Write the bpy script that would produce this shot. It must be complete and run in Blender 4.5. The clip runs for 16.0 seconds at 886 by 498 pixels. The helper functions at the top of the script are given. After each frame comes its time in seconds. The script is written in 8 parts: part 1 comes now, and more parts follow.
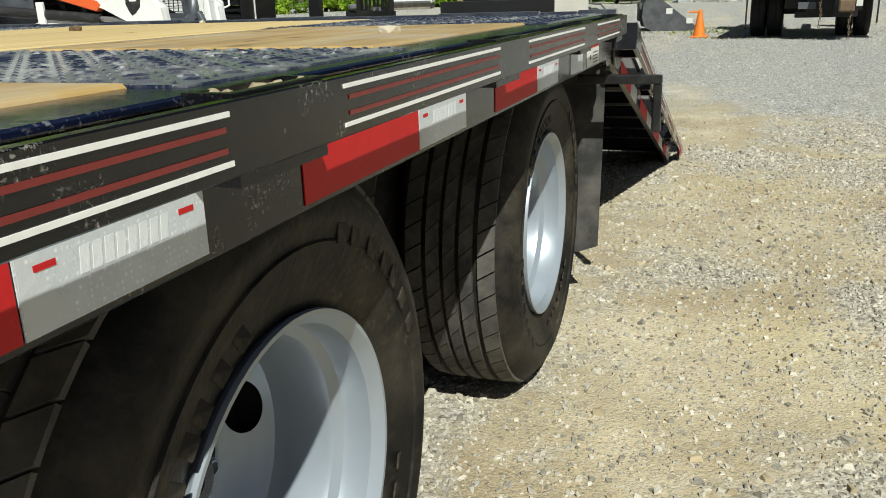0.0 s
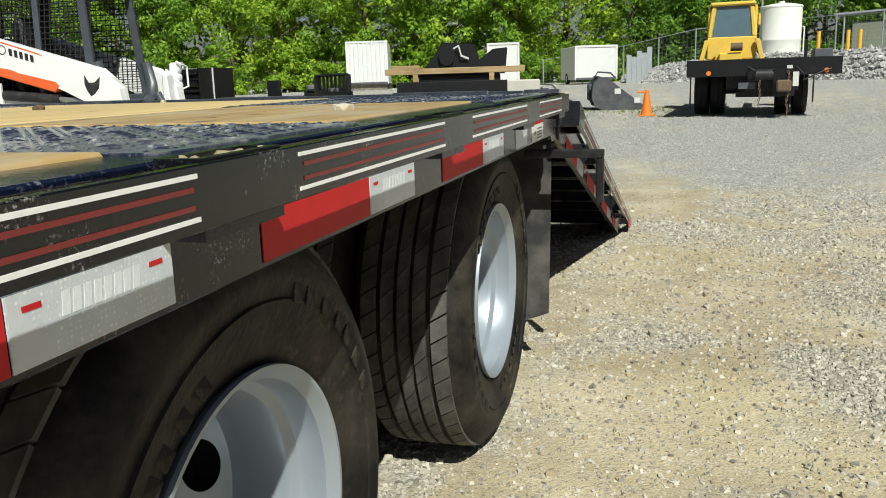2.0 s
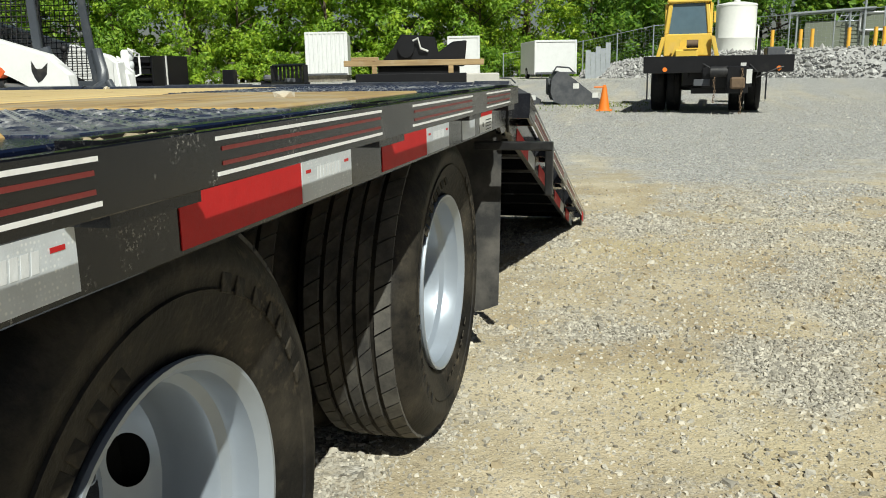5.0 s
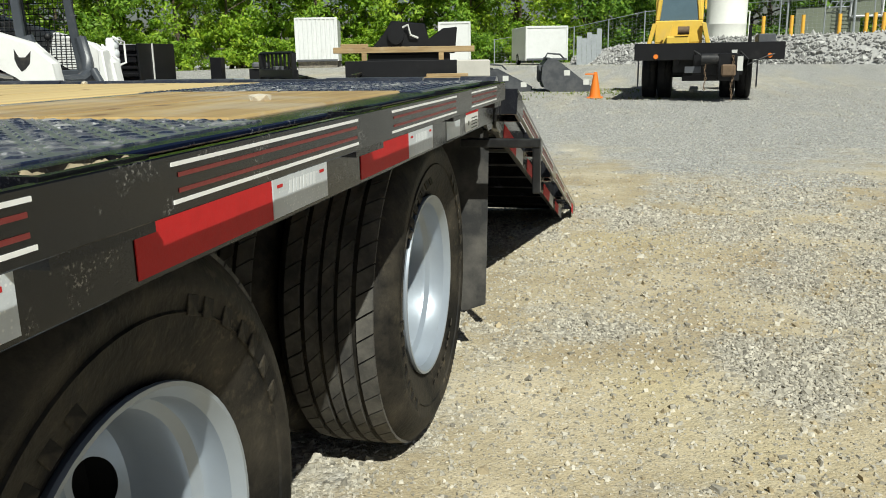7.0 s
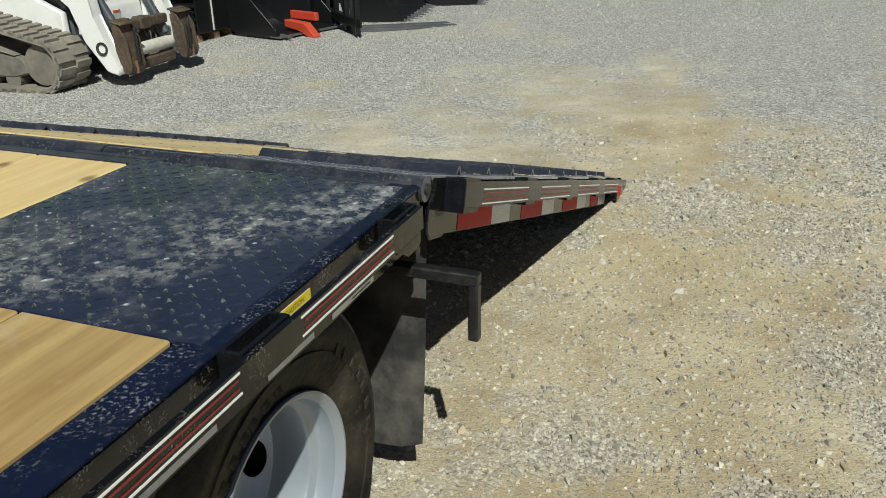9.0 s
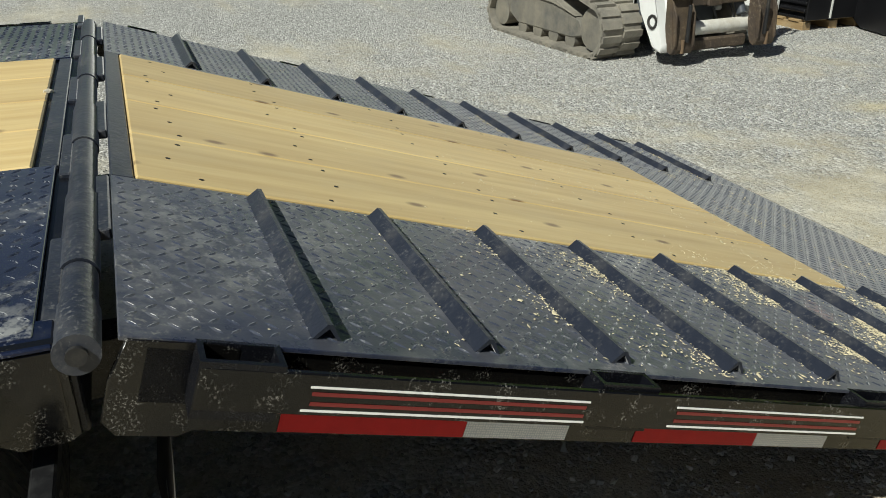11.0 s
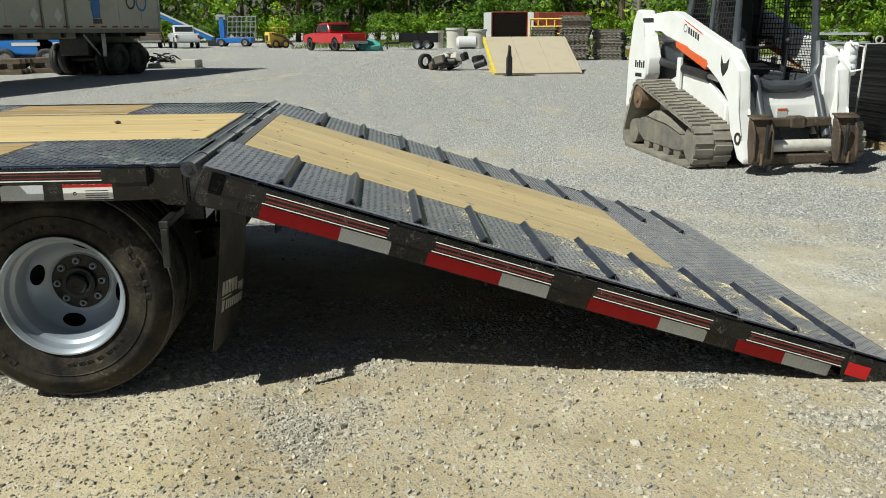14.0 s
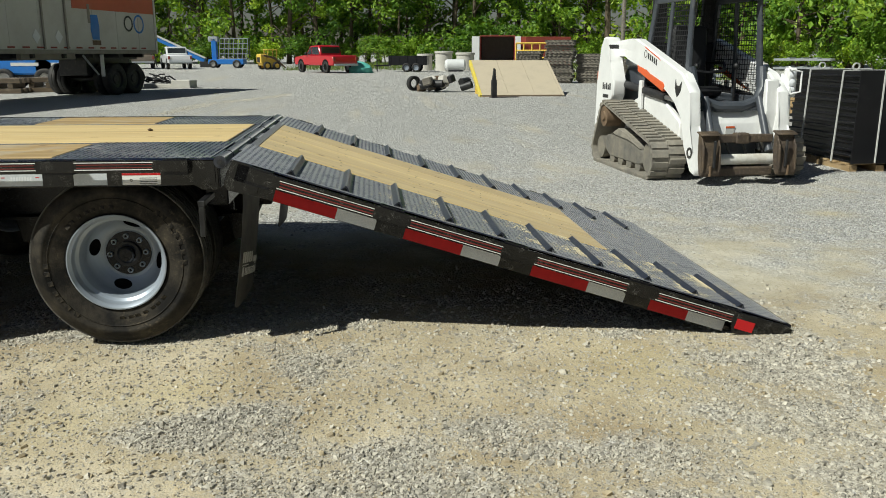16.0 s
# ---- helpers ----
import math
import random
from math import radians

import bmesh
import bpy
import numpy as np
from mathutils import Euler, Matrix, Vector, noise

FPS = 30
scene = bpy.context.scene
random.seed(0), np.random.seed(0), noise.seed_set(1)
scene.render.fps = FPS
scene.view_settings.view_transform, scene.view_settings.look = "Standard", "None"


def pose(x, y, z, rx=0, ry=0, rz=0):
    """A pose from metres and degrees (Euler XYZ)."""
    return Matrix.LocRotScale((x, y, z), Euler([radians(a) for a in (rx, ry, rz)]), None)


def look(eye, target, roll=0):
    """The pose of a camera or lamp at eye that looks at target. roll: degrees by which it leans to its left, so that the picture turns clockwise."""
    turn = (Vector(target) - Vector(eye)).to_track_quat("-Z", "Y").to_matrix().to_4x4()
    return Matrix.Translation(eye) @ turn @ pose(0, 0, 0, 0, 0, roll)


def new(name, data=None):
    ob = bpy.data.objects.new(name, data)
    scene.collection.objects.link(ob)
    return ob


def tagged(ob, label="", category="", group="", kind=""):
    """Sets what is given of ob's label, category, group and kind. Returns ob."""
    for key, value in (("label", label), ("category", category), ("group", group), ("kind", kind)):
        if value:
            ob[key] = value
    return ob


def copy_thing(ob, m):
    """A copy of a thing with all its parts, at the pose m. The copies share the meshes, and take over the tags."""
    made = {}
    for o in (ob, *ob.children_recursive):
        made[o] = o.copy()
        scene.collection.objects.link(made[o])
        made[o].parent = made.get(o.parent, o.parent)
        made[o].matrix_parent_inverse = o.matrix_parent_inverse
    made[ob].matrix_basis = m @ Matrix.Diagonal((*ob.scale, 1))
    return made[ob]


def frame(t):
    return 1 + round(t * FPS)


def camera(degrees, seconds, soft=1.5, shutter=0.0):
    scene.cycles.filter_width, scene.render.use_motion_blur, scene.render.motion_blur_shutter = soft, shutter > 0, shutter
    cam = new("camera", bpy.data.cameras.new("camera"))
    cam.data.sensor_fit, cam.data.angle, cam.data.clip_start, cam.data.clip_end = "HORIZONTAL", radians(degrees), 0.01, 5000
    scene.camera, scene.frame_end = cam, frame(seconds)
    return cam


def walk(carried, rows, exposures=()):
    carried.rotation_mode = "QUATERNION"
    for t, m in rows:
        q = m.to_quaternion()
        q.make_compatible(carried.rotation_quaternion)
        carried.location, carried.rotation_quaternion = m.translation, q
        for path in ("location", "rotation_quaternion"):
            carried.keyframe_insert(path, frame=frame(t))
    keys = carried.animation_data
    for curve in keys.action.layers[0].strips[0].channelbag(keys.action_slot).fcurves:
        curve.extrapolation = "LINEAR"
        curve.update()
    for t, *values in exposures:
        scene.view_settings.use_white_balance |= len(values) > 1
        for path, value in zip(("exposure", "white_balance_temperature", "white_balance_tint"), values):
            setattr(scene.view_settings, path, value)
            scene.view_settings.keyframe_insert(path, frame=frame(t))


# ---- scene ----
cam = camera(57.0, 16.0, soft=0.95)
PATH = [
    (0, (0.293, -2.432, 0.943), (-0.363, -0.637, 0.356), -1.8),
    (0.5, (0.318, -2.486, 0.96), (-0.303, -0.634, 0.529), -2.7),
    (1, (0.33, -2.5, 0.96), (-0.26, -0.633, 0.551), -2.3),
    (1.5, (0.324, -2.499, 0.942), (-0.255, -0.63, 0.526), -2.0),
    (2, (0.329, -2.499, 0.941), (-0.242, -0.626, 0.531), -1.8),
    (2.5, (0.333, -2.499, 0.94), (-0.236, -0.627, 0.528), -1.8),
    (3, (0.336, -2.491, 0.938), (-0.225, -0.618, 0.519), -1.4),
    (3.5, (0.341, -2.492, 0.933), (-0.21, -0.617, 0.506), -1.3),
    (4, (0.347, -2.485, 0.934), (-0.174, -0.602, 0.502), -1.1),
    (6.5, (0.363, -2.473, 0.933), (-0.091, -0.572, 0.512), -0.9),
    (7, (0.361, -2.427, 0.961), (-0.093, -0.534, 0.499), -0.9),
    (7.5, (0.403, -2.36, 1.139), (-0.066, -0.522, 0.503), -1.0),
    (8, (0.462, -2.256, 1.409), (-0.004, -0.449, 0.689), -1.2),
    (8.5, (0.465, -1.935, 1.443), (-0.01, -0.152, 0.671), -1.3),
    (9, (0.576, -1.53, 1.436), (-0.092, 0.181, 0.644), -1.3),
    (9.5, (0.601, -1.126, 1.415), (-0.342, 0.422, 0.568), -1.0),
    (10, (0.602, -0.695, 1.408), (-0.575, 0.652, 0.514), -1.2),
    (10.2, (0.653, -0.524, 1.405), (-0.664, 0.675, 0.494), -1.2),
    (12.3, (1.427, 0.601, 1.329), (-0.468, 0.777, 0.715), 0.8),
    (12.5, (1.6, 0.617, 1.333), (-0.303, 0.777, 0.737), 0.7),
    (13, (1.995, 0.672, 1.307), (0.087, 0.808, 0.726), 0.6),
    (13.5, (2.377, 0.642, 1.31), (0.457, 0.796, 0.769), -0.3),
    (14, (2.738, 0.627, 1.321), (0.812, 0.769, 0.802), -0.4),
    (14.5, (3.059, 0.652, 1.33), (1.126, 0.789, 0.834), -0.2),
    (15, (3.312, 0.635, 1.325), (1.38, 0.799, 0.836), -0.1),
    (15.5, (3.519, 0.618, 1.337), (1.586, 0.791, 0.854), 0.3),
    (16, (3.578, 0.634, 1.336), (1.641, 0.804, 0.868), 0.0),
]
walk(cam, [(t, look(eye, target, roll)) for t, eye, target, roll in PATH], exposures=((0.0, 0.08), (7.4, 0.06), (8.4, -0.2), (10.2, -0.14), (12.4, 0.0), (13.2, 0.04), (16.0, -0.04)))

# ---- light ----
SUN = Vector((0.33, -0.58, 0.715)).normalized()
world = bpy.data.worlds.new("world")
scene.world = world
world.use_nodes = True
wn = world.node_tree
sky = wn.nodes.new("ShaderNodeTexSky")
sky.sky_type = "NISHITA"
sky.sun_disc = False
sky.sun_elevation = math.asin(SUN.z)
sky.sun_rotation = math.atan2(SUN.x, SUN.y)
wn.links.new(sky.outputs[0], wn.nodes["Background"].inputs[0])
wn.nodes["Background"].inputs[1].default_value = 0.034
sun_lamp = bpy.data.lights.new("sun", "SUN")
sun_lamp.energy, sun_lamp.angle, sun_lamp.color = 5.3, radians(0.53), (0.94, 0.965, 0.88)
new("sun", sun_lamp).matrix_world = look(SUN * 60, (0, 0, 0))


# ---- materials ----
def ramp_node(n, stops):
    r = n.new("ShaderNodeValToRGB")
    e = r.color_ramp.elements
    while len(e) < len(stops):
        e.new(0.5)
    for el, (p, c) in zip(e, stops):
        el.position, el.color = p, (*c, 1) if len(c) == 3 else c
    return r


def noise_node(t, vec, scale, detail=4, rough=0.55, stretch=None):
    n, l = t.nodes, t.links
    if stretch:
        mp = n.new("ShaderNodeMapping")
        mp.inputs["Scale"].default_value = stretch
        l.new(vec, mp.inputs[0])
        vec = mp.outputs[0]
    k = n.new("ShaderNodeTexNoise")
    k.inputs["Scale"].default_value, k.inputs["Detail"].default_value, k.inputs["Roughness"].default_value = scale, detail, rough
    l.new(vec, k.inputs["Vector"])
    return k.outputs["Fac"]


def mix_node(t, fac, a, b, mode="MIX"):
    m = t.nodes.new("ShaderNodeMix")
    m.data_type, m.blend_type = "RGBA", mode
    for sock, v in ((m.inputs[0], fac), (m.inputs[6], a), (m.inputs[7], b)):
        if isinstance(v, (int, float)):
            sock.default_value = v
        elif isinstance(v, tuple):
            sock.default_value = (*v, 1)
        else:
            t.links.new(v, sock)
    return m.outputs[2]


def surface(name, color, rough=0.5, metal=0.0, var=0.18, scale=6.0, dust=(0.36, 0.31, 0.24), dusty=0.0, dust_scale=4.0, bump=0.15, grain=120.0, coat=0.0, stretch=None, island=0.0, piece=0.0, spec=0.5, speck=0.0, speck_scale=90.0, speck_color=(0.5, 0.5, 0.5), cover=(0.40, 0.66), sheen=0.0, scuff=0.0):
    """A painted, rubber, metal or stone surface: broad and fine colour variation, settled dust, fine relief."""
    m = bpy.data.materials.new(name)
    m.use_nodes = True
    t = m.node_tree
    n, l = t.nodes, t.links
    bsdf = n["Principled BSDF"]
    co = n.new("ShaderNodeTexCoord").outputs["Object"]
    broad = noise_node(t, co, scale, 5, 0.6, stretch)
    fine = noise_node(t, co, scale * 7, 3, 0.6, stretch)
    dark, light = tuple(c * (1 - var) for c in color), tuple(min(1, c * (1 + var)) for c in color)
    r = ramp_node(n, [(0.3, dark), (0.7, light)])
    l.new(broad, r.inputs[0])
    col = mix_node(t, 0.35, r.outputs[0], mix_node(t, fine, dark, light))
    if island or piece:
        src = n.new("ShaderNodeNewGeometry").outputs["Random Per Island"] if island else n.new("ShaderNodeObjectInfo").outputs["Random"]
        amt = island or piece
        rr = ramp_node(n, [(0.0, (1 - amt,) * 3), (1.0, (1 + amt,) * 3)])
        l.new(src, rr.inputs[0])
        col = mix_node(t, 1.0, col, rr.outputs[0], "MULTIPLY")
    if speck:
        sf = noise_node(t, co, speck_scale, 5, 0.7, stretch)
        s1 = ramp_node(n, [(0.54, (0, 0, 0)), (0.64, (1, 1, 1))])
        l.new(sf, s1.inputs[0])
        s2 = ramp_node(n, [(cover[0], (0, 0, 0)), (cover[1], (speck, speck, speck))])
        l.new(noise_node(t, co, speck_scale * 0.07, 4, 0.6), s2.inputs[0])
        col = mix_node(t, mix_node(t, 1.0, s1.outputs[0], s2.outputs[0], "MULTIPLY"), col, speck_color)
    if scuff:
        # pale scuffs gathered in broad worn areas
        wide = ramp_node(n, [(0.43, (0, 0, 0)), (0.60, (scuff,) * 3)])
        l.new(noise_node(t, co, 2.3, 3, 0.5), wide.inputs[0])
        torn = ramp_node(n, [(0.47, (0, 0, 0)), (0.58, (1, 1, 1))])
        l.new(noise_node(t, co, 26, 7, 0.72), torn.inputs[0])
        col = mix_node(t, mix_node(t, 1.0, wide.outputs[0], torn.outputs[0], "MULTIPLY"), col, (0.40, 0.40, 0.38))
    if dusty:
        d = noise_node(t, co, dust_scale, 7, 0.68)
        dr = ramp_node(n, [(max(0.0, 0.62 - dusty * 0.5), (0, 0, 0)), (min(1.0, 0.8 - dusty * 0.1), (1, 1, 1))])
        l.new(d, dr.inputs[0])
        amount = n.new("ShaderNodeMath")
        amount.operation = "MULTIPLY"
        l.new(dr.outputs[0], amount.inputs[0])
        amount.inputs[1].default_value = min(1.0, dusty * 1.3)
        col = mix_node(t, amount.outputs[0], col, dust)
        rm = n.new("ShaderNodeMapRange")
        rm.inputs["To Min"].default_value, rm.inputs["To Max"].default_value = rough, 0.85
        l.new(amount.outputs[0], rm.inputs[0])
        l.new(rm.outputs[0], bsdf.inputs["Roughness"])
    else:
        rm = n.new("ShaderNodeMapRange")
        rm.inputs["To Min"].default_value, rm.inputs["To Max"].default_value = max(0.03, rough * 0.8), min(1.0, rough * 1.25)
        l.new(fine, rm.inputs[0])
        l.new(rm.outputs[0], bsdf.inputs["Roughness"])
    l.new(col, bsdf.inputs["Base Color"])
    bsdf.inputs["Metallic"].default_value = metal
    bsdf.inputs["Coat Weight"].default_value = coat
    bsdf.inputs["Sheen Weight"].default_value, bsdf.inputs["Sheen Roughness"].default_value = sheen, 0.3
    bsdf.inputs["Specular IOR Level"].default_value = spec
    if bump:
        b = n.new("ShaderNodeBump")
        b.inputs["Strength"].default_value, b.inputs["Distance"].default_value = bump, 0.004
        l.new(noise_node(t, co, grain, 3, 0.6), b.inputs["Height"])
        l.new(b.outputs[0], bsdf.inputs["Normal"])
    return m


def honeycomb(m, cell):
    """Adds rows of small darker cells, as in reflective sheeting, to a finished surface."""
    t = m.node_tree
    n, l = t.nodes, t.links
    bsdf = n["Principled BSDF"]
    src = bsdf.inputs["Base Color"].links[0].from_socket
    v = n.new("ShaderNodeTexVoronoi")
    v.inputs["Scale"].default_value, v.inputs["Randomness"].default_value = 1 / cell, 0.25
    l.new(n.new("ShaderNodeTexCoord").outputs["Object"], v.inputs["Vector"])
    r = ramp_node(n, [(0.30, (1, 1, 1)), (0.48, (0.72, 0.755, 0.80))])
    l.new(v.outputs["Distance"], r.inputs[0])
    l.new(mix_node(t, 1.0, src, r.outputs[0], "MULTIPLY"), bsdf.inputs["Base Color"])


def wood(name, light, dark, along="y", worn=0.0):
    """Sawn softwood with grain along one axis, knots and a board-to-board shift."""
    m = bpy.data.materials.new(name)
    m.use_nodes = True
    t = m.node_tree
    n, l = t.nodes, t.links
    bsdf = n["Principled BSDF"]
    co = n.new("ShaderNodeTexCoord").outputs["Object"]
    rnd = n.new("ShaderNodeObjectInfo").outputs["Random"]
    shift = n.new("ShaderNodeVectorMath")
    shift.operation = "MULTIPLY_ADD"
    l.new(rnd, shift.inputs[0])
    shift.inputs[1].default_value = (17, 31, 9)
    l.new(co, shift.inputs[2])
    st = {"y": (1, 0.07, 1), "x": (0.07, 1, 1), "z": (1, 1, 0.07)}[along]
    st2 = {"y": (1, 0.25, 1), "x": (0.25, 1, 1), "z": (1, 1, 0.25)}[along]
    g1 = noise_node(t, shift.outputs[0], 26, 6, 0.62, st)
    g2 = noise_node(t, shift.outputs[0], 7, 4, 0.5, st)
    knots = n.new("ShaderNodeTexVoronoi")
    flat = along == "y"
    knots.voronoi_dimensions = "2D" if flat else "3D"
    knots.inputs["Scale"].default_value = 4.5 if flat else 6.5
    mp = n.new("ShaderNodeMapping")
    mp.inputs["Scale"].default_value = (1, 0.62, 1) if flat else st2
    l.new(shift.outputs[0], mp.inputs[0])
    l.new(mp.outputs[0], knots.inputs["Vector"])
    r = ramp_node(n, [(0.36, dark), (0.5, tuple((a + b) / 2 for a, b in zip(light, dark))), (0.62, light)])
    l.new(g1, r.inputs[0])
    r2 = ramp_node(n, [(0.35, (0.90, 0.87, 0.82)), (0.65, (1.06, 1.05, 1.0))])
    l.new(g2, r2.inputs[0])
    col = mix_node(t, 1.0, r.outputs[0], r2.outputs[0], "MULTIPLY")
    kr = ramp_node(n, [(0.03, (1, 1, 1)), (0.085, (0, 0, 0))])
    l.new(knots.outputs["Distance"], kr.inputs[0])
    km = n.new("ShaderNodeMath")
    km.operation = "MULTIPLY"
    km.inputs[1].default_value = 0.75
    l.new(kr.outputs[0], km.inputs[0])
    if flat:
        few = n.new("ShaderNodeSeparateColor")
        l.new(knots.outputs["Color"], few.inputs[0])
        some = ramp_node(n, [(0.66, (0, 0, 0)), (0.68, (0.8, 0.8, 0.8))])
        l.new(few.outputs[0], some.inputs[0])
        l.new(some.outputs[0], km.inputs[1])
    col = mix_node(t, km.outputs[0], col, (0.15, 0.07, 0.025))
    tone = ramp_node(n, [(0, (0.86, 0.85, 0.84)), (1, (1.08, 1.06, 1.04))])
    l.new(rnd, tone.inputs[0])
    col = mix_node(t, 1.0, col, tone.outputs[0], "MULTIPLY")
    if worn:
        d = noise_node(t, shift.outputs[0], 4.6, 8, 0.66)
        dr = ramp_node(n, [(0.52, (0, 0, 0)), (0.60, (worn * 0.5,) * 3), (0.74, (worn * 0.85,) * 3)])
        l.new(d, dr.inputs[0])
        col = mix_node(t, dr.outputs[0], col, (0.49, 0.435, 0.325))
        d2 = noise_node(t, shift.outputs[0], 2.6, 7, 0.68)
        dk = ramp_node(n, [(0.55, (0, 0, 0)), (0.75, (worn * 0.6,) * 3)])
        l.new(d2, dk.inputs[0])
        col = mix_node(t, dk.outputs[0], col, (0.17, 0.115, 0.06))
    l.new(col, bsdf.inputs["Base Color"])
    bsdf.inputs["Roughness"].default_value = 0.6
    bsdf.inputs["Sheen Weight"].default_value = 0.16
    b = n.new("ShaderNodeBump")
    b.inputs["Strength"].default_value, b.inputs["Distance"].default_value = 0.35, 0.002
    l.new(g1, b.inputs["Height"])
    l.new(b.outputs[0], bsdf.inputs["Normal"])
    return m


def ground_material():
    """Packed tan dirt with drifts of grey crushed stone."""
    m = bpy.data.materials.new("gravel_ground")
    m.use_nodes = True
    t = m.node_tree
    n, l = t.nodes, t.links
    bsdf = n["Principled BSDF"]
    co = n.new("ShaderNodeTexCoord").outputs["Object"]
    def math2(op, a, b):
        k = n.new("ShaderNodeMath")
        k.operation = op
        for s, v in zip(k.inputs, (a, b)):
            if isinstance(v, (int, float)):
                s.default_value = v
            else:
                l.new(v, s)
        return k.outputs[0]

    # the drifts of stone lie where the mesh's own "drift" value says
    att = n.new("ShaderNodeAttribute")
    att.attribute_name = "drift"
    edge = noise_node(t, co, 9.0, 5, 0.65)
    wide = noise_node(t, co, 0.45, 5, 0.6)
    mask = math2("ADD", att.outputs["Fac"], math2("ADD", math2("MULTIPLY", math2("SUBTRACT", edge, 0.5), 0.75), math2("MULTIPLY", math2("SUBTRACT", wide, 0.5), 0.45)))
    mr = ramp_node(n, [(0.30, (0, 0, 0)), (0.86, (0.95, 0.95, 0.95))])
    l.new(mask, mr.inputs[0])
    # stones: cells of three sizes, each with its own grey
    big = n.new("ShaderNodeTexVoronoi")
    big.inputs["Scale"].default_value = 55
    small = n.new("ShaderNodeTexVoronoi")
    small.inputs["Scale"].default_value = 130
    tiny = n.new("ShaderNodeTexVoronoi")
    tiny.inputs["Scale"].default_value = 260
    grey = []
    for v in (big, small, tiny):
        l.new(co, v.inputs["Vector"])
        sp = n.new("ShaderNodeSeparateColor")
        l.new(v.outputs["Color"], sp.inputs[0])
        grey.append(sp.outputs[0])
    sb = ramp_node(n, [(0.0, (0.09, 0.09, 0.087)), (0.35, (0.34, 0.335, 0.325)), (0.7, (0.53, 0.525, 0.505)), (1.0, (0.92, 0.915, 0.88))])
    l.new(grey[0], sb.inputs[0])
    ss = ramp_node(n, [(0.0, (0.12, 0.118, 0.112)), (0.5, (0.45, 0.445, 0.425)), (1.0, (0.82, 0.815, 0.78))])
    l.new(grey[1], ss.inputs[0])
    stones = mix_node(t, 0.4, sb.outputs[0], ss.outputs[0])
    stones = mix_node(t, 0.2, stones, mix_node(t, grey[2], (0.17, 0.165, 0.15), (0.62, 0.6, 0.54)))
    fine = noise_node(t, co, 60, 6, 0.7)
    mid = noise_node(t, co, 2.3, 5, 0.6)
    dirt = ramp_node(n, [(0.3, (0.38, 0.315, 0.21)), (0.5, (0.485, 0.415, 0.29)), (0.72, (0.59, 0.52, 0.39))])
    l.new(mid, dirt.inputs[0])
    pale = ramp_node(n, [(0.3, (0.39, 0.355, 0.275)), (0.5, (0.49, 0.455, 0.365)), (0.72, (0.60, 0.565, 0.465))])
    l.new(mid, pale.inputs[0])
    lane = n.new("ShaderNodeAttribute")
    lane.attribute_name = "lane"
    worn = ramp_node(n, [(0.34, (0.85, 0.80, 0.73)), (0.5, (1.0, 0.985, 0.95)), (0.66, (1.2, 1.2, 1.21))])
    l.new(noise_node(t, co, 1.15, 6, 0.62), worn.inputs[0])
    dirtc = mix_node(t, lane.outputs["Fac"], pale.outputs[0], dirt.outputs[0])
    grit = mix_node(t, lane.outputs["Fac"], mix_node(t, fine, (0.25, 0.225, 0.17), (0.68, 0.64, 0.53)), mix_node(t, fine, (0.25, 0.20, 0.12), (0.65, 0.56, 0.385)))
    dirtc = mix_node(t, 0.5, dirtc, grit)
    speck = ramp_node(n, [(0.66, (0, 0, 0)), (0.74, (0.8, 0.8, 0.8))])
    l.new(grey[1], speck.inputs[0])
    dirtc = mix_node(t, speck.outputs[0], dirtc, mix_node(t, grey[2], (0.20, 0.17, 0.115), (0.60, 0.54, 0.42)))
    dirtc = mix_node(t, 1.0, dirtc, worn.outputs[0], "MULTIPLY")
    col = mix_node(t, mr.outputs[0], dirtc, stones)
    # mustard-coloured sand stains
    sand = n.new("ShaderNodeAttribute")
    sand.attribute_name = "sand"
    amount = math2("MULTIPLY", sand.outputs["Fac"], math2("ADD", 0.12, math2("MULTIPLY", fine, 0.9)))
    col = mix_node(t, amount, col, mix_node(t, mid, (0.50, 0.405, 0.20), (0.60, 0.52, 0.31)))
    l.new(col, bsdf.inputs["Base Color"])
    bsdf.inputs["Roughness"].default_value = 0.93
    bsdf.inputs["Specular IOR Level"].default_value = 0.25
    hb = math2("MULTIPLY", math2("SUBTRACT", math2("MULTIPLY", grey[0], 0.8), big.outputs["Distance"]), math2("MULTIPLY", mr.outputs[0], 2.6))
    hs = math2("MULTIPLY", math2("SUBTRACT", math2("MULTIPLY", grey[1], 0.5), small.outputs["Distance"]), 0.30)
    height = math2("ADD", math2("ADD", hb, hs), math2("ADD", math2("MULTIPLY", noise_node(t, co, 22, 9, 0.72), 0.9), math2("MULTIPLY", noise_node(t, co, 4, 6, 0.6), 3.0)))
    b = n.new("ShaderNodeBump")
    b.inputs["Strength"].default_value, b.inputs["Distance"].default_value = 0.9, 0.007
    l.new(height, b.inputs["Height"])
    l.new(b.outputs[0], bsdf.inputs["Normal"])
    return m


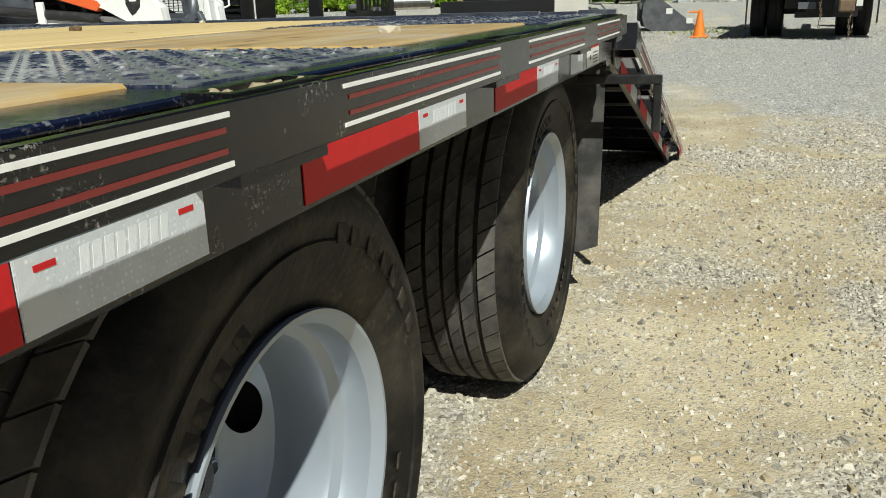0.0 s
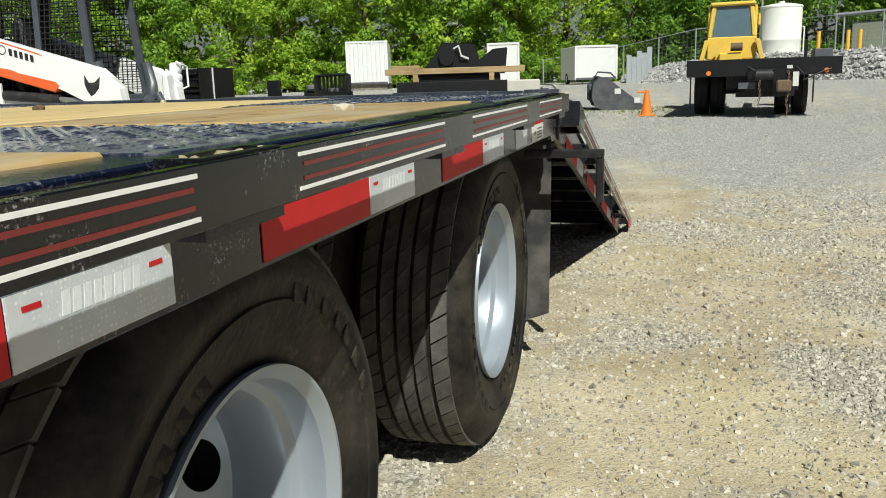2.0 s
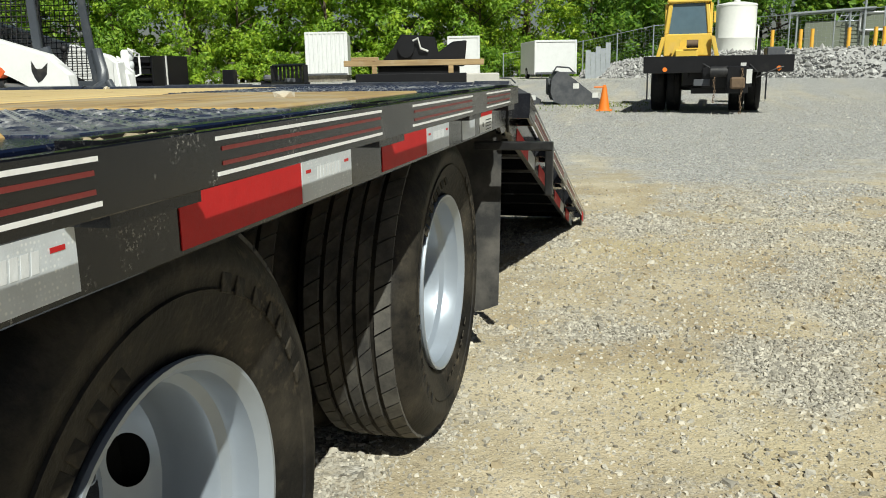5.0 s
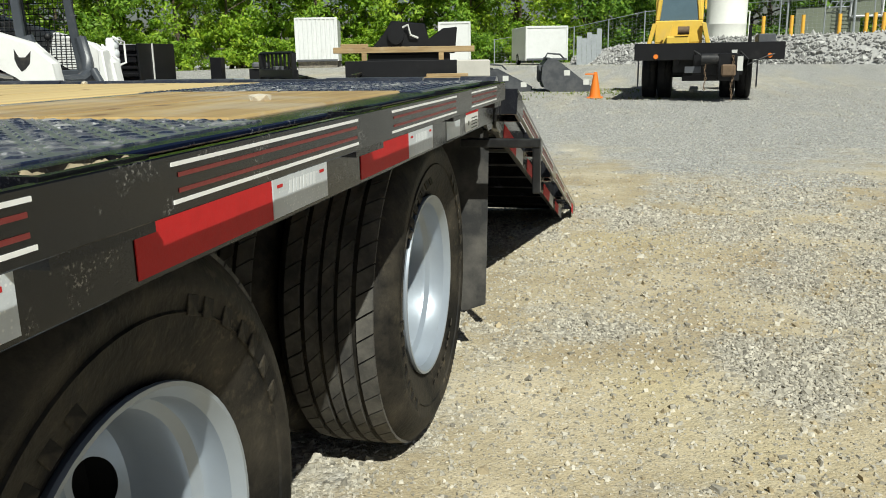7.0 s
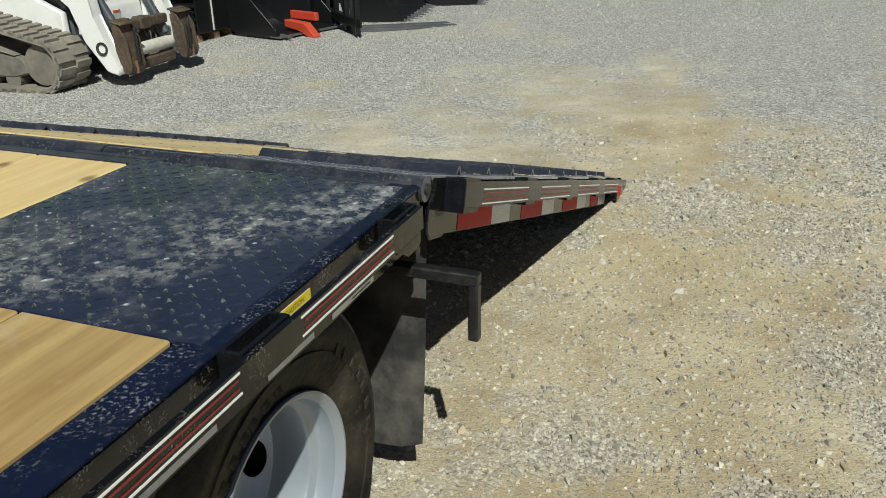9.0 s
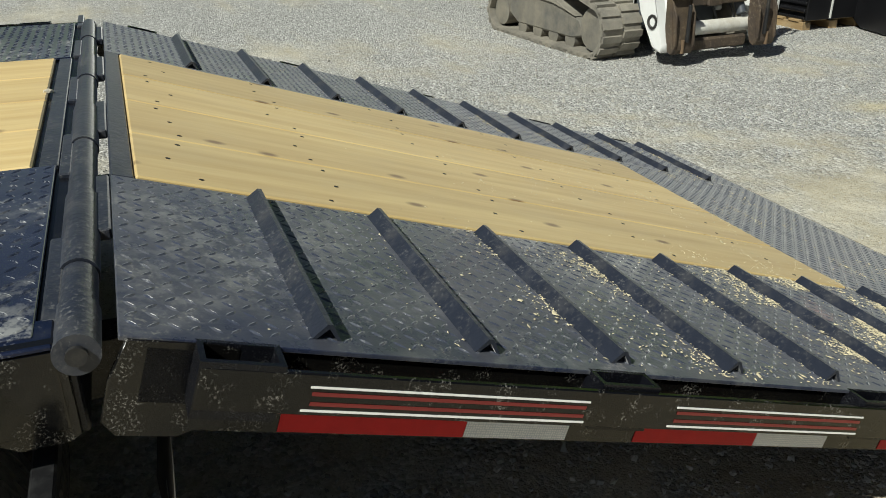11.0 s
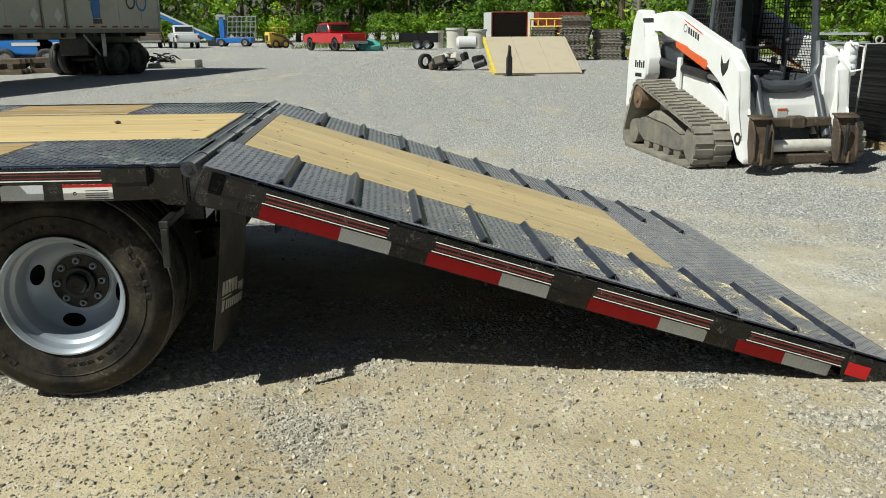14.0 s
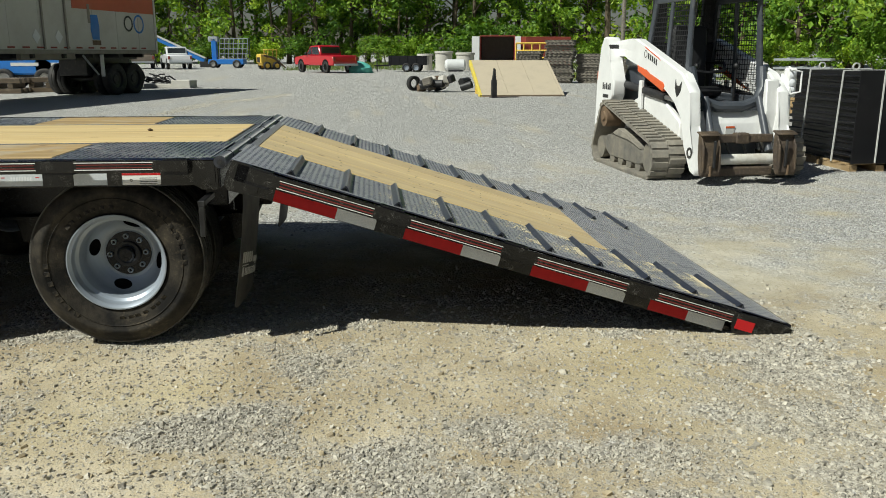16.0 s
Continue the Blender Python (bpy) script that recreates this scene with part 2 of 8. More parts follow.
def leaf_material(name, a, b, c):
    m = bpy.data.materials.new(name)
    m.use_nodes = True
    t = m.node_tree
    n, l = t.nodes, t.links
    bsdf = n["Principled BSDF"]
    rnd = n.new("ShaderNodeNewGeometry").outputs["Random Per Island"]
    ob = n.new("ShaderNodeObjectInfo").outputs["Random"]
    r = ramp_node(n, [(0.0, a), (0.6, b), (1.0, c)])
    l.new(rnd, r.inputs[0])
    tone = ramp_node(n, [(0, (0.7, 0.8, 0.7)), (0.6, (1.0, 1.0, 0.9)), (1, (1.35, 1.2, 0.9))])
    l.new(ob, tone.inputs[0])
    col = mix_node(t, 1.0, r.outputs[0], tone.outputs[0], "MULTIPLY")
    l.new(col, bsdf.inputs["Base Color"])
    bsdf.inputs["Roughness"].default_value = 0.6
    tr = n.new("ShaderNodeBsdfTranslucent")
    l.new(mix_node(t, 1.0, col, (1.5, 1.5, 0.6), "MULTIPLY"), tr.inputs[0])
    mx = n.new("ShaderNodeMixShader")
    mx.inputs[0].default_value = 0.35
    l.new(bsdf.outputs[0], mx.inputs[1])
    l.new(tr.outputs[0], mx.inputs[2])
    l.new(mx.outputs[0], n["Material Output"].inputs[0])
    return m


BLACK = surface("black_enamel", (0.005, 0.0055, 0.008), 0.27, var=0.3, dusty=0.05, dust_scale=5, dust=(0.2, 0.18, 0.15), bump=0.05, spec=0.4, speck=0.1, speck_scale=420)
# blue of the reflected sky is mixed into this edge's base colour
EDGE_BLUE = surface("sky_tinted_edge", (0.006, 0.010, 0.028), 0.2, var=0.4, dusty=0.10, dust_scale=9, dust=(0.2, 0.2, 0.2), bump=0.16, grain=45, speck=0.55, speck_scale=150, cover=(0.46, 0.66))
RAIL = surface("rail_enamel", (0.005, 0.0048, 0.0045), 0.15, var=0.25, dusty=0.06, dust_scale=3, dust=(0.085, 0.075, 0.06), bump=0.07, grain=60, spec=0.55, speck=0.6, speck_scale=260, speck_color=(0.42, 0.40, 0.36), cover=(0.52, 0.64))
# base blue stands in for sky mirrored in the dark plate
PLATE = surface("sky_tinted_enamel", (0.008, 0.0135, 0.037), 0.2, var=0.5, dusty=0.22, dust_scale=4.5, dust=(0.22, 0.225, 0.23), bump=0.10, grain=70, spec=0.7, coat=0.5, speck=0.7, speck_scale=60, speck_color=(0.46, 0.46, 0.44), cover=(0.52, 0.62), sheen=0.8, scuff=0.8)
# lighter, specked tread tops: scuffs and dust, plus glints painted as pale specks
PLATE_TOP = surface("worn_glint_tread", (0.017, 0.023, 0.042), 0.16, var=0.6, scale=24, dusty=0.22, dust_scale=4.5, dust=(0.36, 0.36, 0.35), bump=0.08, spec=0.7, coat=0.5, speck=0.7, speck_scale=75, speck_color=(0.6, 0.6, 0.6), cover=(0.47, 0.6), sheen=0.8, scuff=0.95)
PLATE_R = surface("ramp_enamel", (0.016, 0.022, 0.047), 0.27, var=0.4, dusty=0.36, dust_scale=5, dust=(0.20, 0.195, 0.18), bump=0.10, speck=0.6, speck_scale=130, speck_color=(0.42, 0.40, 0.33), cover=(0.48, 0.66), sheen=1.0, scuff=0.35, coat=0.3)
PLATE_RT = surface("worn_ramp_tread", (0.045, 0.053, 0.078), 0.30, var=0.5, scale=20, dusty=0.30, dust_scale=8, dust=(0.34, 0.33, 0.30), bump=0.05, speck=0.7, speck_scale=120, sheen=1.0)
PINE = wood("deck_pine", (0.53, 0.375, 0.158), (0.36, 0.228, 0.08), "y", 0.72)
PINE_R = wood("ramp_pine", (0.71, 0.55, 0.262), (0.605, 0.44, 0.19), "y", 0.12)
RUBBER = surface("tyre_rubber", (0.0085, 0.0080, 0.0075), 0.6, var=0.35, dusty=0.40, dust_scale=7, dust=(0.125, 0.105, 0.076), bump=0.45, grain=90, spec=0.22, speck=0.45, speck_scale=46, speck_color=(0.16, 0.125, 0.08), cover=(0.47, 0.64))
TREAD = surface("tread_rubber", (0.055, 0.053, 0.050), 0.8, var=0.25, dusty=0.5, dust_scale=11, dust=(0.21, 0.195, 0.165), bump=0.3, spec=0.3, speck=0.3, speck_scale=60, speck_color=(0.25, 0.22, 0.17))
HINGE = surface("dusty_hinge_enamel", (0.020, 0.024, 0.036), 0.33, var=0.35, dusty=0.24, dust_scale=9, dust=(0.22, 0.21, 0.19), bump=0.25, grain=60, speck=0.3, speck_scale=120, speck_color=(0.4, 0.39, 0.36), sheen=0.6)
RIM = surface("silver_wheel_paint", (0.32, 0.36, 0.41), 0.36, var=0.08, dusty=0.1, dust_scale=9, dust=(0.32, 0.3, 0.26), bump=0.03, metal=0.3)
IRON = surface("dark_iron", (0.018, 0.018, 0.019), 0.5, var=0.3, dusty=0.16, dust_scale=9)
STEEL = surface("bare_steel", (0.5, 0.49, 0.47), 0.4, metal=0.9, var=0.2)
# near-black that paints shade into openings; also used for black print
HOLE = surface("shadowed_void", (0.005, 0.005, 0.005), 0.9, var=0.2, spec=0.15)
TAPE_RED = surface("red_reflective_tape", (0.53, 0.018, 0.020), 0.55, var=0.12, scale=30, bump=0.1, grain=400, spec=0.25)
TAPE_WHITE = surface("white_reflective_tape", (0.80, 0.81, 0.81), 0.35, var=0.1, scale=60, bump=0.12, grain=400, coat=0.3)
honeycomb(TAPE_WHITE, 0.0042)
STRIPE = surface("white_pinstripe", (0.86, 0.85, 0.82), 0.4, var=0.05)
STRIPE_RED = surface("maroon_pinstripe", (0.19, 0.024, 0.021), 0.4, var=0.15)
YELLOW = surface("yellow_label", (0.78, 0.6, 0.02), 0.45, var=0.05)
FLAP = surface("flap_rubber", (0.028, 0.028, 0.028), 0.6, var=0.3, dusty=0.42, dust_scale=6, dust=(0.22, 0.2, 0.17))
# grey for the shadow triangle painted on the white tapes
SHADE_GREY = surface("shade_grey", (0.58, 0.6, 0.62), 0.5, var=0.1)
PALE_PRINT = surface("pale_print", (0.74, 0.76, 0.78), 0.4, var=0.06)
PRINT = surface("white_print", (0.6, 0.6, 0.58), 0.6, var=0.15)
GROUND = ground_material()
STONE = surface("crushed_stone", (0.41, 0.38, 0.315), 0.9, var=0.25, scale=40, bump=0.4, grain=260, island=0.43, spec=0.3)
STONE_FAR = surface("yard_stone", (0.36, 0.345, 0.305), 0.9, var=0.2, scale=40, bump=0.3, grain=200, island=0.28, spec=0.2)
CLOD = surface("dry_clod", (0.40, 0.33, 0.215), 0.95, var=0.2, scale=30, bump=0.5, grain=200, island=0.25, spec=0.15)
BARK = surface("bark", (0.10, 0.075, 0.05), 0.9, var=0.4, scale=5, bump=0.6, grain=30)
LEAF = leaf_material("summer_leaves", (0.055, 0.13, 0.016), (0.135, 0.27, 0.026), (0.26, 0.39, 0.045))
LEAF_B = leaf_material("bright_leaves", (0.10, 0.2, 0.016), (0.22, 0.37, 0.03), (0.37, 0.50, 0.06))


# ---- building helpers ----
def part(name, bm, material, parent=None, label="", m=None, smooth=35):
    """One mesh object under a thing or a part, from a bmesh or a mesh."""
    if isinstance(bm, bpy.types.Mesh):
        me = bm
    else:
        me = bpy.data.meshes.new(name)
        bmesh.ops.recalc_face_normals(bm, faces=bm.faces)
        bm.to_mesh(me)
        bm.free()
        if smooth:
            me.polygons.foreach_set("use_smooth", [True] * len(me.polygons))
            me.set_sharp_from_angle(angle=radians(smooth))
    if material and not me.materials:
        me.materials.append(material)
    ob = new(name, me)
    ob.parent = parent
    if m is not None:
        ob.matrix_basis = m
    if label:
        ob["label"] = label
    return ob


def thing(name, at, label, category, group="", turn=0.0, kind=""):
    ob = new(name)
    ob.matrix_basis = pose(*at, 0, 0, turn)
    return tagged(ob, label, category, group, kind)


def mesh_of(name, verts, faces, material=None, smooth=False):
    """A mesh from arrays of places and of equal-sized faces."""
    verts, faces = np.asarray(verts, dtype=np.float32), np.asarray(faces, dtype=np.int32)
    me = bpy.data.meshes.new(name)
    me.vertices.add(len(verts))
    me.vertices.foreach_set("co", verts.ravel())
    me.loops.add(faces.size)
    me.loops.foreach_set("vertex_index", faces.ravel())
    me.polygons.add(len(faces))
    me.polygons.foreach_set("loop_start", np.arange(len(faces), dtype=np.int32) * faces.shape[1])
    me.polygons.foreach_set("use_smooth", np.full(len(faces), bool(smooth)))
    me.update(calc_edges=True)
    me.validate()
    if material:
        me.materials.append(material)
    return me


def box(bm, x0, x1, y0, y1, z0, z1, bev=0.0, m=None, seg=1):
    v = bmesh.ops.create_cube(bm, size=1.0)["verts"]
    mm = Matrix.Translation(((x0 + x1) / 2, (y0 + y1) / 2, (z0 + z1) / 2)) @ Matrix.Diagonal((abs(x1 - x0), abs(y1 - y0), abs(z1 - z0), 1))
    bmesh.ops.transform(bm, matrix=(m @ mm) if m is not None else mm, verts=v)
    if bev:
        e = list({e for w in v for e in w.link_edges})
        bmesh.ops.bevel(bm, geom=e, offset=bev, segments=seg, profile=0.5, affect="EDGES")
    return bm


def B(*a, **k):
    return box(bmesh.new(), *a, **k)


def rod(bm, a, b, r, n=12, r2=None, caps=True):
    a, b = Vector(a), Vector(b)
    d = b - a
    m = Matrix.Translation((a + b) / 2) @ d.to_track_quat("Z", "Y").to_matrix().to_4x4()
    bmesh.ops.create_cone(bm, cap_ends=caps, segments=n, radius1=r, radius2=r if r2 is None else r2, depth=d.length, matrix=m)
    return bm


def R(*a, **k):
    return rod(bmesh.new(), *a, **k)


def pipe(bm, pts, r, n=8):
    """A bent tube swept through points, closed at both ends."""
    pts = [Vector(p) for p in pts]
    tang = [(pts[min(i + 1, len(pts) - 1)] - pts[max(i - 1, 0)]).normalized() for i in range(len(pts))]
    side = tang[0].orthogonal().normalized()
    rings = []
    for p, t in zip(pts, tang):
        side = (side - t * side.dot(t)).normalized()
        other = t.cross(side)
        rings.append([bm.verts.new(p + (side * math.cos(2 * math.pi * k / n) + other * math.sin(2 * math.pi * k / n)) * r) for k in range(n)])
    for a, b in zip(rings, rings[1:]):
        for k in range(n):
            bm.faces.new((a[k], a[(k + 1) % n], b[(k + 1) % n], b[k]))
    bm.faces.new(rings[0][::-1])
    bm.faces.new(rings[-1])
    return bm


def lathe(bm, profile, n=48, m=None, closed=False):
    """Turns (radius, along) pairs about the local x axis."""
    rings = []
    for r, x in profile:
        rings.append([bm.verts.new((x, r * math.cos(2 * math.pi * k / n), r * math.sin(2 * math.pi * k / n))) for k in range(n)])
    pairs = list(zip(rings, rings[1:]))
    if closed:
        pairs.append((rings[-1], rings[0]))
    for a, b in pairs:
        for k in range(n):
            bm.faces.new((a[k], a[(k + 1) % n], b[(k + 1) % n], b[k]))
    if m is not None:
        bmesh.ops.transform(bm, matrix=m, verts=[v for ring in rings for v in ring])
    return bm


def prism(bm, outline, lo, hi, axes="yzx", bev=0.0, m=None):
    """A flat outline given on two axes, thick along the third."""
    order = ["xyz".index(c) for c in axes]
    rows = []
    for h in (lo, hi):
        row = []
        for p, q in outline:
            c = [0, 0, 0]
            c[order[0]], c[order[1]], c[order[2]] = p, q, h
            row.append(bm.verts.new(c))
        rows.append(row)
    k = len(outline)
    faces = [bm.faces.new(rows[0]), bm.faces.new(rows[1][::-1])]
    for i in range(k):
        faces.append(bm.faces.new((rows[0][i], rows[1][i], rows[1][(i + 1) % k], rows[0][(i + 1) % k])))
    if m is not None:
        bmesh.ops.transform(bm, matrix=m, verts=rows[0] + rows[1])
    if bev:
        bmesh.ops.bevel(bm, geom=list({e for f in faces for e in f.edges}), offset=bev, segments=1, affect="EDGES")
    return bm


def square_tube(bm, x0, x1, y0, y1, z0, z1, t):
    """A short upright rectangular tube with open ends."""
    ring = lambda i, z: [bm.verts.new(p) for p in ((x0 + i, y0 + i, z), (x1 - i, y0 + i, z), (x1 - i, y1 - i, z), (x0 + i, y1 - i, z))]
    a, b, c, d = ring(0, z0), ring(0, z1), ring(t, z1), ring(t, z0)
    for p, q_ in ((a, b), (b, c), (c, d), (d, a)):
        for k in range(4):
            bm.faces.new((p[k], p[(k + 1) % 4], q_[(k + 1) % 4], q_[k]))
    return bm


def treads(name, x0, x1, y0, y1, pitch, size, h, material):
    """Raised lens-shaped treads, alternately slanted, over a rectangle at z = 0."""
    gx, gy = np.meshgrid(np.arange(x0 + pitch * 0.6, x1 - pitch * 0.4, pitch), np.arange(y0 + pitch * 0.6, y1 - pitch * 0.4, pitch), indexing="ij")
    ix, iy = np.meshgrid(np.arange(gx.shape[0]), np.arange(gx.shape[1]), indexing="ij")
    cx, cy, odd = gx.ravel(), gy.ravel(), ((ix + iy) % 2).ravel()
    k = len(cx)
    ang = np.where(odd == 0, radians(45), radians(-45))
    base = np.array([(-1, 0, 0), (-0.35, -0.28, 0), (0.35, -0.28, 0), (1, 0, 0), (0.35, 0.28, 0), (-0.35, 0.28, 0), (-0.45, 0, 1), (0.45, 0, 1)], dtype=np.float32)
    base[:, :2] *= size / 2
    base[:, 2] *= h
    c, s = np.cos(ang)[:, None], np.sin(ang)[:, None]
    v = np.empty((k, 8, 3), dtype=np.float32)
    v[:, :, 0] = base[:, 0] * c - base[:, 1] * s + cx[:, None]
    v[:, :, 1] = base[:, 0] * s + base[:, 1] * c + cy[:, None]
    v[:, :, 2] = base[:, 2]
    f = np.array([(0, 1, 6), (1, 2, 7), (1, 7, 6), (2, 3, 7), (3, 4, 7), (4, 5, 6), (4, 6, 7), (5, 0, 6)])
    faces = (f[None] + (np.arange(k) * 8)[:, None, None]).reshape(-1, 3)
    return mesh_of(name, v.reshape(-1, 3), faces, material)


# ---- ground ----
def spread(lo, hi, step, far):
    out = list(np.arange(lo, hi + step / 2, step))
    s, a, b = step, lo, hi
    left, right = [], []
    while a > -far or b < far:
        s *= 1.25
        a, b = a - s, b + s
        left.append(max(a, -far)), right.append(min(b, far))
    return np.array(sorted(set(round(float(q), 4) for q in left + out + right)))


def ease(a, b, v):
    u = min(1.0, max(0.0, (v - a) / (b - a)))
    return u * u * (3 - 2 * u)


def relief(x, y):
    near = 1 / (1 + ((x - 0.5) ** 2 + (y - 1) ** 2) / 400)
    p = Vector((x * 0.45, y * 0.45, 3.1))
    return near * (0.012 + 0.03 * noise.noise(p) + 0.012 * noise.noise(p * 5) + 0.006 * noise.noise(p * 17)) + 0.35 * ease(20, 38, y) * ease(-34, -24, x)


STAINS = ((0.31, 1.8, 0.3, 0.7), (0.44, -0.13, 0.17, 0.75), (0.68, -0.5, 0.22, 0.5), (-2.89, 4.5, 0.16, 0.9), (0.9, 2.9, 0.35, 0.35), (1.9, 0.8, 0.3, 0.35))


def sand(x, y):
    w_ = 1 + 0.8 * noise.noise(Vector((x * 3, y * 3, 5.0)))
    return sum(k * math.exp(-((x - a) ** 2 + (y - b) ** 2) / (r * r) * w_) for a, b, r, k in STAINS)


def drift(x, y):
    """How thick the crushed stone lies: thin in the tan lane beside the trailer, thick in the yard."""
    d = 0.47 + 0.45 * noise.noise(Vector((x * 0.6, y * 0.6, 9.0))) + 0.42 * noise.noise(Vector((x * 1.9, y * 1.9, 4.0))) + 0.28 * noise.noise(Vector((x * 5, y * 5, 1.0)))
    lane = ease(-0.6, 0.0, x) * (1 - ease(0.12, 0.5, x)) * (1 - ease(5, 9, y))
    yard = max(1 - ease(-3.6, -2.4, x), ease(3.5, 7, y))
    wx, wy = x + 0.55 * noise.noise(Vector((x * 0.9, y * 0.9, 21.0))) + 0.26 * noise.noise(Vector((x * 2.6, y * 2.6, 23.0))), y + 0.55 * noise.noise(Vector((x * 0.9, y * 0.9, 27.0))) + 0.26 * noise.noise(Vector((x * 2.6, y * 2.6, 29.0)))
    heap = sum(k * math.exp(-((wx - a) ** 2 + (wy - b) ** 2) / (r * r)) for a, b, r, k in HEAPS) + 0.22 * noise.noise(Vector((x * 9, y * 9, 6.0)))
    return min(1.0, max(0.0, d - 0.2 * lane - 0.3 * sand(x, y) + (0.5 - 0.25 * ease(9, 16, y)) * yard + heap + 0.1 * ease(0.35, 0.8, x)))


HEAPS = ((0.12, 0.1, 0.2, 0.12), (1.1, 0.6, 0.45, 0.24), (1.05, 1.5, 0.45, 0.24), (0.72, -0.05, 0.22, 0.22), (0.75, 2.3, 0.4, 0.2), (1.0, 3.2, 0.45, 0.17), (1.8, 2.4, 0.5, 0.17), (1.15, -0.9, 0.3, 0.17), (0.36, 1.75, 0.32, -0.4), (0.92, -0.5, 0.2, -0.4), (0.3, 0.75, 0.25, -0.3))
gx, gy = spread(-3.2, 5.0, 0.055, 600), spread(-3.5, 6.5, 0.055, 600)
gv = [(x, y, relief(x, y)) for x in gx for y in gy]
ny = len(gy)
ii, jj = np.meshgrid(np.arange(len(gx) - 1), np.arange(ny - 1), indexing="ij")
q = (ii * ny + jj).ravel()
gmesh = mesh_of("ground", gv, np.stack([q, q + ny, q + ny + 1, q + 1], 1), GROUND, True)
gmesh.attributes.new("drift", "FLOAT", "POINT").data.foreach_set("value", [drift(x, y) for x in gx for y in gy])
gmesh.attributes.new("lane", "FLOAT", "POINT").data.foreach_set("value", [ease(-1.2, 0.1, x + 0.3 * noise.noise(Vector((x, y, 33.0)))) * (1 - ease(3.0, 7.0, y)) * (1 - 0.5 * ease(2.6, 6.0, x)) for x in gx for y in gy])
gmesh.attributes.new("sand", "FLOAT", "POINT").data.foreach_set("value", [min(1.0, sand(x, y)) for x in gx for y in gy])
ground = tagged(new("ground", gmesh), "packed tan dirt yard with drifts of grey crushed stone", "ground", kind="structure")


def scatter(name, count, region, sizes, seed, shape, least, skip=None, material=None, label="loose grey and tan crushed stones lying on the dirt"):
    """Loose crushed stones lying on the ground, thickest in drifts."""
    rng = np.random.default_rng(seed)
    base, tri = shape
    nb = len(base)
    x0, x1, y0, y1 = region
    step = 0.06
    cx, cy = np.arange(x0, x1 + step, step), np.arange(y0, y1 + step, step)
    dg = np.array([[drift(a, b) for b in cy] for a in cx])
    zg = np.array([[relief(a, b) for b in cy] for a in cx])
    x, y = rng.uniform(x0, x1, count * 6), rng.uniform(y0, y1, count * 6)
    i, j = ((x - x0) / step).astype(int), ((y - y0) / step).astype(int)
    fade = np.clip(np.minimum(np.minimum(x - x0, x1 - x), np.minimum(y - y0, y1 - y)) / (0.14 * (x1 - x0)), 0, 1)
    if skip:
        fade = np.where((x > skip[0]) & (x < skip[1]) & (y > skip[2]) & (y < skip[3]), 0, fade)
    ok = np.nonzero(rng.random(count * 6) < fade * np.maximum(least, np.clip(dg[i, j] * 2.1 - 0.72, 0, 1)))[0][:count]
    count = len(ok)
    x, y, i, j = x[ok], y[ok], i[ok], j[ok]
    u, w_ = (x - cx[i]) / step, (y - cy[j]) / step
    i2, j2 = np.minimum(i + 1, len(cx) - 1), np.minimum(j + 1, len(cy) - 1)
    z = (zg[i, j] * (1 - u) + zg[i2, j] * u) * (1 - w_) + (zg[i, j2] * (1 - u) + zg[i2, j2] * u) * w_
    s = rng.lognormal(math.log(sizes[0]), sizes[1], count).clip(0.003, sizes[2])
    v = base[None] * rng.uniform(0.6, 1.3, (count, nb, 1)) * (s[:, None, None] / 2) + rng.normal(0, 0.1, (count, nb, 3)) * s[:, None, None]
    v = v * np.stack([rng.uniform(0.8, 1.35, count), rng.uniform(0.65, 1.1, count), rng.uniform(0.55, 1.0, count)], 1)[:, None, :]
    a = rng.uniform(0, 6.28, count)[:, None]
    vx, vy = v[:, :, 0] * np.cos(a) - v[:, :, 1] * np.sin(a), v[:, :, 0] * np.sin(a) + v[:, :, 1] * np.cos(a)
    v = np.stack([vx, vy, v[:, :, 2]], 2) + np.stack([x, y, z + s * 0.1], 1)[:, None, :]
    f = (tri[None] + (np.arange(count) * nb)[:, None, None]).reshape(-1, 3)
    return tagged(new(name, mesh_of(name, v.reshape(-1, 3), f, material or STONE)), label, "gravel", kind="stuff")


SHARD = (np.array([(1, 0.2, -0.5), (0.1, 1, -0.5), (-1, -0.1, -0.5), (-0.2, -1, -0.5), (0.15, 0.1, 1.1)]), np.array([(0, 1, 4), (1, 2, 4), (2, 3, 4), (3, 0, 4)]))
CHUNK = (np.array([(1.0, 0.75, -0.7), (-0.8, 1.0, -0.7), (-1.0, -0.8, -0.7), (0.8, -1.0, -0.7), (0.7, 0.45, 0.75), (-0.5, 0.75, 0.6), (-0.7, -0.5, 0.8), (0.5, -0.7, 0.55)]) * 0.8,
         np.array([(4, 5, 6), (4, 6, 7), (0, 1, 5), (0, 5, 4), (1, 2, 6), (1, 6, 5), (2, 3, 7), (2, 7, 6), (3, 0, 4), (3, 4, 7)]))
scatter("gravel", 56000, (-0.5, 1.9, -1.5, 2.8), (0.0085, 0.45, 0.022), 3, CHUNK, 0.09)
scatter("gravel", 30000, (-1.0, 3.3, -2.4, 4.6), (0.0105, 0.42, 0.026), 7, CHUNK, 0.09)
scatter("gravel", 9000, (-0.8, 2.8, -2.2, 3.8), (0.0165, 0.36, 0.040), 4, CHUNK, 0.08)
scatter("clods", 3000, (-0.4, 3.2, -2.0, 4.2), (0.011, 0.5, 0.036), 8, CHUNK, 0.8, material=CLOD, label="crumbled tan clods of dry dirt")
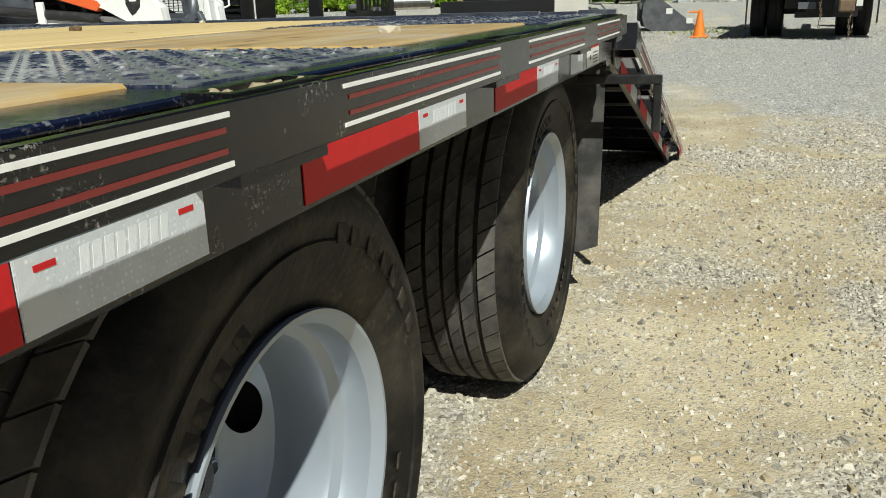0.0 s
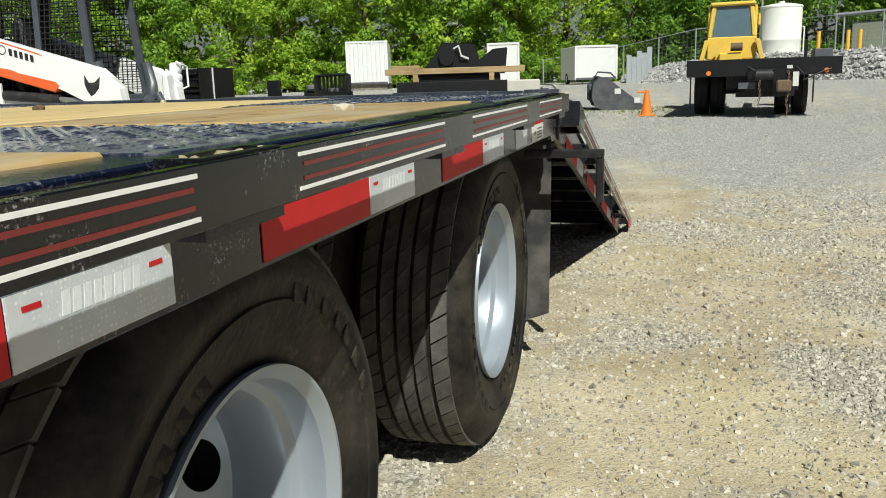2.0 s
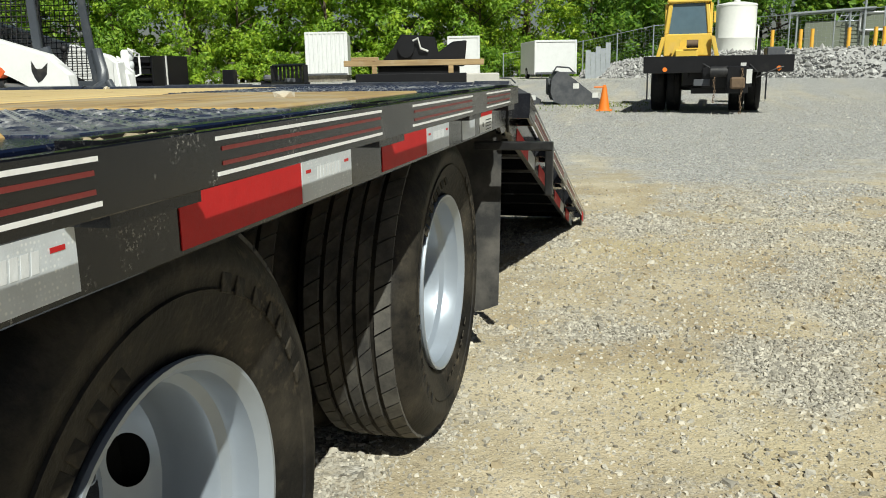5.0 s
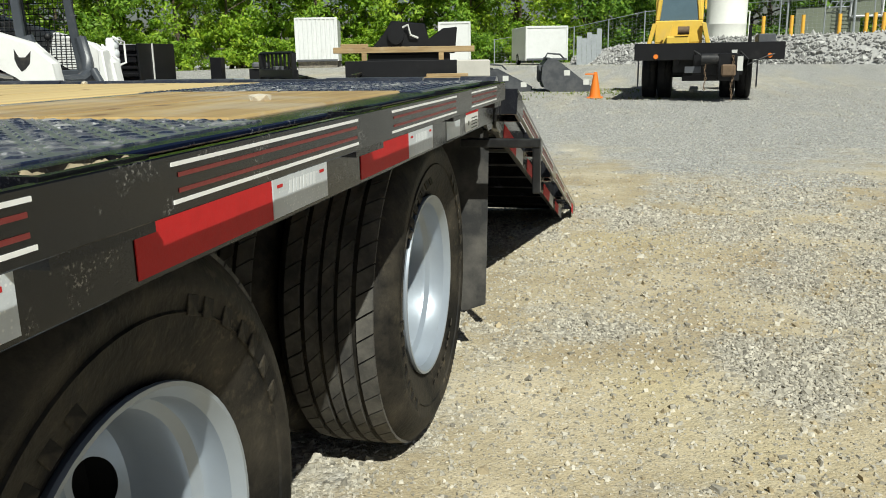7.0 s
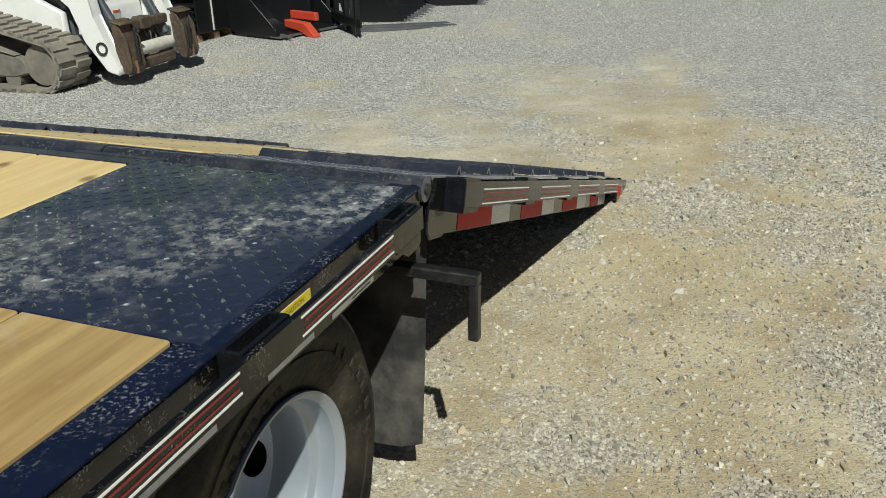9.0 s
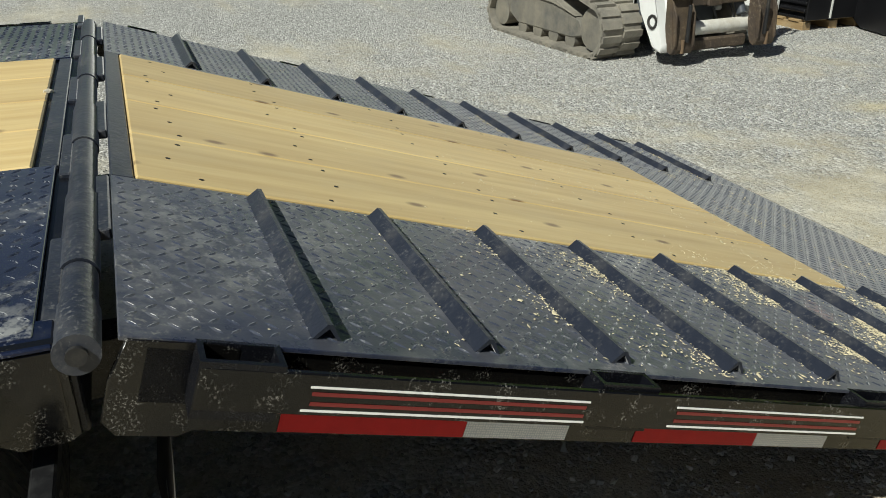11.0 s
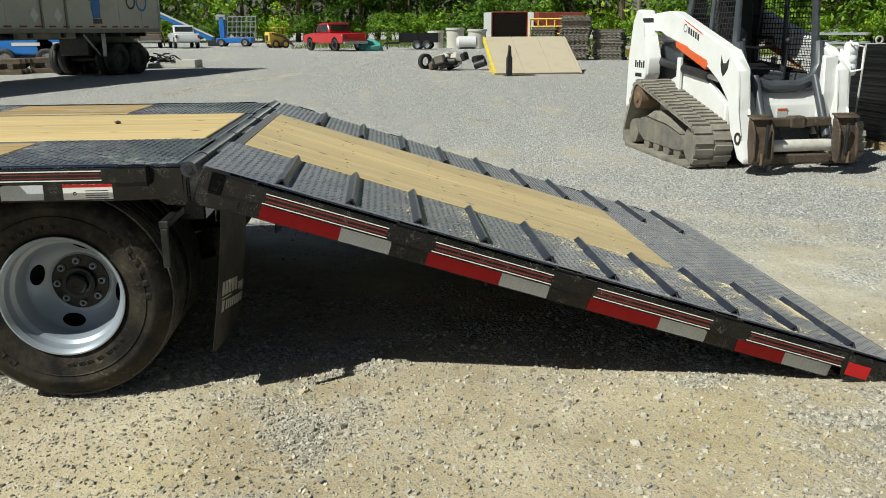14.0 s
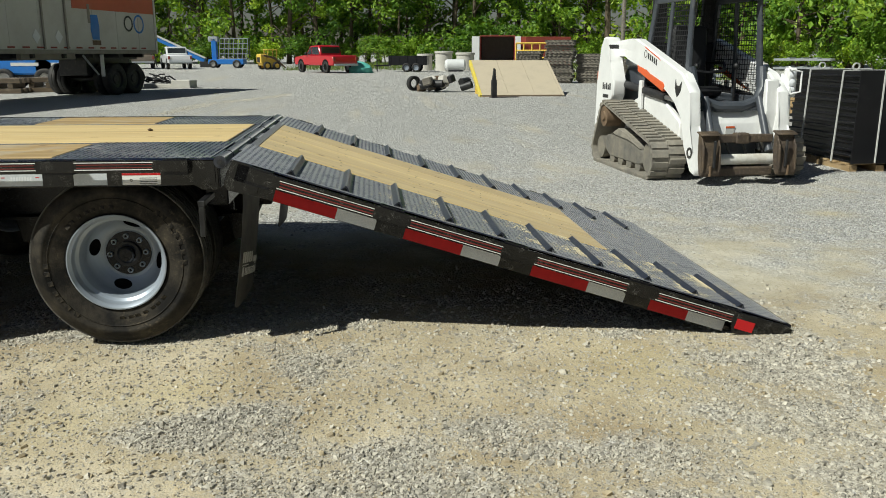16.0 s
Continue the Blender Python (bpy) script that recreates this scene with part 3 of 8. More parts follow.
scatter("gravel", 34000, (-6.5, 7.5, -3.5, 9.5), (0.014, 0.42, 0.034), 5, SHARD, 0.05, (-0.5, 2.5, -1.8, 3.4), STONE_FAR)
scatter("gravel", 30000, (-14.0, 9.0, 2.5, 24.0), (0.023, 0.38, 0.055), 6, SHARD, 0.07, (-5.5, 6.5, 0.0, 8.5), STONE_FAR)



def windrow(a, b, count, seed):
    """A low line of coarse stones pushed up along a wheel track."""
    rng = np.random.default_rng(seed)
    base, tri = SHARD
    u = rng.random(count)
    x = a[0] + (b[0] - a[0]) * u + rng.normal(0, 0.22, count)
    y = a[1] + (b[1] - a[1]) * u + rng.normal(0, 0.16, count) + 0.25 * np.sin(u * 9)
    z = np.array([relief(p, q_) for p, q_ in zip(x, y)])
    s = rng.lognormal(math.log(0.024), 0.4, count).clip(0.012, 0.055)
    v = base[None] * np.array([1.0, 1.0, 0.5]) * rng.uniform(0.5, 1.3, (count, len(base), 1)) * (s / 2)[:, None, None] + np.stack([x, y, z + s * 0.2], 1)[:, None]
    f = (tri[None] + (np.arange(count) * len(base))[:, None, None]).reshape(-1, 3)
    tagged(new("gravel", mesh_of("gravel", v.reshape(-1, 3), f, STONE)), "low windrow of coarse stones along a wheel track", "gravel", kind="stuff")


windrow((-13.0, -4.7), (-24.0, -2.2), 3000, 31)

# ---- the flatbed trailer ----
WIDE = 2.56
DECK = 0.873
TR = (-WIDE / 2, -1.2, 0.0)
trailer = thing("flatbed_trailer", TR, "black flatbed trailer with pine deck boards and lowered rear ramp", "trailer")
HOME = Matrix.Translation(TR).inverted() @ Matrix.Translation((0, 0, 0.015))


def mirrored(x):
    return -WIDE - x


FRONT = -7.8
POCKETS = [-0.70 - 0.61 * k for k in range(12)]


WEB = -0.053
TAPE0, TAPE1 = 0.7605, 0.8115


def rails(side):
    """One edge of the deck: rub rail, stake pockets, outer channel, pinstripes and tape."""
    sx = (lambda x: x) if side > 0 else mirrored
    out = lambda a, b: sorted((sx(a), sx(b)))

    def on_web(y0, y1, z0, z1, lo, hi):
        """A thin piece on the side channel's web, which stands back behind the rub rail."""
        return B(*sorted((sx(WEB + lo), sx(WEB + hi))), y0, y1, z0, z1)

    part("rub_rail", B(*out(-0.011, 0.0), FRONT, -0.156, 0.8240, DECK - 0.001, bev=0.0012), RAIL, trailer, "black rub rail with white and maroon pinstripes", HOME)
    part("side_channel", prism(bmesh.new(), [(sx(WEB), DECK - 0.009), (sx(WEB - 0.009), DECK - 0.009), (sx(WEB - 0.009), 0.762), (sx(-0.122), 0.762), (sx(-0.122), 0.754), (sx(WEB), 0.754)], FRONT, -0.05, "xzy", 0.002), RAIL, trailer, "black side channel with red and white tape", HOME)
    part("channel_flange", prism(bmesh.new(), [(sx(WEB + 0.002), DECK - 0.001), (sx(-0.122), DECK - 0.001), (sx(-0.122), DECK - 0.008), (sx(WEB + 0.002), DECK - 0.008)], FRONT, -0.05, "xzy", 0.002), EDGE_BLUE, trailer, "glossy blue-black deck edge", HOME)
    for y in POCKETS:
        part("stake_pocket", square_tube(bmesh.new(), *out(WEB + 0.0025, -0.0115), y - 0.062, y + 0.062, 0.812, DECK + 0.001, 0.008), BLACK, trailer, "", HOME)
    if side > 0:
        # one pocket is packed with dried dirt
        bm = bmesh.new()
        bmesh.ops.create_grid(bm, x_segments=8, y_segments=22, size=0.5)
        for v in bm.verts:
            x, y = -0.032 + v.co.x * 0.026, -1.92 + v.co.y * 0.11
            v.co = Vector((x, y, DECK - 0.004 + 0.009 * noise.noise(Vector((x * 60, y * 60, 2.0))) + 0.005 * noise.noise(Vector((x * 150, y * 150, 5.0)))))
        low = bmesh.ops.extrude_face_region(bm, geom=bm.faces[:])["geom"]
        for v in low:
            if isinstance(v, bmesh.types.BMVert):
                v.co.z = 0.82
        part("dirt_plug", bm, CLOD, trailer, "dried dirt packed in a stake pocket", HOME)
    # heavy end block beside the hinge
    part("end_block", prism(bmesh.new(), [(-0.190, DECK - 0.0005), (-0.039, DECK - 0.0005), (-0.039, 0.742), (-0.055, 0.733), (-0.11, 0.733), (-0.14, 0.752), (-0.145, 0.776), (-0.190, 0.778)], *out(-0.072, WEB - 0.003), "yzx", 0.002), RAIL, trailer, "", HOME)
    part("stake_pocket", square_tube(bmesh.new(), *out(WEB + 0.0025, -0.0115), -0.260, -0.157, 0.808, DECK + 0.002, 0.008), BLACK, trailer, "", HOME)
    proud = lambda a, b: sorted((sx(a), sx(b)))
    # pinstripes between the pockets
    for y in POCKETS:
        a, b = y + 0.072, (y + 0.61 - 0.085 if y < -0.8 else -0.30)
        for z, mat_, nm in ((0.8645, STRIPE, "pinstripe"), (0.834, STRIPE, "pinstripe")):
            part(nm, B(*proud(0.0002, 0.0012), a, b, z - 0.0017, z + 0.0017), mat_, trailer, "white pinstripe", HOME)
        for z in (0.8553, 0.8425):
            part("pinstripe", B(*proud(0.0002, 0.0010), a + 0.01, b - 0.005, z - 0.0018, z + 0.0018), STRIPE_RED, trailer, "maroon pinstripe", HOME)
    tape = [(-2.98, -2.74, "r"), (-2.738, -2.575, "w"), (-2.37, -2.135, "r"), (-2.133, -1.970, "w"), (-1.829, -1.557, "r"), (-1.555, -1.381, "w"), (-1.238, -0.966, "r"), (-0.964, -0.782, "w"), (-0.652, -0.512, "w")]
    for a, b, c in tape:
        part("reflective_tape", on_web(a, b, TAPE0, TAPE1, 0.0003, 0.0014), TAPE_RED if c == "r" else TAPE_WHITE, trailer, "red reflective tape" if c == "r" else "white reflective tape", HOME)
    if side > 0:
        lab = part("label_plate", on_web(-0.448, -0.285, TAPE0, TAPE1, 0.0003, 0.0013), STRIPE, trailer, "white and red warning label", HOME)
        part("label_bar", on_web(-0.448, -0.285, TAPE1 - 0.0095, TAPE1, 0.0014, 0.0019), TAPE_RED, lab)
        part("label_mark", lathe(bmesh.new(), [(0.006, 0.0014), (0.006, 0.002), (0.0035, 0.002), (0.0035, 0.0014)], 16, Matrix.Translation((WEB, -0.41, TAPE0 + 0.02))), HOLE, lab)
        for k in range(4):
            part("label_line", on_web(-0.375, -0.30, TAPE0 + 0.004 + k * 0.008, TAPE0 + 0.0065 + k * 0.008, 0.0014, 0.0018), IRON, lab)
        # print on the white tapes: a row of slanted pale bars and small red bars; the grey corner is a painted shadow
        for y0, y1 in ((-2.133, -1.970), (-1.555, -1.381), (-0.964, -0.782)):
            for k in range(8):
                y = y0 + (y1 - y0) * (0.27 + 0.062 * k)
                part("tape_mark", prism(bmesh.new(), [(y, TAPE0 + 0.024), (y + 0.0075, TAPE0 + 0.024), (y + 0.0095, TAPE0 + 0.040), (y + 0.002, TAPE0 + 0.040)], WEB + 0.0015, WEB + 0.0017, "yzx"), PALE_PRINT, trailer, "pale slanted bar", HOME)
            part("tape_corner", prism(bmesh.new(), [(y0 + 0.001, TAPE0 + 0.001), (y0 + 0.040, TAPE0 + 0.001), (y0 + 0.001, TAPE1 - 0.001)], WEB + 0.0015, WEB + 0.0017, "yzx"), SHADE_GREY, trailer, "grey triangle painted as shadow on the tape", HOME)
            for y in (y0 + 0.012, y1 - 0.028):
                part("tape_mark", on_web(y, y + 0.016, TAPE0 + 0.035, TAPE0 + 0.039, 0.0015, 0.0017), TAPE_RED, trailer, "small red bar", HOME)
        lab = part("caution_label", B(WEB + 0.0004, WEB + 0.0014, -0.622, -0.512, DECK - 0.045, DECK - 0.022), STRIPE, trailer, "yellow and white caution label", HOME)
        part("label_field", B(WEB + 0.0015, WEB + 0.0019, -0.622, -0.512, DECK - 0.038, DECK - 0.022), YELLOW, lab, "yellow field")
        word = bpy.data.curves.new("word", "FONT")
        word.body, word.size, word.align_x = "CAUTION", 0.0130, "CENTER"
        word.materials.append(HOLE)
        wo = new("word", word)
        wo.parent = lab
        wo.matrix_basis = Matrix.Translation((WEB + 0.0021, -0.562, DECK - 0.0355)) @ pose(0, 0, 0, 90, 0, 90)
        for k in range(2):
            part("label_line", B(WEB + 0.0015, WEB + 0.0018, -0.612, -0.522, DECK - 0.0412 - 0.003 * k, DECK - 0.0402 - 0.003 * k), IRON, lab)


rails(1)
rails(-1)


def plate(x0, x1, y0, y1, parent, material, top, m, pitch, size, h, z=0.0, label=""):
    p = part("tread_plate", B(x0, x1, y0, y1, z - 0.007, z, bev=0.001), material, parent, label, m)
    t = part("raised_tread", treads("raised_tread", x0, x1, y0, y1, pitch, size, h, top), None, p, "", Matrix.Translation((0, 0, z)))
    t["kind"] = "stuff"
    return p


ON = HOME @ Matrix.Translation((0, 0, DECK))
for sx in (lambda x: x, mirrored):
    s = lambda a, b: sorted((sx(a), sx(b)))
    plate(*s(-0.080, -0.745), -0.755, -0.072, trailer, PLATE, PLATE_TOP, ON, 0.0262, 0.0235, 0.0020, 0.001, "black tread plate, scuffed and dusty")
    plate(*s(-0.080, -0.668), -1.935, -1.512, trailer, PLATE, PLATE_TOP, ON, 0.0262, 0.0235, 0.0020, 0.001, "black tread plate, scuffed and dusty")
    part("deck_strip", B(*s(-0.67, -0.745), FRONT, -0.757, DECK - 0.01, DECK, bev=0.002), PLATE, trailer, "", HOME)
part("deck_end_bar", B(-WIDE + 0.750, -0.750, -0.102, -0.068, DECK - 0.012, DECK - 0.001, bev=0.002), HINGE, trailer, "dusty dark flat bar", HOME)
part("deck_end_beam", B(-WIDE + 0.06, -0.06, -0.122, -0.03, 0.74, DECK - 0.009, bev=0.003), BLACK, trailer, "", HOME)


def board(x0, x1, y0, y1, material, parent, m, top):
    c = ((x0 + x1) / 2, (y0 + y1) / 2)
    hx, hy = (x1 - x0) / 2, (y1 - y0) / 2
    return part("deck_board", B(-hx + 0.0024, hx - 0.0024, -hy, hy, -0.038, 0, bev=0.0035), material, parent, "", m @ Matrix.Translation((c[0], c[1], top)))


for lo, hi in ((-0.668, -0.396), (-0.394, -0.1235)):
    for sx in (lambda x: x, mirrored):
        a, b = sorted((sx(lo), sx(hi)))
        for y0, y1 in ((-1.508, -0.758), (-4.9, -1.94), (FRONT, -4.905)):
            board(a, b, y0, y1, PINE, trailer, HOME, DECK + 0.003)
x = -0.747
for k in range(4):
    for y0, y1 in ((-3.8, -0.113), (FRONT, -3.805)):
        board(x - 0.2655, x, y0, y1, PINE_R, trailer, HOME, DECK + 0.002)
    x -= 0.2665

# frame below the deck
for x in (-0.78, mirrored(-0.78)):
    bm = bmesh.new()
    box(bm, x - 0.07, x + 0.07, FRONT, -0.1, 0.80, 0.815, bev=0.002)
    box(bm, x - 0.005, x + 0.005, FRONT, -0.1, 0.5, 0.80)
    box(bm, x - 0.07, x + 0.07, FRONT, -0.1, 0.485, 0.5, bev=0.002)
    part("main_beam", bm, BLACK, trailer, "", HOME)
for k in range(18):
    y = -0.3 - 0.41 * k
    part("cross_member", prism(bmesh.new(), [(y, 0.822), (y + 0.05, 0.822), (y + 0.05, 0.816), (y + 0.006, 0.816), (y + 0.006, 0.75), (y, 0.75)], -WIDE + 0.13, -0.13, "yzx"), BLACK, trailer, "", HOME)
part("tail_beam", B(-WIDE + 0.40, -0.40, -0.17, -0.06, 0.60, 0.738, bev=0.006), BLACK, trailer, "", HOME)
AXLES = (-0.53, -1.75)
for y in AXLES:
    part("axle", R((-WIDE + 0.3, y, 0.39), (-0.3, y, 0.39), 0.06, 16), IRON, trailer, "", HOME)
    for x in (-0.78, mirrored(-0.78)):
        bm = bmesh.new()
        for k in range(4):
            box(bm, x - 0.035, x + 0.035, y - 0.42 + 0.07 * k, y + 0.42 - 0.07 * k, 0.455 + 0.011 * (3 - k), 0.465 + 0.011 * (3 - k))
        box(bm, x - 0.05, x + 0.05, y - 0.07, y + 0.07, 0.33, 0.35)
        part("leaf_spring", bm, IRON, trailer, "", HOME)
for y in (-0.06, -1.14, -2.22):
    for x in (-0.78, mirrored(-0.78)):
        part("spring_hanger", prism(bmesh.new(), [(y - 0.07, 0.5), (y + 0.07, 0.5), (y + 0.04, 0.36), (y - 0.04, 0.36)], x - 0.045, x + 0.045, "yzx", 0.004), BLACK, trailer, "", HOME)


# wheels: about the local x axis, outer face at x = 0
def tyre_profile(rad=0.384, w=0.235):
    return [(0.214, -0.022), (0.2235, -0.010), (0.238, -0.004), (0.25, -0.001), (0.285, 0.010), (0.318, 0.013), (0.322, 0.0155), (0.333, 0.0135), (0.350, 0.006), (0.362, -0.002), (0.372, -0.012), (rad, -0.024), (rad, -w + 0.012), (0.362, -w - 0.008), (0.318, -w - 0.020), (0.25, -w - 0.006), (0.214, -w - 0.012)]


def tread_blocks(rad=0.384, w=0.235):
    """Five slanted rows of tread blocks round a tyre, with open grooves between them."""
    n = 50
    rows = [(-0.023, -0.058), (-0.071, -0.098), (-0.109, -0.133), (-0.144, -0.171), (-0.184, -0.218)]
    v, f = [], []
    for i, (a, b) in enumerate(rows):
        for k in range(n):
            g = 0.03 if 0 < i < 4 else 0.045
            t0, t1 = (k + g) / n, (k + 1 - g) / n
            sk = (0.42, 0.5, 0.5, 0.5, 0.42)[i] / n
            o = len(v)
            for r in (rad - 0.006, rad + 0.0095):
                for x, t, sh in ((a, t0, 0), (a, t1, 0), (b, t1, sk), (b, t0, sk)):
                    th = 2 * math.pi * (t + sh)
                    drop = 0.004 if (i == 0 and x == a) or (i == 4 and x == b) else 0
                    v.append((x, (r - drop) * math.cos(th), (r - drop) * math.sin(th)))
            f += [(o + 4, o + 5, o + 6, o + 7), (o, o + 1, o + 5, o + 4), (o + 1, o + 2, o + 6, o + 5), (o + 2, o + 3, o + 7, o + 6), (o + 3, o, o + 4, o + 7)]
    return mesh_of("tread_block", v, f, TREAD)


def disc_with_holes(bm, profile, n=208, rows=14, first=77.0, half=(0.042, 0.028)):
    """The sloping part of a wheel disc with four oval hand holes cut through it."""
    ln = [0.0]
    for (r0, x0), (r1, x1) in zip(profile, profile[1:]):
        ln.append(ln[-1] + math.hypot(r1 - r0, x1 - x0))
    at_ = lambda v: (np.interp(v, ln, [p[0] for p in profile]), np.interp(v, ln, [p[1] for p in profile]))
    mid = ln[-1] * 0.52
    spots, grid = {}, []
    for i in range(rows + 1):
        row = []
        for k in range(n):
            th, v = 360.0 * k / n, ln[-1] * i / rows
            off = (th - first + 45) % 90 - 45
            du, dv = radians(off) * at_(mid)[0], v - mid
            e = math.hypot(du / half[0], dv / half[1])
            if 0.02 < e < 1:
                du, dv = du / e, dv / e
            r, x = at_(mid + dv if e < 1 else v)
            tt = radians(th - off) + du / at_(mid)[0] if e < 1 else radians(th)
            vert = bm.verts.new((x, r * math.cos(tt), r * math.sin(tt)))
            spots[vert] = e
            row.append(vert)
        grid.append(row)
    for a, b in zip(grid, grid[1:]):
        for k in range(n):
            q_ = (a[k], a[(k + 1) % n], b[(k + 1) % n], b[k])
            if min(spots[w] for w in q_) < 1 and max(spots[w] for w in q_) < 1:
                continue
            bm.faces.new(q_)
    for row in grid:
        for w in row:
            if not w.link_faces:
                bm.verts.remove(w)
    return bm


def make_wheel():
    wheel = new("wheel")
    wheel.parent = trailer
    wheel["label"] = "silver steel wheel with a dusty black ribbed tyre"
    part("tyre", lathe(bmesh.new(), tyre_profile(), 72, closed=True), RUBBER, wheel, "dusty black tyre", smooth=50)
    part("tread", tread_blocks(), None, wheel)["kind"] = "stuff"
    part("tyre_ridge", lathe(bmesh.new(), [(0.2955, 0.0105), (0.298, 0.0145), (0.3005, 0.0115)], 72), RUBBER, wheel)
    # raised marks round the sidewall: plain bars, in groups
    mark = None
    for k in range(44):
        if k % 11 > 6:
            continue
        m = pose(0, 0, 0, 8.18 * k + (k % 3) * 0.8) @ Matrix.Translation((0.0138, 0, 0.3065 if (k // 11) % 2 else 0.262)) @ pose(0, 0, 0, 0, -4, 0)
        if (k // 11) % 2 == 0:
            m = m @ Matrix.Translation((-0.0085, 0, 0)) @ pose(0, 0, 0, 0, -12, 0)
        if mark is None:
            mark = part("sidewall_mark", B(-0.002, 0.0012, -0.011, 0.011, -0.012, 0.012, bev=0.0008), RUBBER, wheel, "raised rubber bar", m).data
        else:
            part("sidewall_mark", mark, None, wheel, "raised rubber bar", m)
    rb = lathe(bmesh.new(), [(0.217, -0.016), (0.2225, -0.004), (0.2215, 0.002), (0.216, 0.002), (0.209, -0.006), (0.2035, -0.014), (0.2025, -0.044), (0.199, -0.052), (0.186, -0.062), (0.183, -0.070), (0.1815, -0.125), (0.1805, -0.138), (0.178, -0.147)], 64)
    disc_with_holes(rb, [(0.178, -0.147), (0.170, -0.160), (0.155, -0.178), (0.138, -0.192), (0.122, -0.200)])
    lathe(rb, [(0.122, -0.200), (0.112, -0.201), (0.109, -0.1985), (0.06, -0.1985)], 64)
    part("rim", rb, RIM, wheel, "silver painted dished rim with oval hand holes", smooth=28)
    # drum coloured near-black so the hand holes look deeply shaded
    part("brake_drum", lathe(bmesh.new(), [(0.176, -0.165), (0.172, -0.205), (0.120, -0.228), (0.06, -0.230)], 40), HOLE, wheel, "drum behind the rim, near-black in place of shade")
    part("hub", lathe(bmesh.new(), [(0.106, -0.1975), (0.105, -0.192), (0.06, -0.190), (0.055, -0.190), (0.053, -0.179), (0.046, -0.171), (0.040, -0.169), (0.037, -0.147), (0.030, -0.142), (0.012, -0.142), (0.011, -0.146), (0.0, -0.146)], 32), BLACK, wheel, "black hub")
    nut = lathe(bmesh.new(), [(0.0135, -0.192), (0.0135, -0.183), (0.0115, -0.177), (0.0085, -0.177), (0.0075, -0.192)], 12)
    nm = part("wheel_nut", nut, RIM, wheel, "bare steel nut", pose(0, 0, 0, 3) @ Matrix.Translation((0, 0.083, 0)))
    for k in range(1, 8):
        part("wheel_nut", nm.data, None, wheel, "bare steel nut", pose(0, 0, 0, 3 + 45 * k) @ Matrix.Translation((0, 0.083, 0)))
    return wheel


first = make_wheel()
first.matrix_basis = HOME @ Matrix.Translation((-0.128, AXLES[0], 0.392)) @ pose(0, 0, 0, 0)
copy_thing(first, HOME @ Matrix.Translation((-0.128, AXLES[1], 0.392)) @ pose(0, 0, 0, 21))
for y in AXLES:
    copy_thing(first, HOME @ Matrix.Translation((-0.64, y, 0.392)) @ pose(0, 0, 0, 40, 0, 180))
    copy_thing(first, HOME @ Matrix.Translation((mirrored(-0.128), y, 0.392)) @ pose(0, 0, 0, 70, 0, 180))
    copy_thing(first, HOME @ Matrix.Translation((mirrored(-0.64), y, 0.392)) @ pose(0, 0, 0, 15, 0, 0))

# mud flaps behind the wheels
for sx in (lambda x: x, mirrored):
    a, b = sorted((sx(-0.085), sx(-0.66)))
    bm = bmesh.new()
    bmesh.ops.create_grid(bm, x_segments=10, y_segments=12, size=0.5)
    for v in bm.verts:
        u, w = v.co.x + 0.5, v.co.y + 0.5
        v.co = (a + (b - a) * u, 0.060 - 0.058 * (1 - w) ** 1.5 + 0.008 * math.sin(u * 5) * (1 - w), 0.160 + 0.575 * w + 0.03 * (abs(u - 0.5) * 2) ** 6 * (1 - w))
    bmesh.ops.solidify(bm, geom=bm.faces[:], thickness=0.008)
    flap = part("mud_flap", bm, FLAP, trailer, "dusty black rubber mud flap with white print", HOME)
    if sx(-1) == -1:
        # slanted rows of plain bars, running down towards the trailer's middle
        def on_flap(x, z):
            u, w = (x + 0.66) / 0.575, (z - 0.160) / 0.575
            return (x, 0.0635 - 0.058 * (1 - w) ** 1.5 + 0.008 * math.sin(u * 5) * (1 - w), z)

        def print_bar(x0, x1, lo, hi):
            """A thin bar on the flap between two places along the print's slant."""
            q_ = lambda x, h: on_flap(x - 0.05 * h, 0.425 + 0.21 * (x + 0.14) + h)
            front = [q_(x0, lo), q_(x1, lo), q_(x1, hi), q_(x0, hi)]
            bm_ = bmesh.new()
            a_ = [bm_.verts.new(p) for p in front]
            b_ = [bm_.verts.new((p[0], p[1] + 0.0012, p[2])) for p in front]
            bm_.faces.new(a_), bm_.faces.new(b_[::-1])
            for n_ in range(4):
                bm_.faces.new((a_[n_], b_[n_], b_[(n_ + 1) % 4], a_[(n_ + 1) % 4]))
            part("flap_print", bm_, PRINT, flap)

        for k in range(5):
            print_bar(-0.150 - 0.058 * k, -0.192 - 0.058 * k, -0.052, 0.0)
        for k in range(4):
            print_bar(-0.455 - 0.042 * k, -0.485 - 0.042 * k, -0.056, -0.026)
        print_bar(-0.15, -0.60, -0.066, -0.061)
        for k in range(10):
            print_bar(-0.235 - 0.037 * k, -0.258 - 0.037 * k, -0.112, -0.076)
        print_bar(-0.16, -0.205, -0.115, -0.072)
# the hanging support bar beside the hinge
bm = bmesh.new()
box(bm, -0.14, 0.093, -0.105, -0.075, 0.685, 0.710, bev=0.003)
box(bm, 0.070, 0.093, -0.102, -0.078, 0.553, 0.686, bev=0.003)
part("support_bar", bm, surface("worn_bar_enamel", (0.012, 0.012, 0.013), 0.36, var=0.3, dusty=0.2, dust_scale=14, dust=(0.15, 0.15, 0.145), bump=0.2, grain=80), trailer, "black L-shaped support bar", HOME)

# hinge: knuckles along the whole width
bm = bmesh.new()
x, k = -0.046, 0
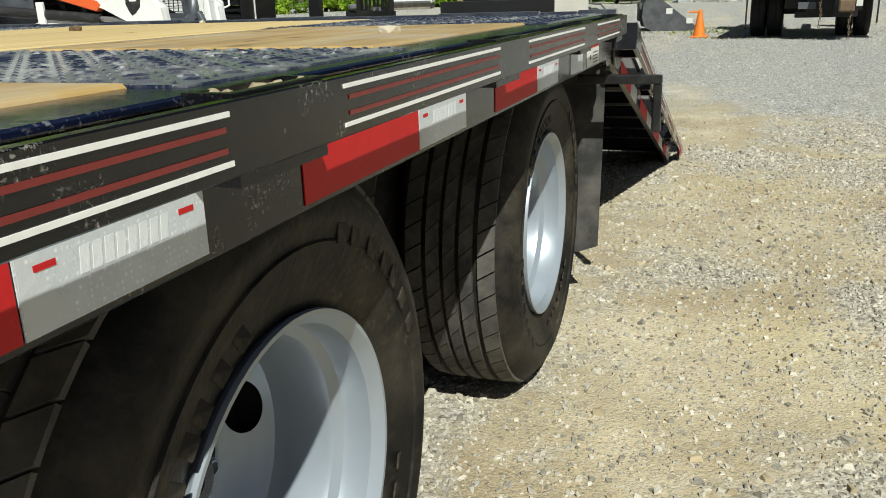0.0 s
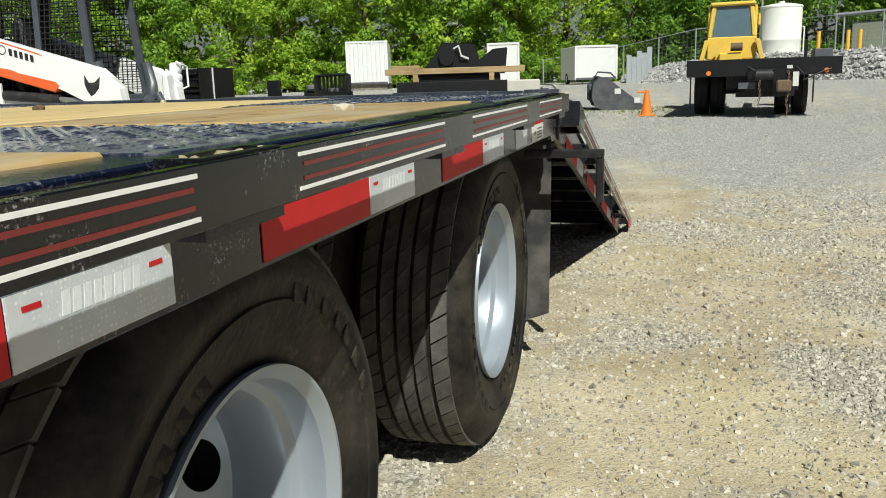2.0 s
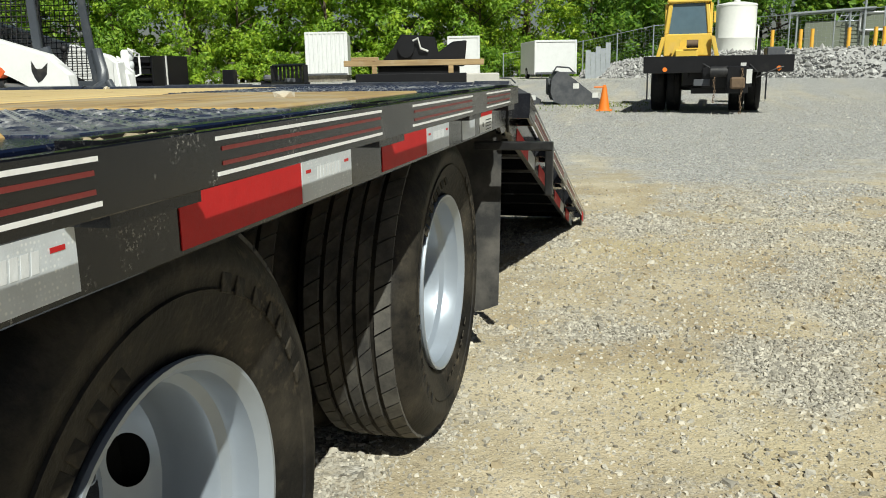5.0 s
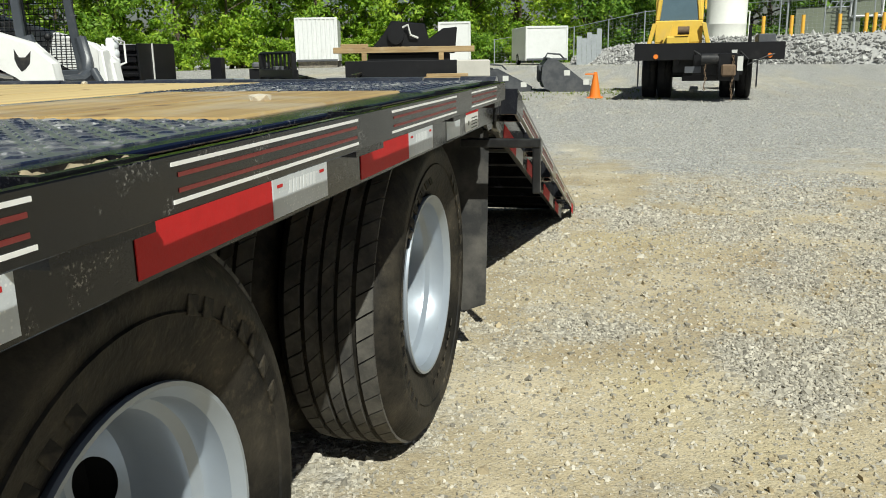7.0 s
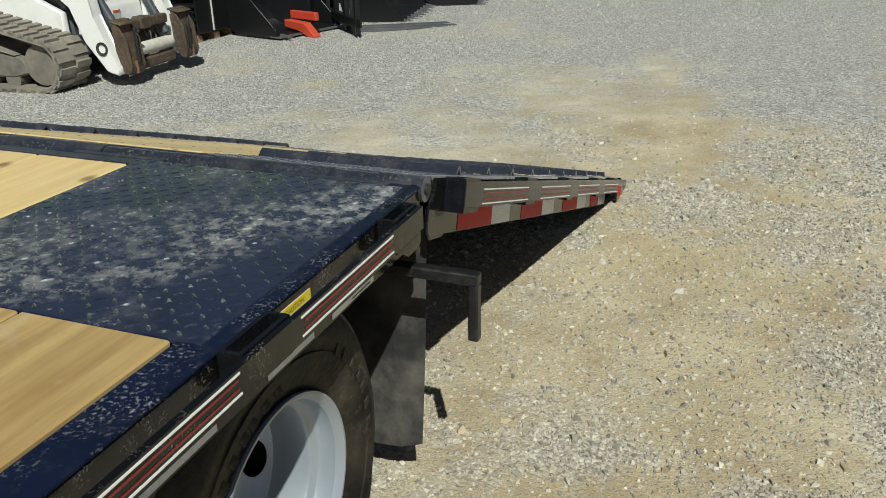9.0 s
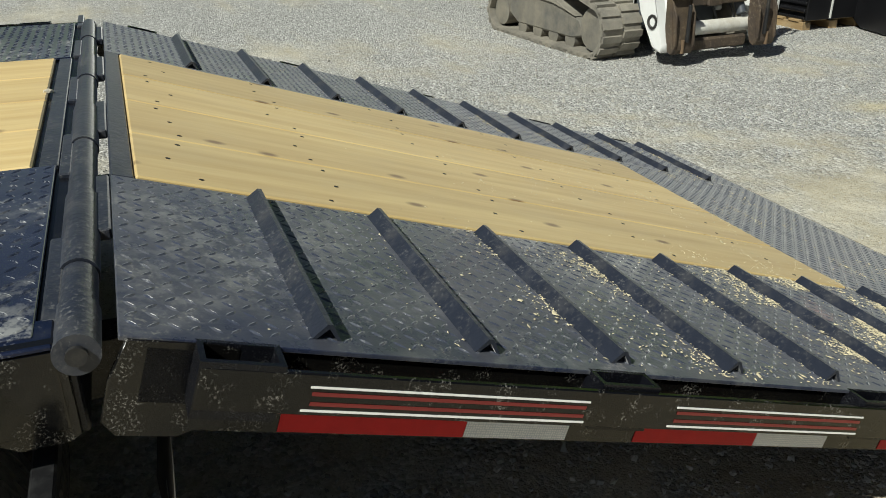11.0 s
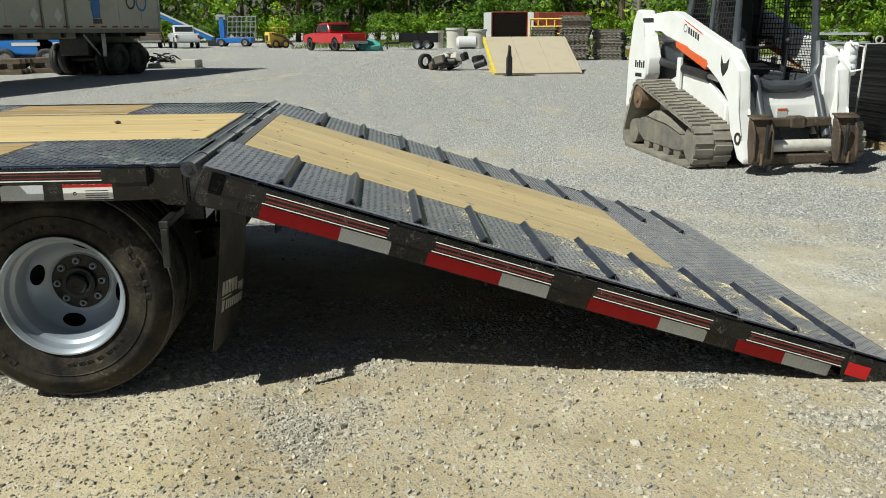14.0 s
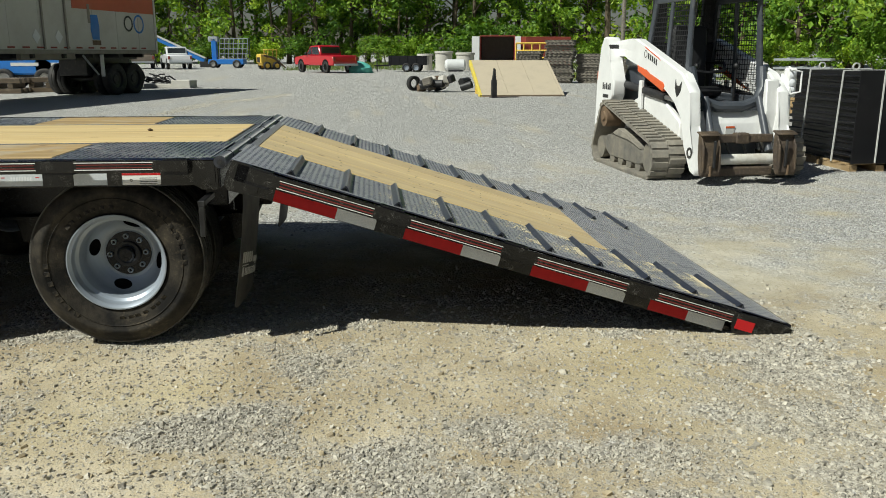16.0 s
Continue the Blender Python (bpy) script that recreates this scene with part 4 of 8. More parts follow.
while x > -WIDE + 0.06:
    ln = 0.11 if k in (0, 1) else 0.31
    x1 = max(x - ln, -WIDE + 0.046)
    knuckle = bmesh.new()
    rod(knuckle, (x, -0.026, 0.857), (x1 + 0.004, -0.026, 0.857), 0.0275 if k % 2 == 0 else 0.0245, 20)
    part("hinge_knuckle", knuckle, HINGE, trailer, "", HOME)
    x, k = x1, k + 1
part("hinge_pin", R((-0.040, -0.026, 0.857), (-WIDE + 0.04, -0.026, 0.857), 0.013, 12), IRON, trailer, "", HOME)
# flat leaves welded to every other knuckle, first from the deck, then from the ramp
for k in range(9):
    x = -0.115 - 0.288 * k
    if k % 2 == 0:
        part("hinge_leaf", B(x - 0.268, x, -0.066, -0.044, 0.853, 0.8725, bev=0.003), HINGE, trailer, "", HOME)
    else:
        part("hinge_leaf", B(x - 0.268, x, -0.006, 0.018, 0.848, 0.868, bev=0.003), HINGE, trailer, "", HOME)

# ---- the ramp, a part of the trailer; its own y runs down the slope ----
SLOPE = math.degrees(math.atan(0.318))
RAMP = HOME @ Matrix.Translation((0, 0.018, 0.870)) @ pose(0, 0, 0, -SLOPE)
CS = math.cos(radians(SLOPE))
LEN = 2.632 / CS
ramp = part("ramp", B(-WIDE + 0.05, -0.05, 0.035, 0.098, -0.09, -0.008, bev=0.003), BLACK, trailer, "black tread-plate and pine loading ramp, lowered to the ground", RAMP)


def along(y):
    return (y - 0.018) / CS


for sx in (lambda x: x, mirrored):
    s = lambda a, b: sorted((sx(a), sx(b)))
    plate(*s(-0.052, -0.662), 0.004, LEN - 0.01, ramp, PLATE_R, PLATE_RT, None, 0.0255, 0.024, 0.0018, 0.001, "dark tread plate, dusty and scattered with sawdust")
    # side rail with a lower edge cut level with the ground
    part("ramp_rail", prism(bmesh.new(), [(0.094, -0.006), (LEN - 0.03, -0.006), (LEN, -0.018), (LEN, -0.040), (along(2.42), -0.112), (along(2.37), -0.112), (along(2.36), -0.067), (0.094, -0.067)], *s(-0.012, -0.002), "yzx", 0.002), RAIL, ramp, "black rail with pinstripes and red and white tape")
    low = lambda z, o: (sx(-0.060 + o), z)
    part("ramp_channel", prism(bmesh.new(), [(0.03, -0.001), (LEN - 0.02, -0.001), (LEN - 0.01, -0.035), (along(2.42), -0.105), (along(2.36), -0.118), (along(2.28), -0.132), (0.1, -0.132), (0.03, -0.125)], *s(-0.078, -0.060), "yzx", 0.002), RAIL, ramp, "black side frame with red and white tape")
    part("ramp_end_block", prism(bmesh.new(), [(0.012, -0.002), (0.118, -0.001), (0.15, -0.004), (0.15, -0.117), (0.115, -0.120), (0.095, -0.137), (0.02, -0.139), (0.0, -0.12), (0.0, -0.06)], *s(-0.0595, -0.050), "yzx", 0.002), RAIL, ramp)
    part("stake_pocket", square_tube(bmesh.new(), *s(-0.0590, -0.0028), 0.0925, 0.198, -0.078, 0.001, 0.008), BLACK, ramp)
    for c in (0.742, 1.335, 1.962, 2.43):
        part("stake_pocket", square_tube(bmesh.new(), *s(-0.0590, -0.0122), c - 0.055, c + 0.055, -0.078 if c < 2.2 else -0.04, 0.001, 0.008), BLACK, ramp)
    face = lambda a, b: sorted((sx(a), sx(b)))
    for a, m_, b, a2, b2, dz in ((0.227, 0.506, 0.688, 0.233, 0.665, 0.0), (0.822, 1.094, 1.277, 0.834, 1.274, -0.001), (1.433, 1.711, 1.901, 1.443, 1.900, -0.002), (2.027, 2.223, 2.418, 2.057, 2.449, -0.003)):
        a, m_, b = (p + 0.0167 * (p - 0.45) for p in (a, m_, b))
        for p0, p1, mat_, lab in ((a, m_, TAPE_RED, "red reflective tape"), (m_ + 0.001, b, TAPE_WHITE, "white reflective tape")):
            part("reflective_tape", prism(bmesh.new(), [low(-0.0795, 0.0002), low(-0.130, 0.0002), low(-0.130, 0.0014), low(-0.0795, 0.0014)], p0, p1, "xzy"), mat_, ramp, lab)
        for z in (-0.0245, -0.0590):
            part("pinstripe", B(*face(-0.0018, -0.0006), a2 - (0.006 if z < -0.05 else 0), b2, z + dz - 0.0015, z + dz + 0.0015), STRIPE, ramp, "white pinstripe")
        for z in (-0.0345, -0.0490):
            part("pinstripe", B(*face(-0.0018, -0.0008), a2 + 0.004, b2 - 0.004, z + dz - 0.0026, z + dz + 0.0026), STRIPE_RED, ramp, "maroon pinstripe")
    part("reflective_tape", B(*face(-0.0018, -0.0006), along(2.375), along(2.465), -0.088, -0.038), TAPE_RED, ramp, "red reflective tape")
    # inverted angle-iron cleats
    x0, x1 = s(-0.082, -0.645)
    cl = prism(bmesh.new(), [(-0.021, 0.0015), (-0.004, 0.024), (0.004, 0.024), (0.021, 0.0015), (0.015, 0.0015), (0.0, 0.018), (-0.015, 0.0015)], x0, x1, "yzx")
    shared = None
    for k in range(10):
        m = Matrix.Translation((0, 0.268 + 0.2495 * k, 0))
        if shared is None:
            shared = part("cleat", cl, HINGE, ramp, "", m).data
        else:
            part("cleat", shared, None, ramp, "", m)
part("ramp_head_bar", B(-WIDE + 0.664, -0.664, 0.004, 0.044, -0.012, 0.001, bev=0.002), HINGE, ramp, "dusty dark flat bar")
x = -0.668
for k in range(4):
    board(x - 0.305, x, 0.047, 1.985, PINE_R, ramp, Matrix.Identity(4), 0.004)
    x -= 0.306
screw = None
for k in range(4):
    for c in (0.14, 0.46, 0.90, 1.34, 1.80):
        for e_ in (0.04, 0.15, 0.265):
            m = Matrix.Translation((-0.668 - 0.306 * k - e_, c + 0.03 * math.sin(7.3 * k + 31 * c + 90 * e_), 0.0038))
            if screw is None:
                screw = part("screw", R((0, 0, 0), (0, 0, 0.0008), 0.0055, 8), IRON, ramp, "dark screw head", m).data
            else:
                part("screw", screw, None, ramp, "dark screw head", m)
plate(-WIDE + 0.664, -0.664, 1.988, LEN - 0.01, ramp, PLATE_R, PLATE_RT, None, 0.0255, 0.024, 0.0018, 0.001, "dark tread plate")
part("ramp_toe", B(-WIDE + 0.03, -0.03, LEN - 0.012, LEN + 0.006, -0.038, 0.0, bev=0.004), BLACK, ramp)
for k in range(8):
    y = 0.3 + 0.31 * k
    part("ramp_rib", B(-WIDE + 0.08, -0.08, y, y + 0.05, -0.085 if k < 7 else -0.05, -0.04), BLACK, ramp)
for x in (-0.7, -1.28, -1.86):
    part("ramp_beam", prism(bmesh.new(), [(0.1, -0.04), (2.5, -0.04), (2.5, -0.06), (2.2, -0.10), (0.1, -0.115)], x - 0.03, x + 0.03, "yzx"), BLACK, ramp)


def sawdust():
    """Yellow wood chips thinly strewn over the ramp's lower half."""
    rng = np.random.default_rng(31)
    n_ = 34000
    x = np.where(rng.random(n_) < 0.7, -0.06 - rng.random(n_) * 0.6, -0.06 - rng.random(n_) * 2.4)
    y = 0.3 + (LEN - 0.4) * rng.random(n_) ** 0.55
    y = np.where(rng.random(n_) < 0.6, 0.268 + 0.2495 * np.round((y - 0.268) / 0.2495) - 0.022 - rng.exponential(0.022, n_), y).clip(0.12, LEN - 0.03)
    # blown into smears, thick on the near strip's lower half
    lie = np.array([noise.noise(Vector((p * 5, q_ * 3, 7.0))) + 0.5 * noise.noise(Vector((p * 14, q_ * 14, 3.0))) for p, q_ in zip(x, y)])
    low = np.clip((y - 0.55) / 1.1, 0, 1) * np.clip((LEN + 0.1 - y) / 0.5, 0, 1)
    keep = rng.random(n_) < np.clip(0.05 + (lie + 0.06) * 2.6 * low, 0.03, 1)
    x, y = x[keep], y[keep]
    n_ = len(x)
    c = np.stack([x, y, np.full(n_, 0.004)], 1)
    a = rng.uniform(0, 6.28, n_)
    s = rng.lognormal(math.log(0.0026), 0.5, n_).clip(0.0010, 0.009)
    d = np.stack([np.cos(a), np.sin(a), rng.normal(0, 0.15, n_)], 1) * s[:, None]
    e_ = np.stack([-np.sin(a), np.cos(a), rng.normal(0, 0.15, n_)], 1) * (s * rng.uniform(0.3, 0.8, n_))[:, None]
    top = np.array([0, 0, 0.0012])
    v = np.stack([c - d, c + e_, c + d, c - e_, c + top], 1)
    f = (np.array([(0, 3, 4), (3, 2, 4), (2, 1, 4), (1, 0, 4)])[None] + (np.arange(n_) * 5)[:, None, None]).reshape(-1, 3)
    ob = tagged(new("sawdust", mesh_of("sawdust", v.reshape(-1, 3), f, surface("pine_sawdust", (0.64, 0.56, 0.37), 0.85, var=0.15, island=0.25))), "pale yellow sawdust strewn over the ramp", "sawdust", kind="stuff")
    ob.matrix_basis = Matrix.Translation(TR) @ RAMP


sawdust()


# loose chips left on the deck
CHIPS = ((-1.36, -0.11, 0.010, 1, "pale stone chip lying on the deck boards"), (-0.27, -1.12, 0.016, 1, "pale stone chip lying on the deck boards"), (-1.37, -0.655, 0.015, 0, "dark bark chip lying on the deck boards"))
CHIP_PALE = surface("pale_stone_chip", (0.55, 0.5, 0.4), 0.9, var=0.2, scale=30, bump=0.4)
CHIP_DARK = surface("dark_bark_chip", (0.13, 0.09, 0.055), 0.9, var=0.3, scale=30, bump=0.4)
crng = random.Random(5)
for x, y, s, mt, lab in CHIPS:
    chip = tagged(new("chip"), lab, "chip", "chips on the deck")
    chip.matrix_basis = pose(x, y, DECK + 0.0165, 0, 0, crng.uniform(0, 180))
    bm = bmesh.new()
    bmesh.ops.create_icosphere(bm, subdivisions=1, radius=s)
    for v in bm.verts:
        v.co = Vector((v.co.x * 1.4, v.co.y, max(0.0, v.co.z * 0.7 + s * 0.3))) * crng.uniform(0.75, 1.2)
    part("chip_body", bm, CHIP_PALE if mt else CHIP_DARK, chip, smooth=0)

# ---- more materials ----
WHITE = surface("white_machine_paint", (0.78, 0.78, 0.76), 0.36, var=0.06, dusty=0.16, dust_scale=5, dust=(0.45, 0.4, 0.32), bump=0.03)
BRACKET = surface("red_bracket_paint", (0.5, 0.062, 0.03), 0.45, var=0.15, dusty=0.12)
ORANGE = surface("orange_paint", (0.72, 0.12, 0.03), 0.4, var=0.08, dusty=0.12)
CABGREY = surface("cab_grey_paint", (0.06, 0.068, 0.08), 0.38, var=0.15, dusty=0.16, dust_scale=6)
STAINED = surface("mud_stained_white", (0.66, 0.65, 0.6), 0.5, var=0.12, scale=8, dusty=0.5, dust_scale=6, dust=(0.3, 0.23, 0.14), bump=0.1)
OXIDE = surface("oxidised_coupler", (0.055, 0.04, 0.03), 0.7, var=0.5, scale=7, dusty=0.42, dust=(0.165, 0.115, 0.062), dust_scale=6, bump=0.4, speck=0.5, speck_scale=40, speck_color=(0.32, 0.26, 0.19))
RUST = surface("rusty_steel", (0.13, 0.085, 0.05), 0.75, var=0.45, scale=9, dusty=0.3, dust=(0.26, 0.18, 0.1), bump=0.4)
MUD = surface("muddy_track_rubber", (0.17, 0.158, 0.135), 0.85, var=0.4, scale=10, dusty=0.6, dust=(0.36, 0.325, 0.255), bump=0.5)
DUSTY = surface("dust_caked_steel", (0.10, 0.098, 0.09), 0.75, var=0.3, scale=7, dusty=0.6, dust=(0.3, 0.265, 0.2), dust_scale=5, bump=0.3)
SEAT = surface("black_vinyl", (0.012, 0.012, 0.013), 0.55, var=0.2)
HOSE = surface("black_hose", (0.015, 0.015, 0.016), 0.45, var=0.2)
LAMP = surface("lamp_lens", (0.62, 0.64, 0.66), 0.15, var=0.1, coat=0.5)
STRAP = surface("pale_strap", (0.6, 0.6, 0.57), 0.55, var=0.1)
BLACKSTEEL = surface("implement_black", (0.009, 0.009, 0.0105), 0.36, var=0.3, dusty=0.07, dust_scale=4, dust=(0.2, 0.18, 0.15), bump=0.05, spec=0.4)
DUSTGREY = surface("dusty_grey_paint", (0.05, 0.054, 0.062), 0.6, var=0.25, dusty=0.35, dust_scale=3, dust=(0.17, 0.17, 0.165))
GREYSTEEL = surface("implement_grey", (0.085, 0.09, 0.1), 0.5, var=0.2, dusty=0.2, dust_scale=4)
GALV = surface("galvanised_steel", (0.42, 0.45, 0.47), 0.45, metal=0.6, var=0.15)
TIMBER = wood("pallet_timber", (0.46, 0.33, 0.17), (0.3, 0.2, 0.095), "x", 0.3)
CRIBWOOD = wood("brown_timber", (0.11, 0.08, 0.048), (0.05, 0.036, 0.023), "x", 0.2)
OLDWOOD = wood("grey_timber", (0.215, 0.2, 0.175), (0.105, 0.097, 0.085), "y", 0.4)
PLY = surface("weathered_plywood", (0.48, 0.41, 0.3), 0.8, var=0.15, scale=1.5, dusty=0.3, dust=(0.36, 0.3, 0.2), dust_scale=1.5)
CATYEL = surface("machine_yellow", (0.74, 0.50, 0.08), 0.42, var=0.1, dusty=0.25, dust_scale=3)
SAFEYEL = surface("bright_yellow_paint", (0.74, 0.58, 0.06), 0.5, var=0.2, dusty=0.45, dust_scale=3)
CONE = surface("cone_orange", (0.8, 0.2, 0.02), 0.5, var=0.08, dusty=0.15)
TANKW = surface("white_polyethylene", (0.74, 0.74, 0.69), 0.45, var=0.05, dusty=0.1, dust_scale=1)
BOXW = surface("white_panel_paint", (0.66, 0.67, 0.66), 0.45, var=0.06, dusty=0.15, dust_scale=1.2)
DIRTYRAIL = surface("grimy_rail", (0.26, 0.24, 0.2), 0.7, var=0.25, scale=3, dusty=0.35, dust=(0.2, 0.15, 0.1), dust_scale=2)
SEMI = surface("dirty_trailer_white", (0.50, 0.485, 0.44), 0.5, var=0.1, scale=1.2, dusty=0.3, dust=(0.34, 0.28, 0.2), dust_scale=0.9)
SEMIRED = surface("faded_orange_red", (0.46, 0.1, 0.05), 0.5, var=0.12, scale=1.5, dusty=0.15, dust_scale=1)
BLUE = surface("machine_blue", (0.02, 0.16, 0.5), 0.4, var=0.1, dusty=0.15, dust_scale=2)
REDCAR = surface("red_car_paint", (0.45, 0.012, 0.02), 0.22, var=0.05, coat=0.6)
TANCAR = surface("brown_car_paint", (0.16, 0.13, 0.10), 0.35, var=0.08, dusty=0.25, dust_scale=2, coat=0.4)
WHITECAR = surface("white_car_paint", (0.75, 0.76, 0.77), 0.25, var=0.04, coat=0.5)
DKGLASS = surface("dark_window", (0.03, 0.04, 0.05), 0.06, var=0.1, bump=0.0, coat=0.5)
BLUEGLASS = surface("tinted_window", (0.10, 0.16, 0.2), 0.05, var=0.1, bump=0.0, coat=0.5)
RUSTRED = surface("container_red", (0.25, 0.045, 0.03), 0.6, var=0.2, scale=1.5, dusty=0.15, dust_scale=1)
CONCRETE = surface("weathered_concrete", (0.5, 0.48, 0.43), 0.85, var=0.15, scale=2, dusty=0.2, bump=0.4)
OLIVE = surface("olive_panel", (0.17, 0.19, 0.14), 0.5, var=0.1, scale=2)
TEAL = surface("teal_tarp", (0.1, 0.42, 0.36), 0.6, var=0.15, scale=2)
RIPRAP = surface("riprap_stone", (0.37, 0.365, 0.35), 0.88, var=0.2, scale=6, island=0.42, bump=0.5, grain=40, spec=0.3)
GRASSM = leaf_material("grass_blades", (0.07, 0.13, 0.02), (0.14, 0.2, 0.035), (0.3, 0.3, 0.09))
LUG = surface("old_tyre", (0.015, 0.0145, 0.014), 0.7, var=0.3, dusty=0.22, dust_scale=5, dust=(0.2, 0.17, 0.13), bump=0.3)


# ---- trees ----
def limb_mesh(rng, h, r0, limbs):
    bm = bmesh.new()
    pts = [Vector((0, 0, -0.2))]
    lean = Vector((rng.uniform(-0.05, 0.05), rng.uniform(-0.05, 0.05), 1))
    for k in range(1, 6):
        pts.append(pts[-1] + lean * (h * 0.8 / 5) + Vector((rng.uniform(-0.12, 0.12), rng.uniform(-0.12, 0.12), 0)))
    for k, (a, b) in enumerate(zip(pts, pts[1:])):
        rod(bm, a, b, r0 * (1 - k / 6), 7, r0 * (1 - (k + 1) / 6), False)
    tips = [pts[-1]]
    for k in range(limbs):
        i = rng.integers(1, 5)
        a = pts[i].lerp(pts[min(5, i + 1)], rng.random())
        az = rng.uniform(0, 6.28)
        ln = h * rng.uniform(0.16, 0.32)
        b = a + Vector((math.cos(az) * ln, math.sin(az) * ln, ln * rng.uniform(0.25, 0.8)))
        rod(bm, a, b, r0 * 0.3, 5, r0 * 0.08, False)
        tips.append(b)
    return bm, tips


def crown_mesh(name, rng, tips, h, leaves, size, low, spread_):
    """Many small leaf sprays gathered in uneven clumps round the limbs' tips."""
    cent, rad = [], []
    for t in tips:
        for _ in range(3):
            cent.append((t.x + rng.normal(0, spread_ * 0.45), t.y + rng.normal(0, spread_ * 0.45), min(h, max(low, t.z + rng.normal(0, h * 0.07)))))
            rad.append(rng.uniform(0.35, 0.85) * spread_ * 0.55)
    for _ in range(len(tips)):
        z = rng.uniform(low, h)
        w = spread_ * (1 - 0.55 * ((z - low) / (h - low)) ** 1.5)
        az = rng.uniform(0, 6.28)
        cent.append((math.cos(az) * w, math.sin(az) * w, z))
        rad.append(rng.uniform(0.3, 0.7) * spread_ * 0.5)
    cent, rad = np.array(cent), np.array(rad)
    pick = rng.integers(0, len(cent), leaves)
    d = rng.normal(size=(leaves, 3))
    d /= np.linalg.norm(d, axis=1)[:, None]
    pos = cent[pick] + d * (rad[pick] * rng.uniform(0.55, 1.08, leaves))[:, None] * np.array([1, 1, 0.75])
    out = d + rng.normal(size=(leaves, 3)) * 0.55 + np.array([0, 0, 0.35])
    out /= np.linalg.norm(out, axis=1)[:, None]
    side = np.cross(out, rng.normal(size=(leaves, 3)))
    side /= np.linalg.norm(side, axis=1)[:, None]
    up = np.cross(out, side)
    s = (size * rng.uniform(0.55, 1.3, leaves))[:, None]
    v = np.stack([pos - up * s, pos + side * s * 0.5 - out * s * 0.2, pos + up * s, pos - side * s * 0.5 - out * s * 0.2], 1)
    f = np.arange(leaves * 4).reshape(-1, 4)
    return mesh_of(name, v.reshape(-1, 3), f, None)


def make_tree(seed, h, leaves, size, low, spread_, leaf, name, label, category):
    rng = np.random.default_rng(seed)
    tree = new(name)
    tagged(tree, label, category, "trees along the yard's edge")
    bm, tips = limb_mesh(rng, h, 0.018 * h, 10)
    part("trunk", bm, BARK, tree)
    cm = crown_mesh("crown", rng, tips, h, leaves, size, low, spread_)
    part("crown", cm, leaf, tree)
    return tree


KINDS = [make_tree(11, 13, 2800, 0.22, 1.5, 3.2, LEAF, "tree", "tall broadleaf tree in full green summer leaf", "tree"),
         make_tree(12, 15, 2900, 0.23, 2.0, 3.4, LEAF, "tree", "tall broadleaf tree in full green summer leaf", "tree"),
         make_tree(13, 11, 2700, 0.20, 1.0, 3.0, LEAF_B, "tree", "bright yellow-green broadleaf tree at the wood's edge", "tree"),
         make_tree(14, 12, 2700, 0.20, 0.6, 2.8, LEAF_B, "tree", "bright yellow-green broadleaf tree at the wood's edge", "tree"),
         make_tree(15, 13, 6900, 0.17, 0.4, 3.1, LEAF, "tree", "tall broadleaf tree in full green summer leaf", "tree"),
         make_tree(16, 11, 6700, 0.16, 0.3, 3.0, LEAF_B, "tree", "bright yellow-green broadleaf tree at the wood's edge", "tree")]
SHRUBS = [make_tree(21, 3.6, 2000, 0.155, 0.1, 1.7, LEAF_B, "shrub", "dense bright green shrub at the wood's edge", "shrub"),
          make_tree(22, 4.6, 2200, 0.175, 0.1, 2.0, LEAF, "shrub", "dense dark green shrub at the wood's edge", "shrub")]
EDGE = [(60, 44), (36, 50), (14, 56), (-6, 59), (-21, 56), (-33, 47), (-48, 38), (-66, 33), (-86, 26), (-96, 6), (-102, -18), (-104, -52)]
trng = np.random.default_rng(77)
used = set()
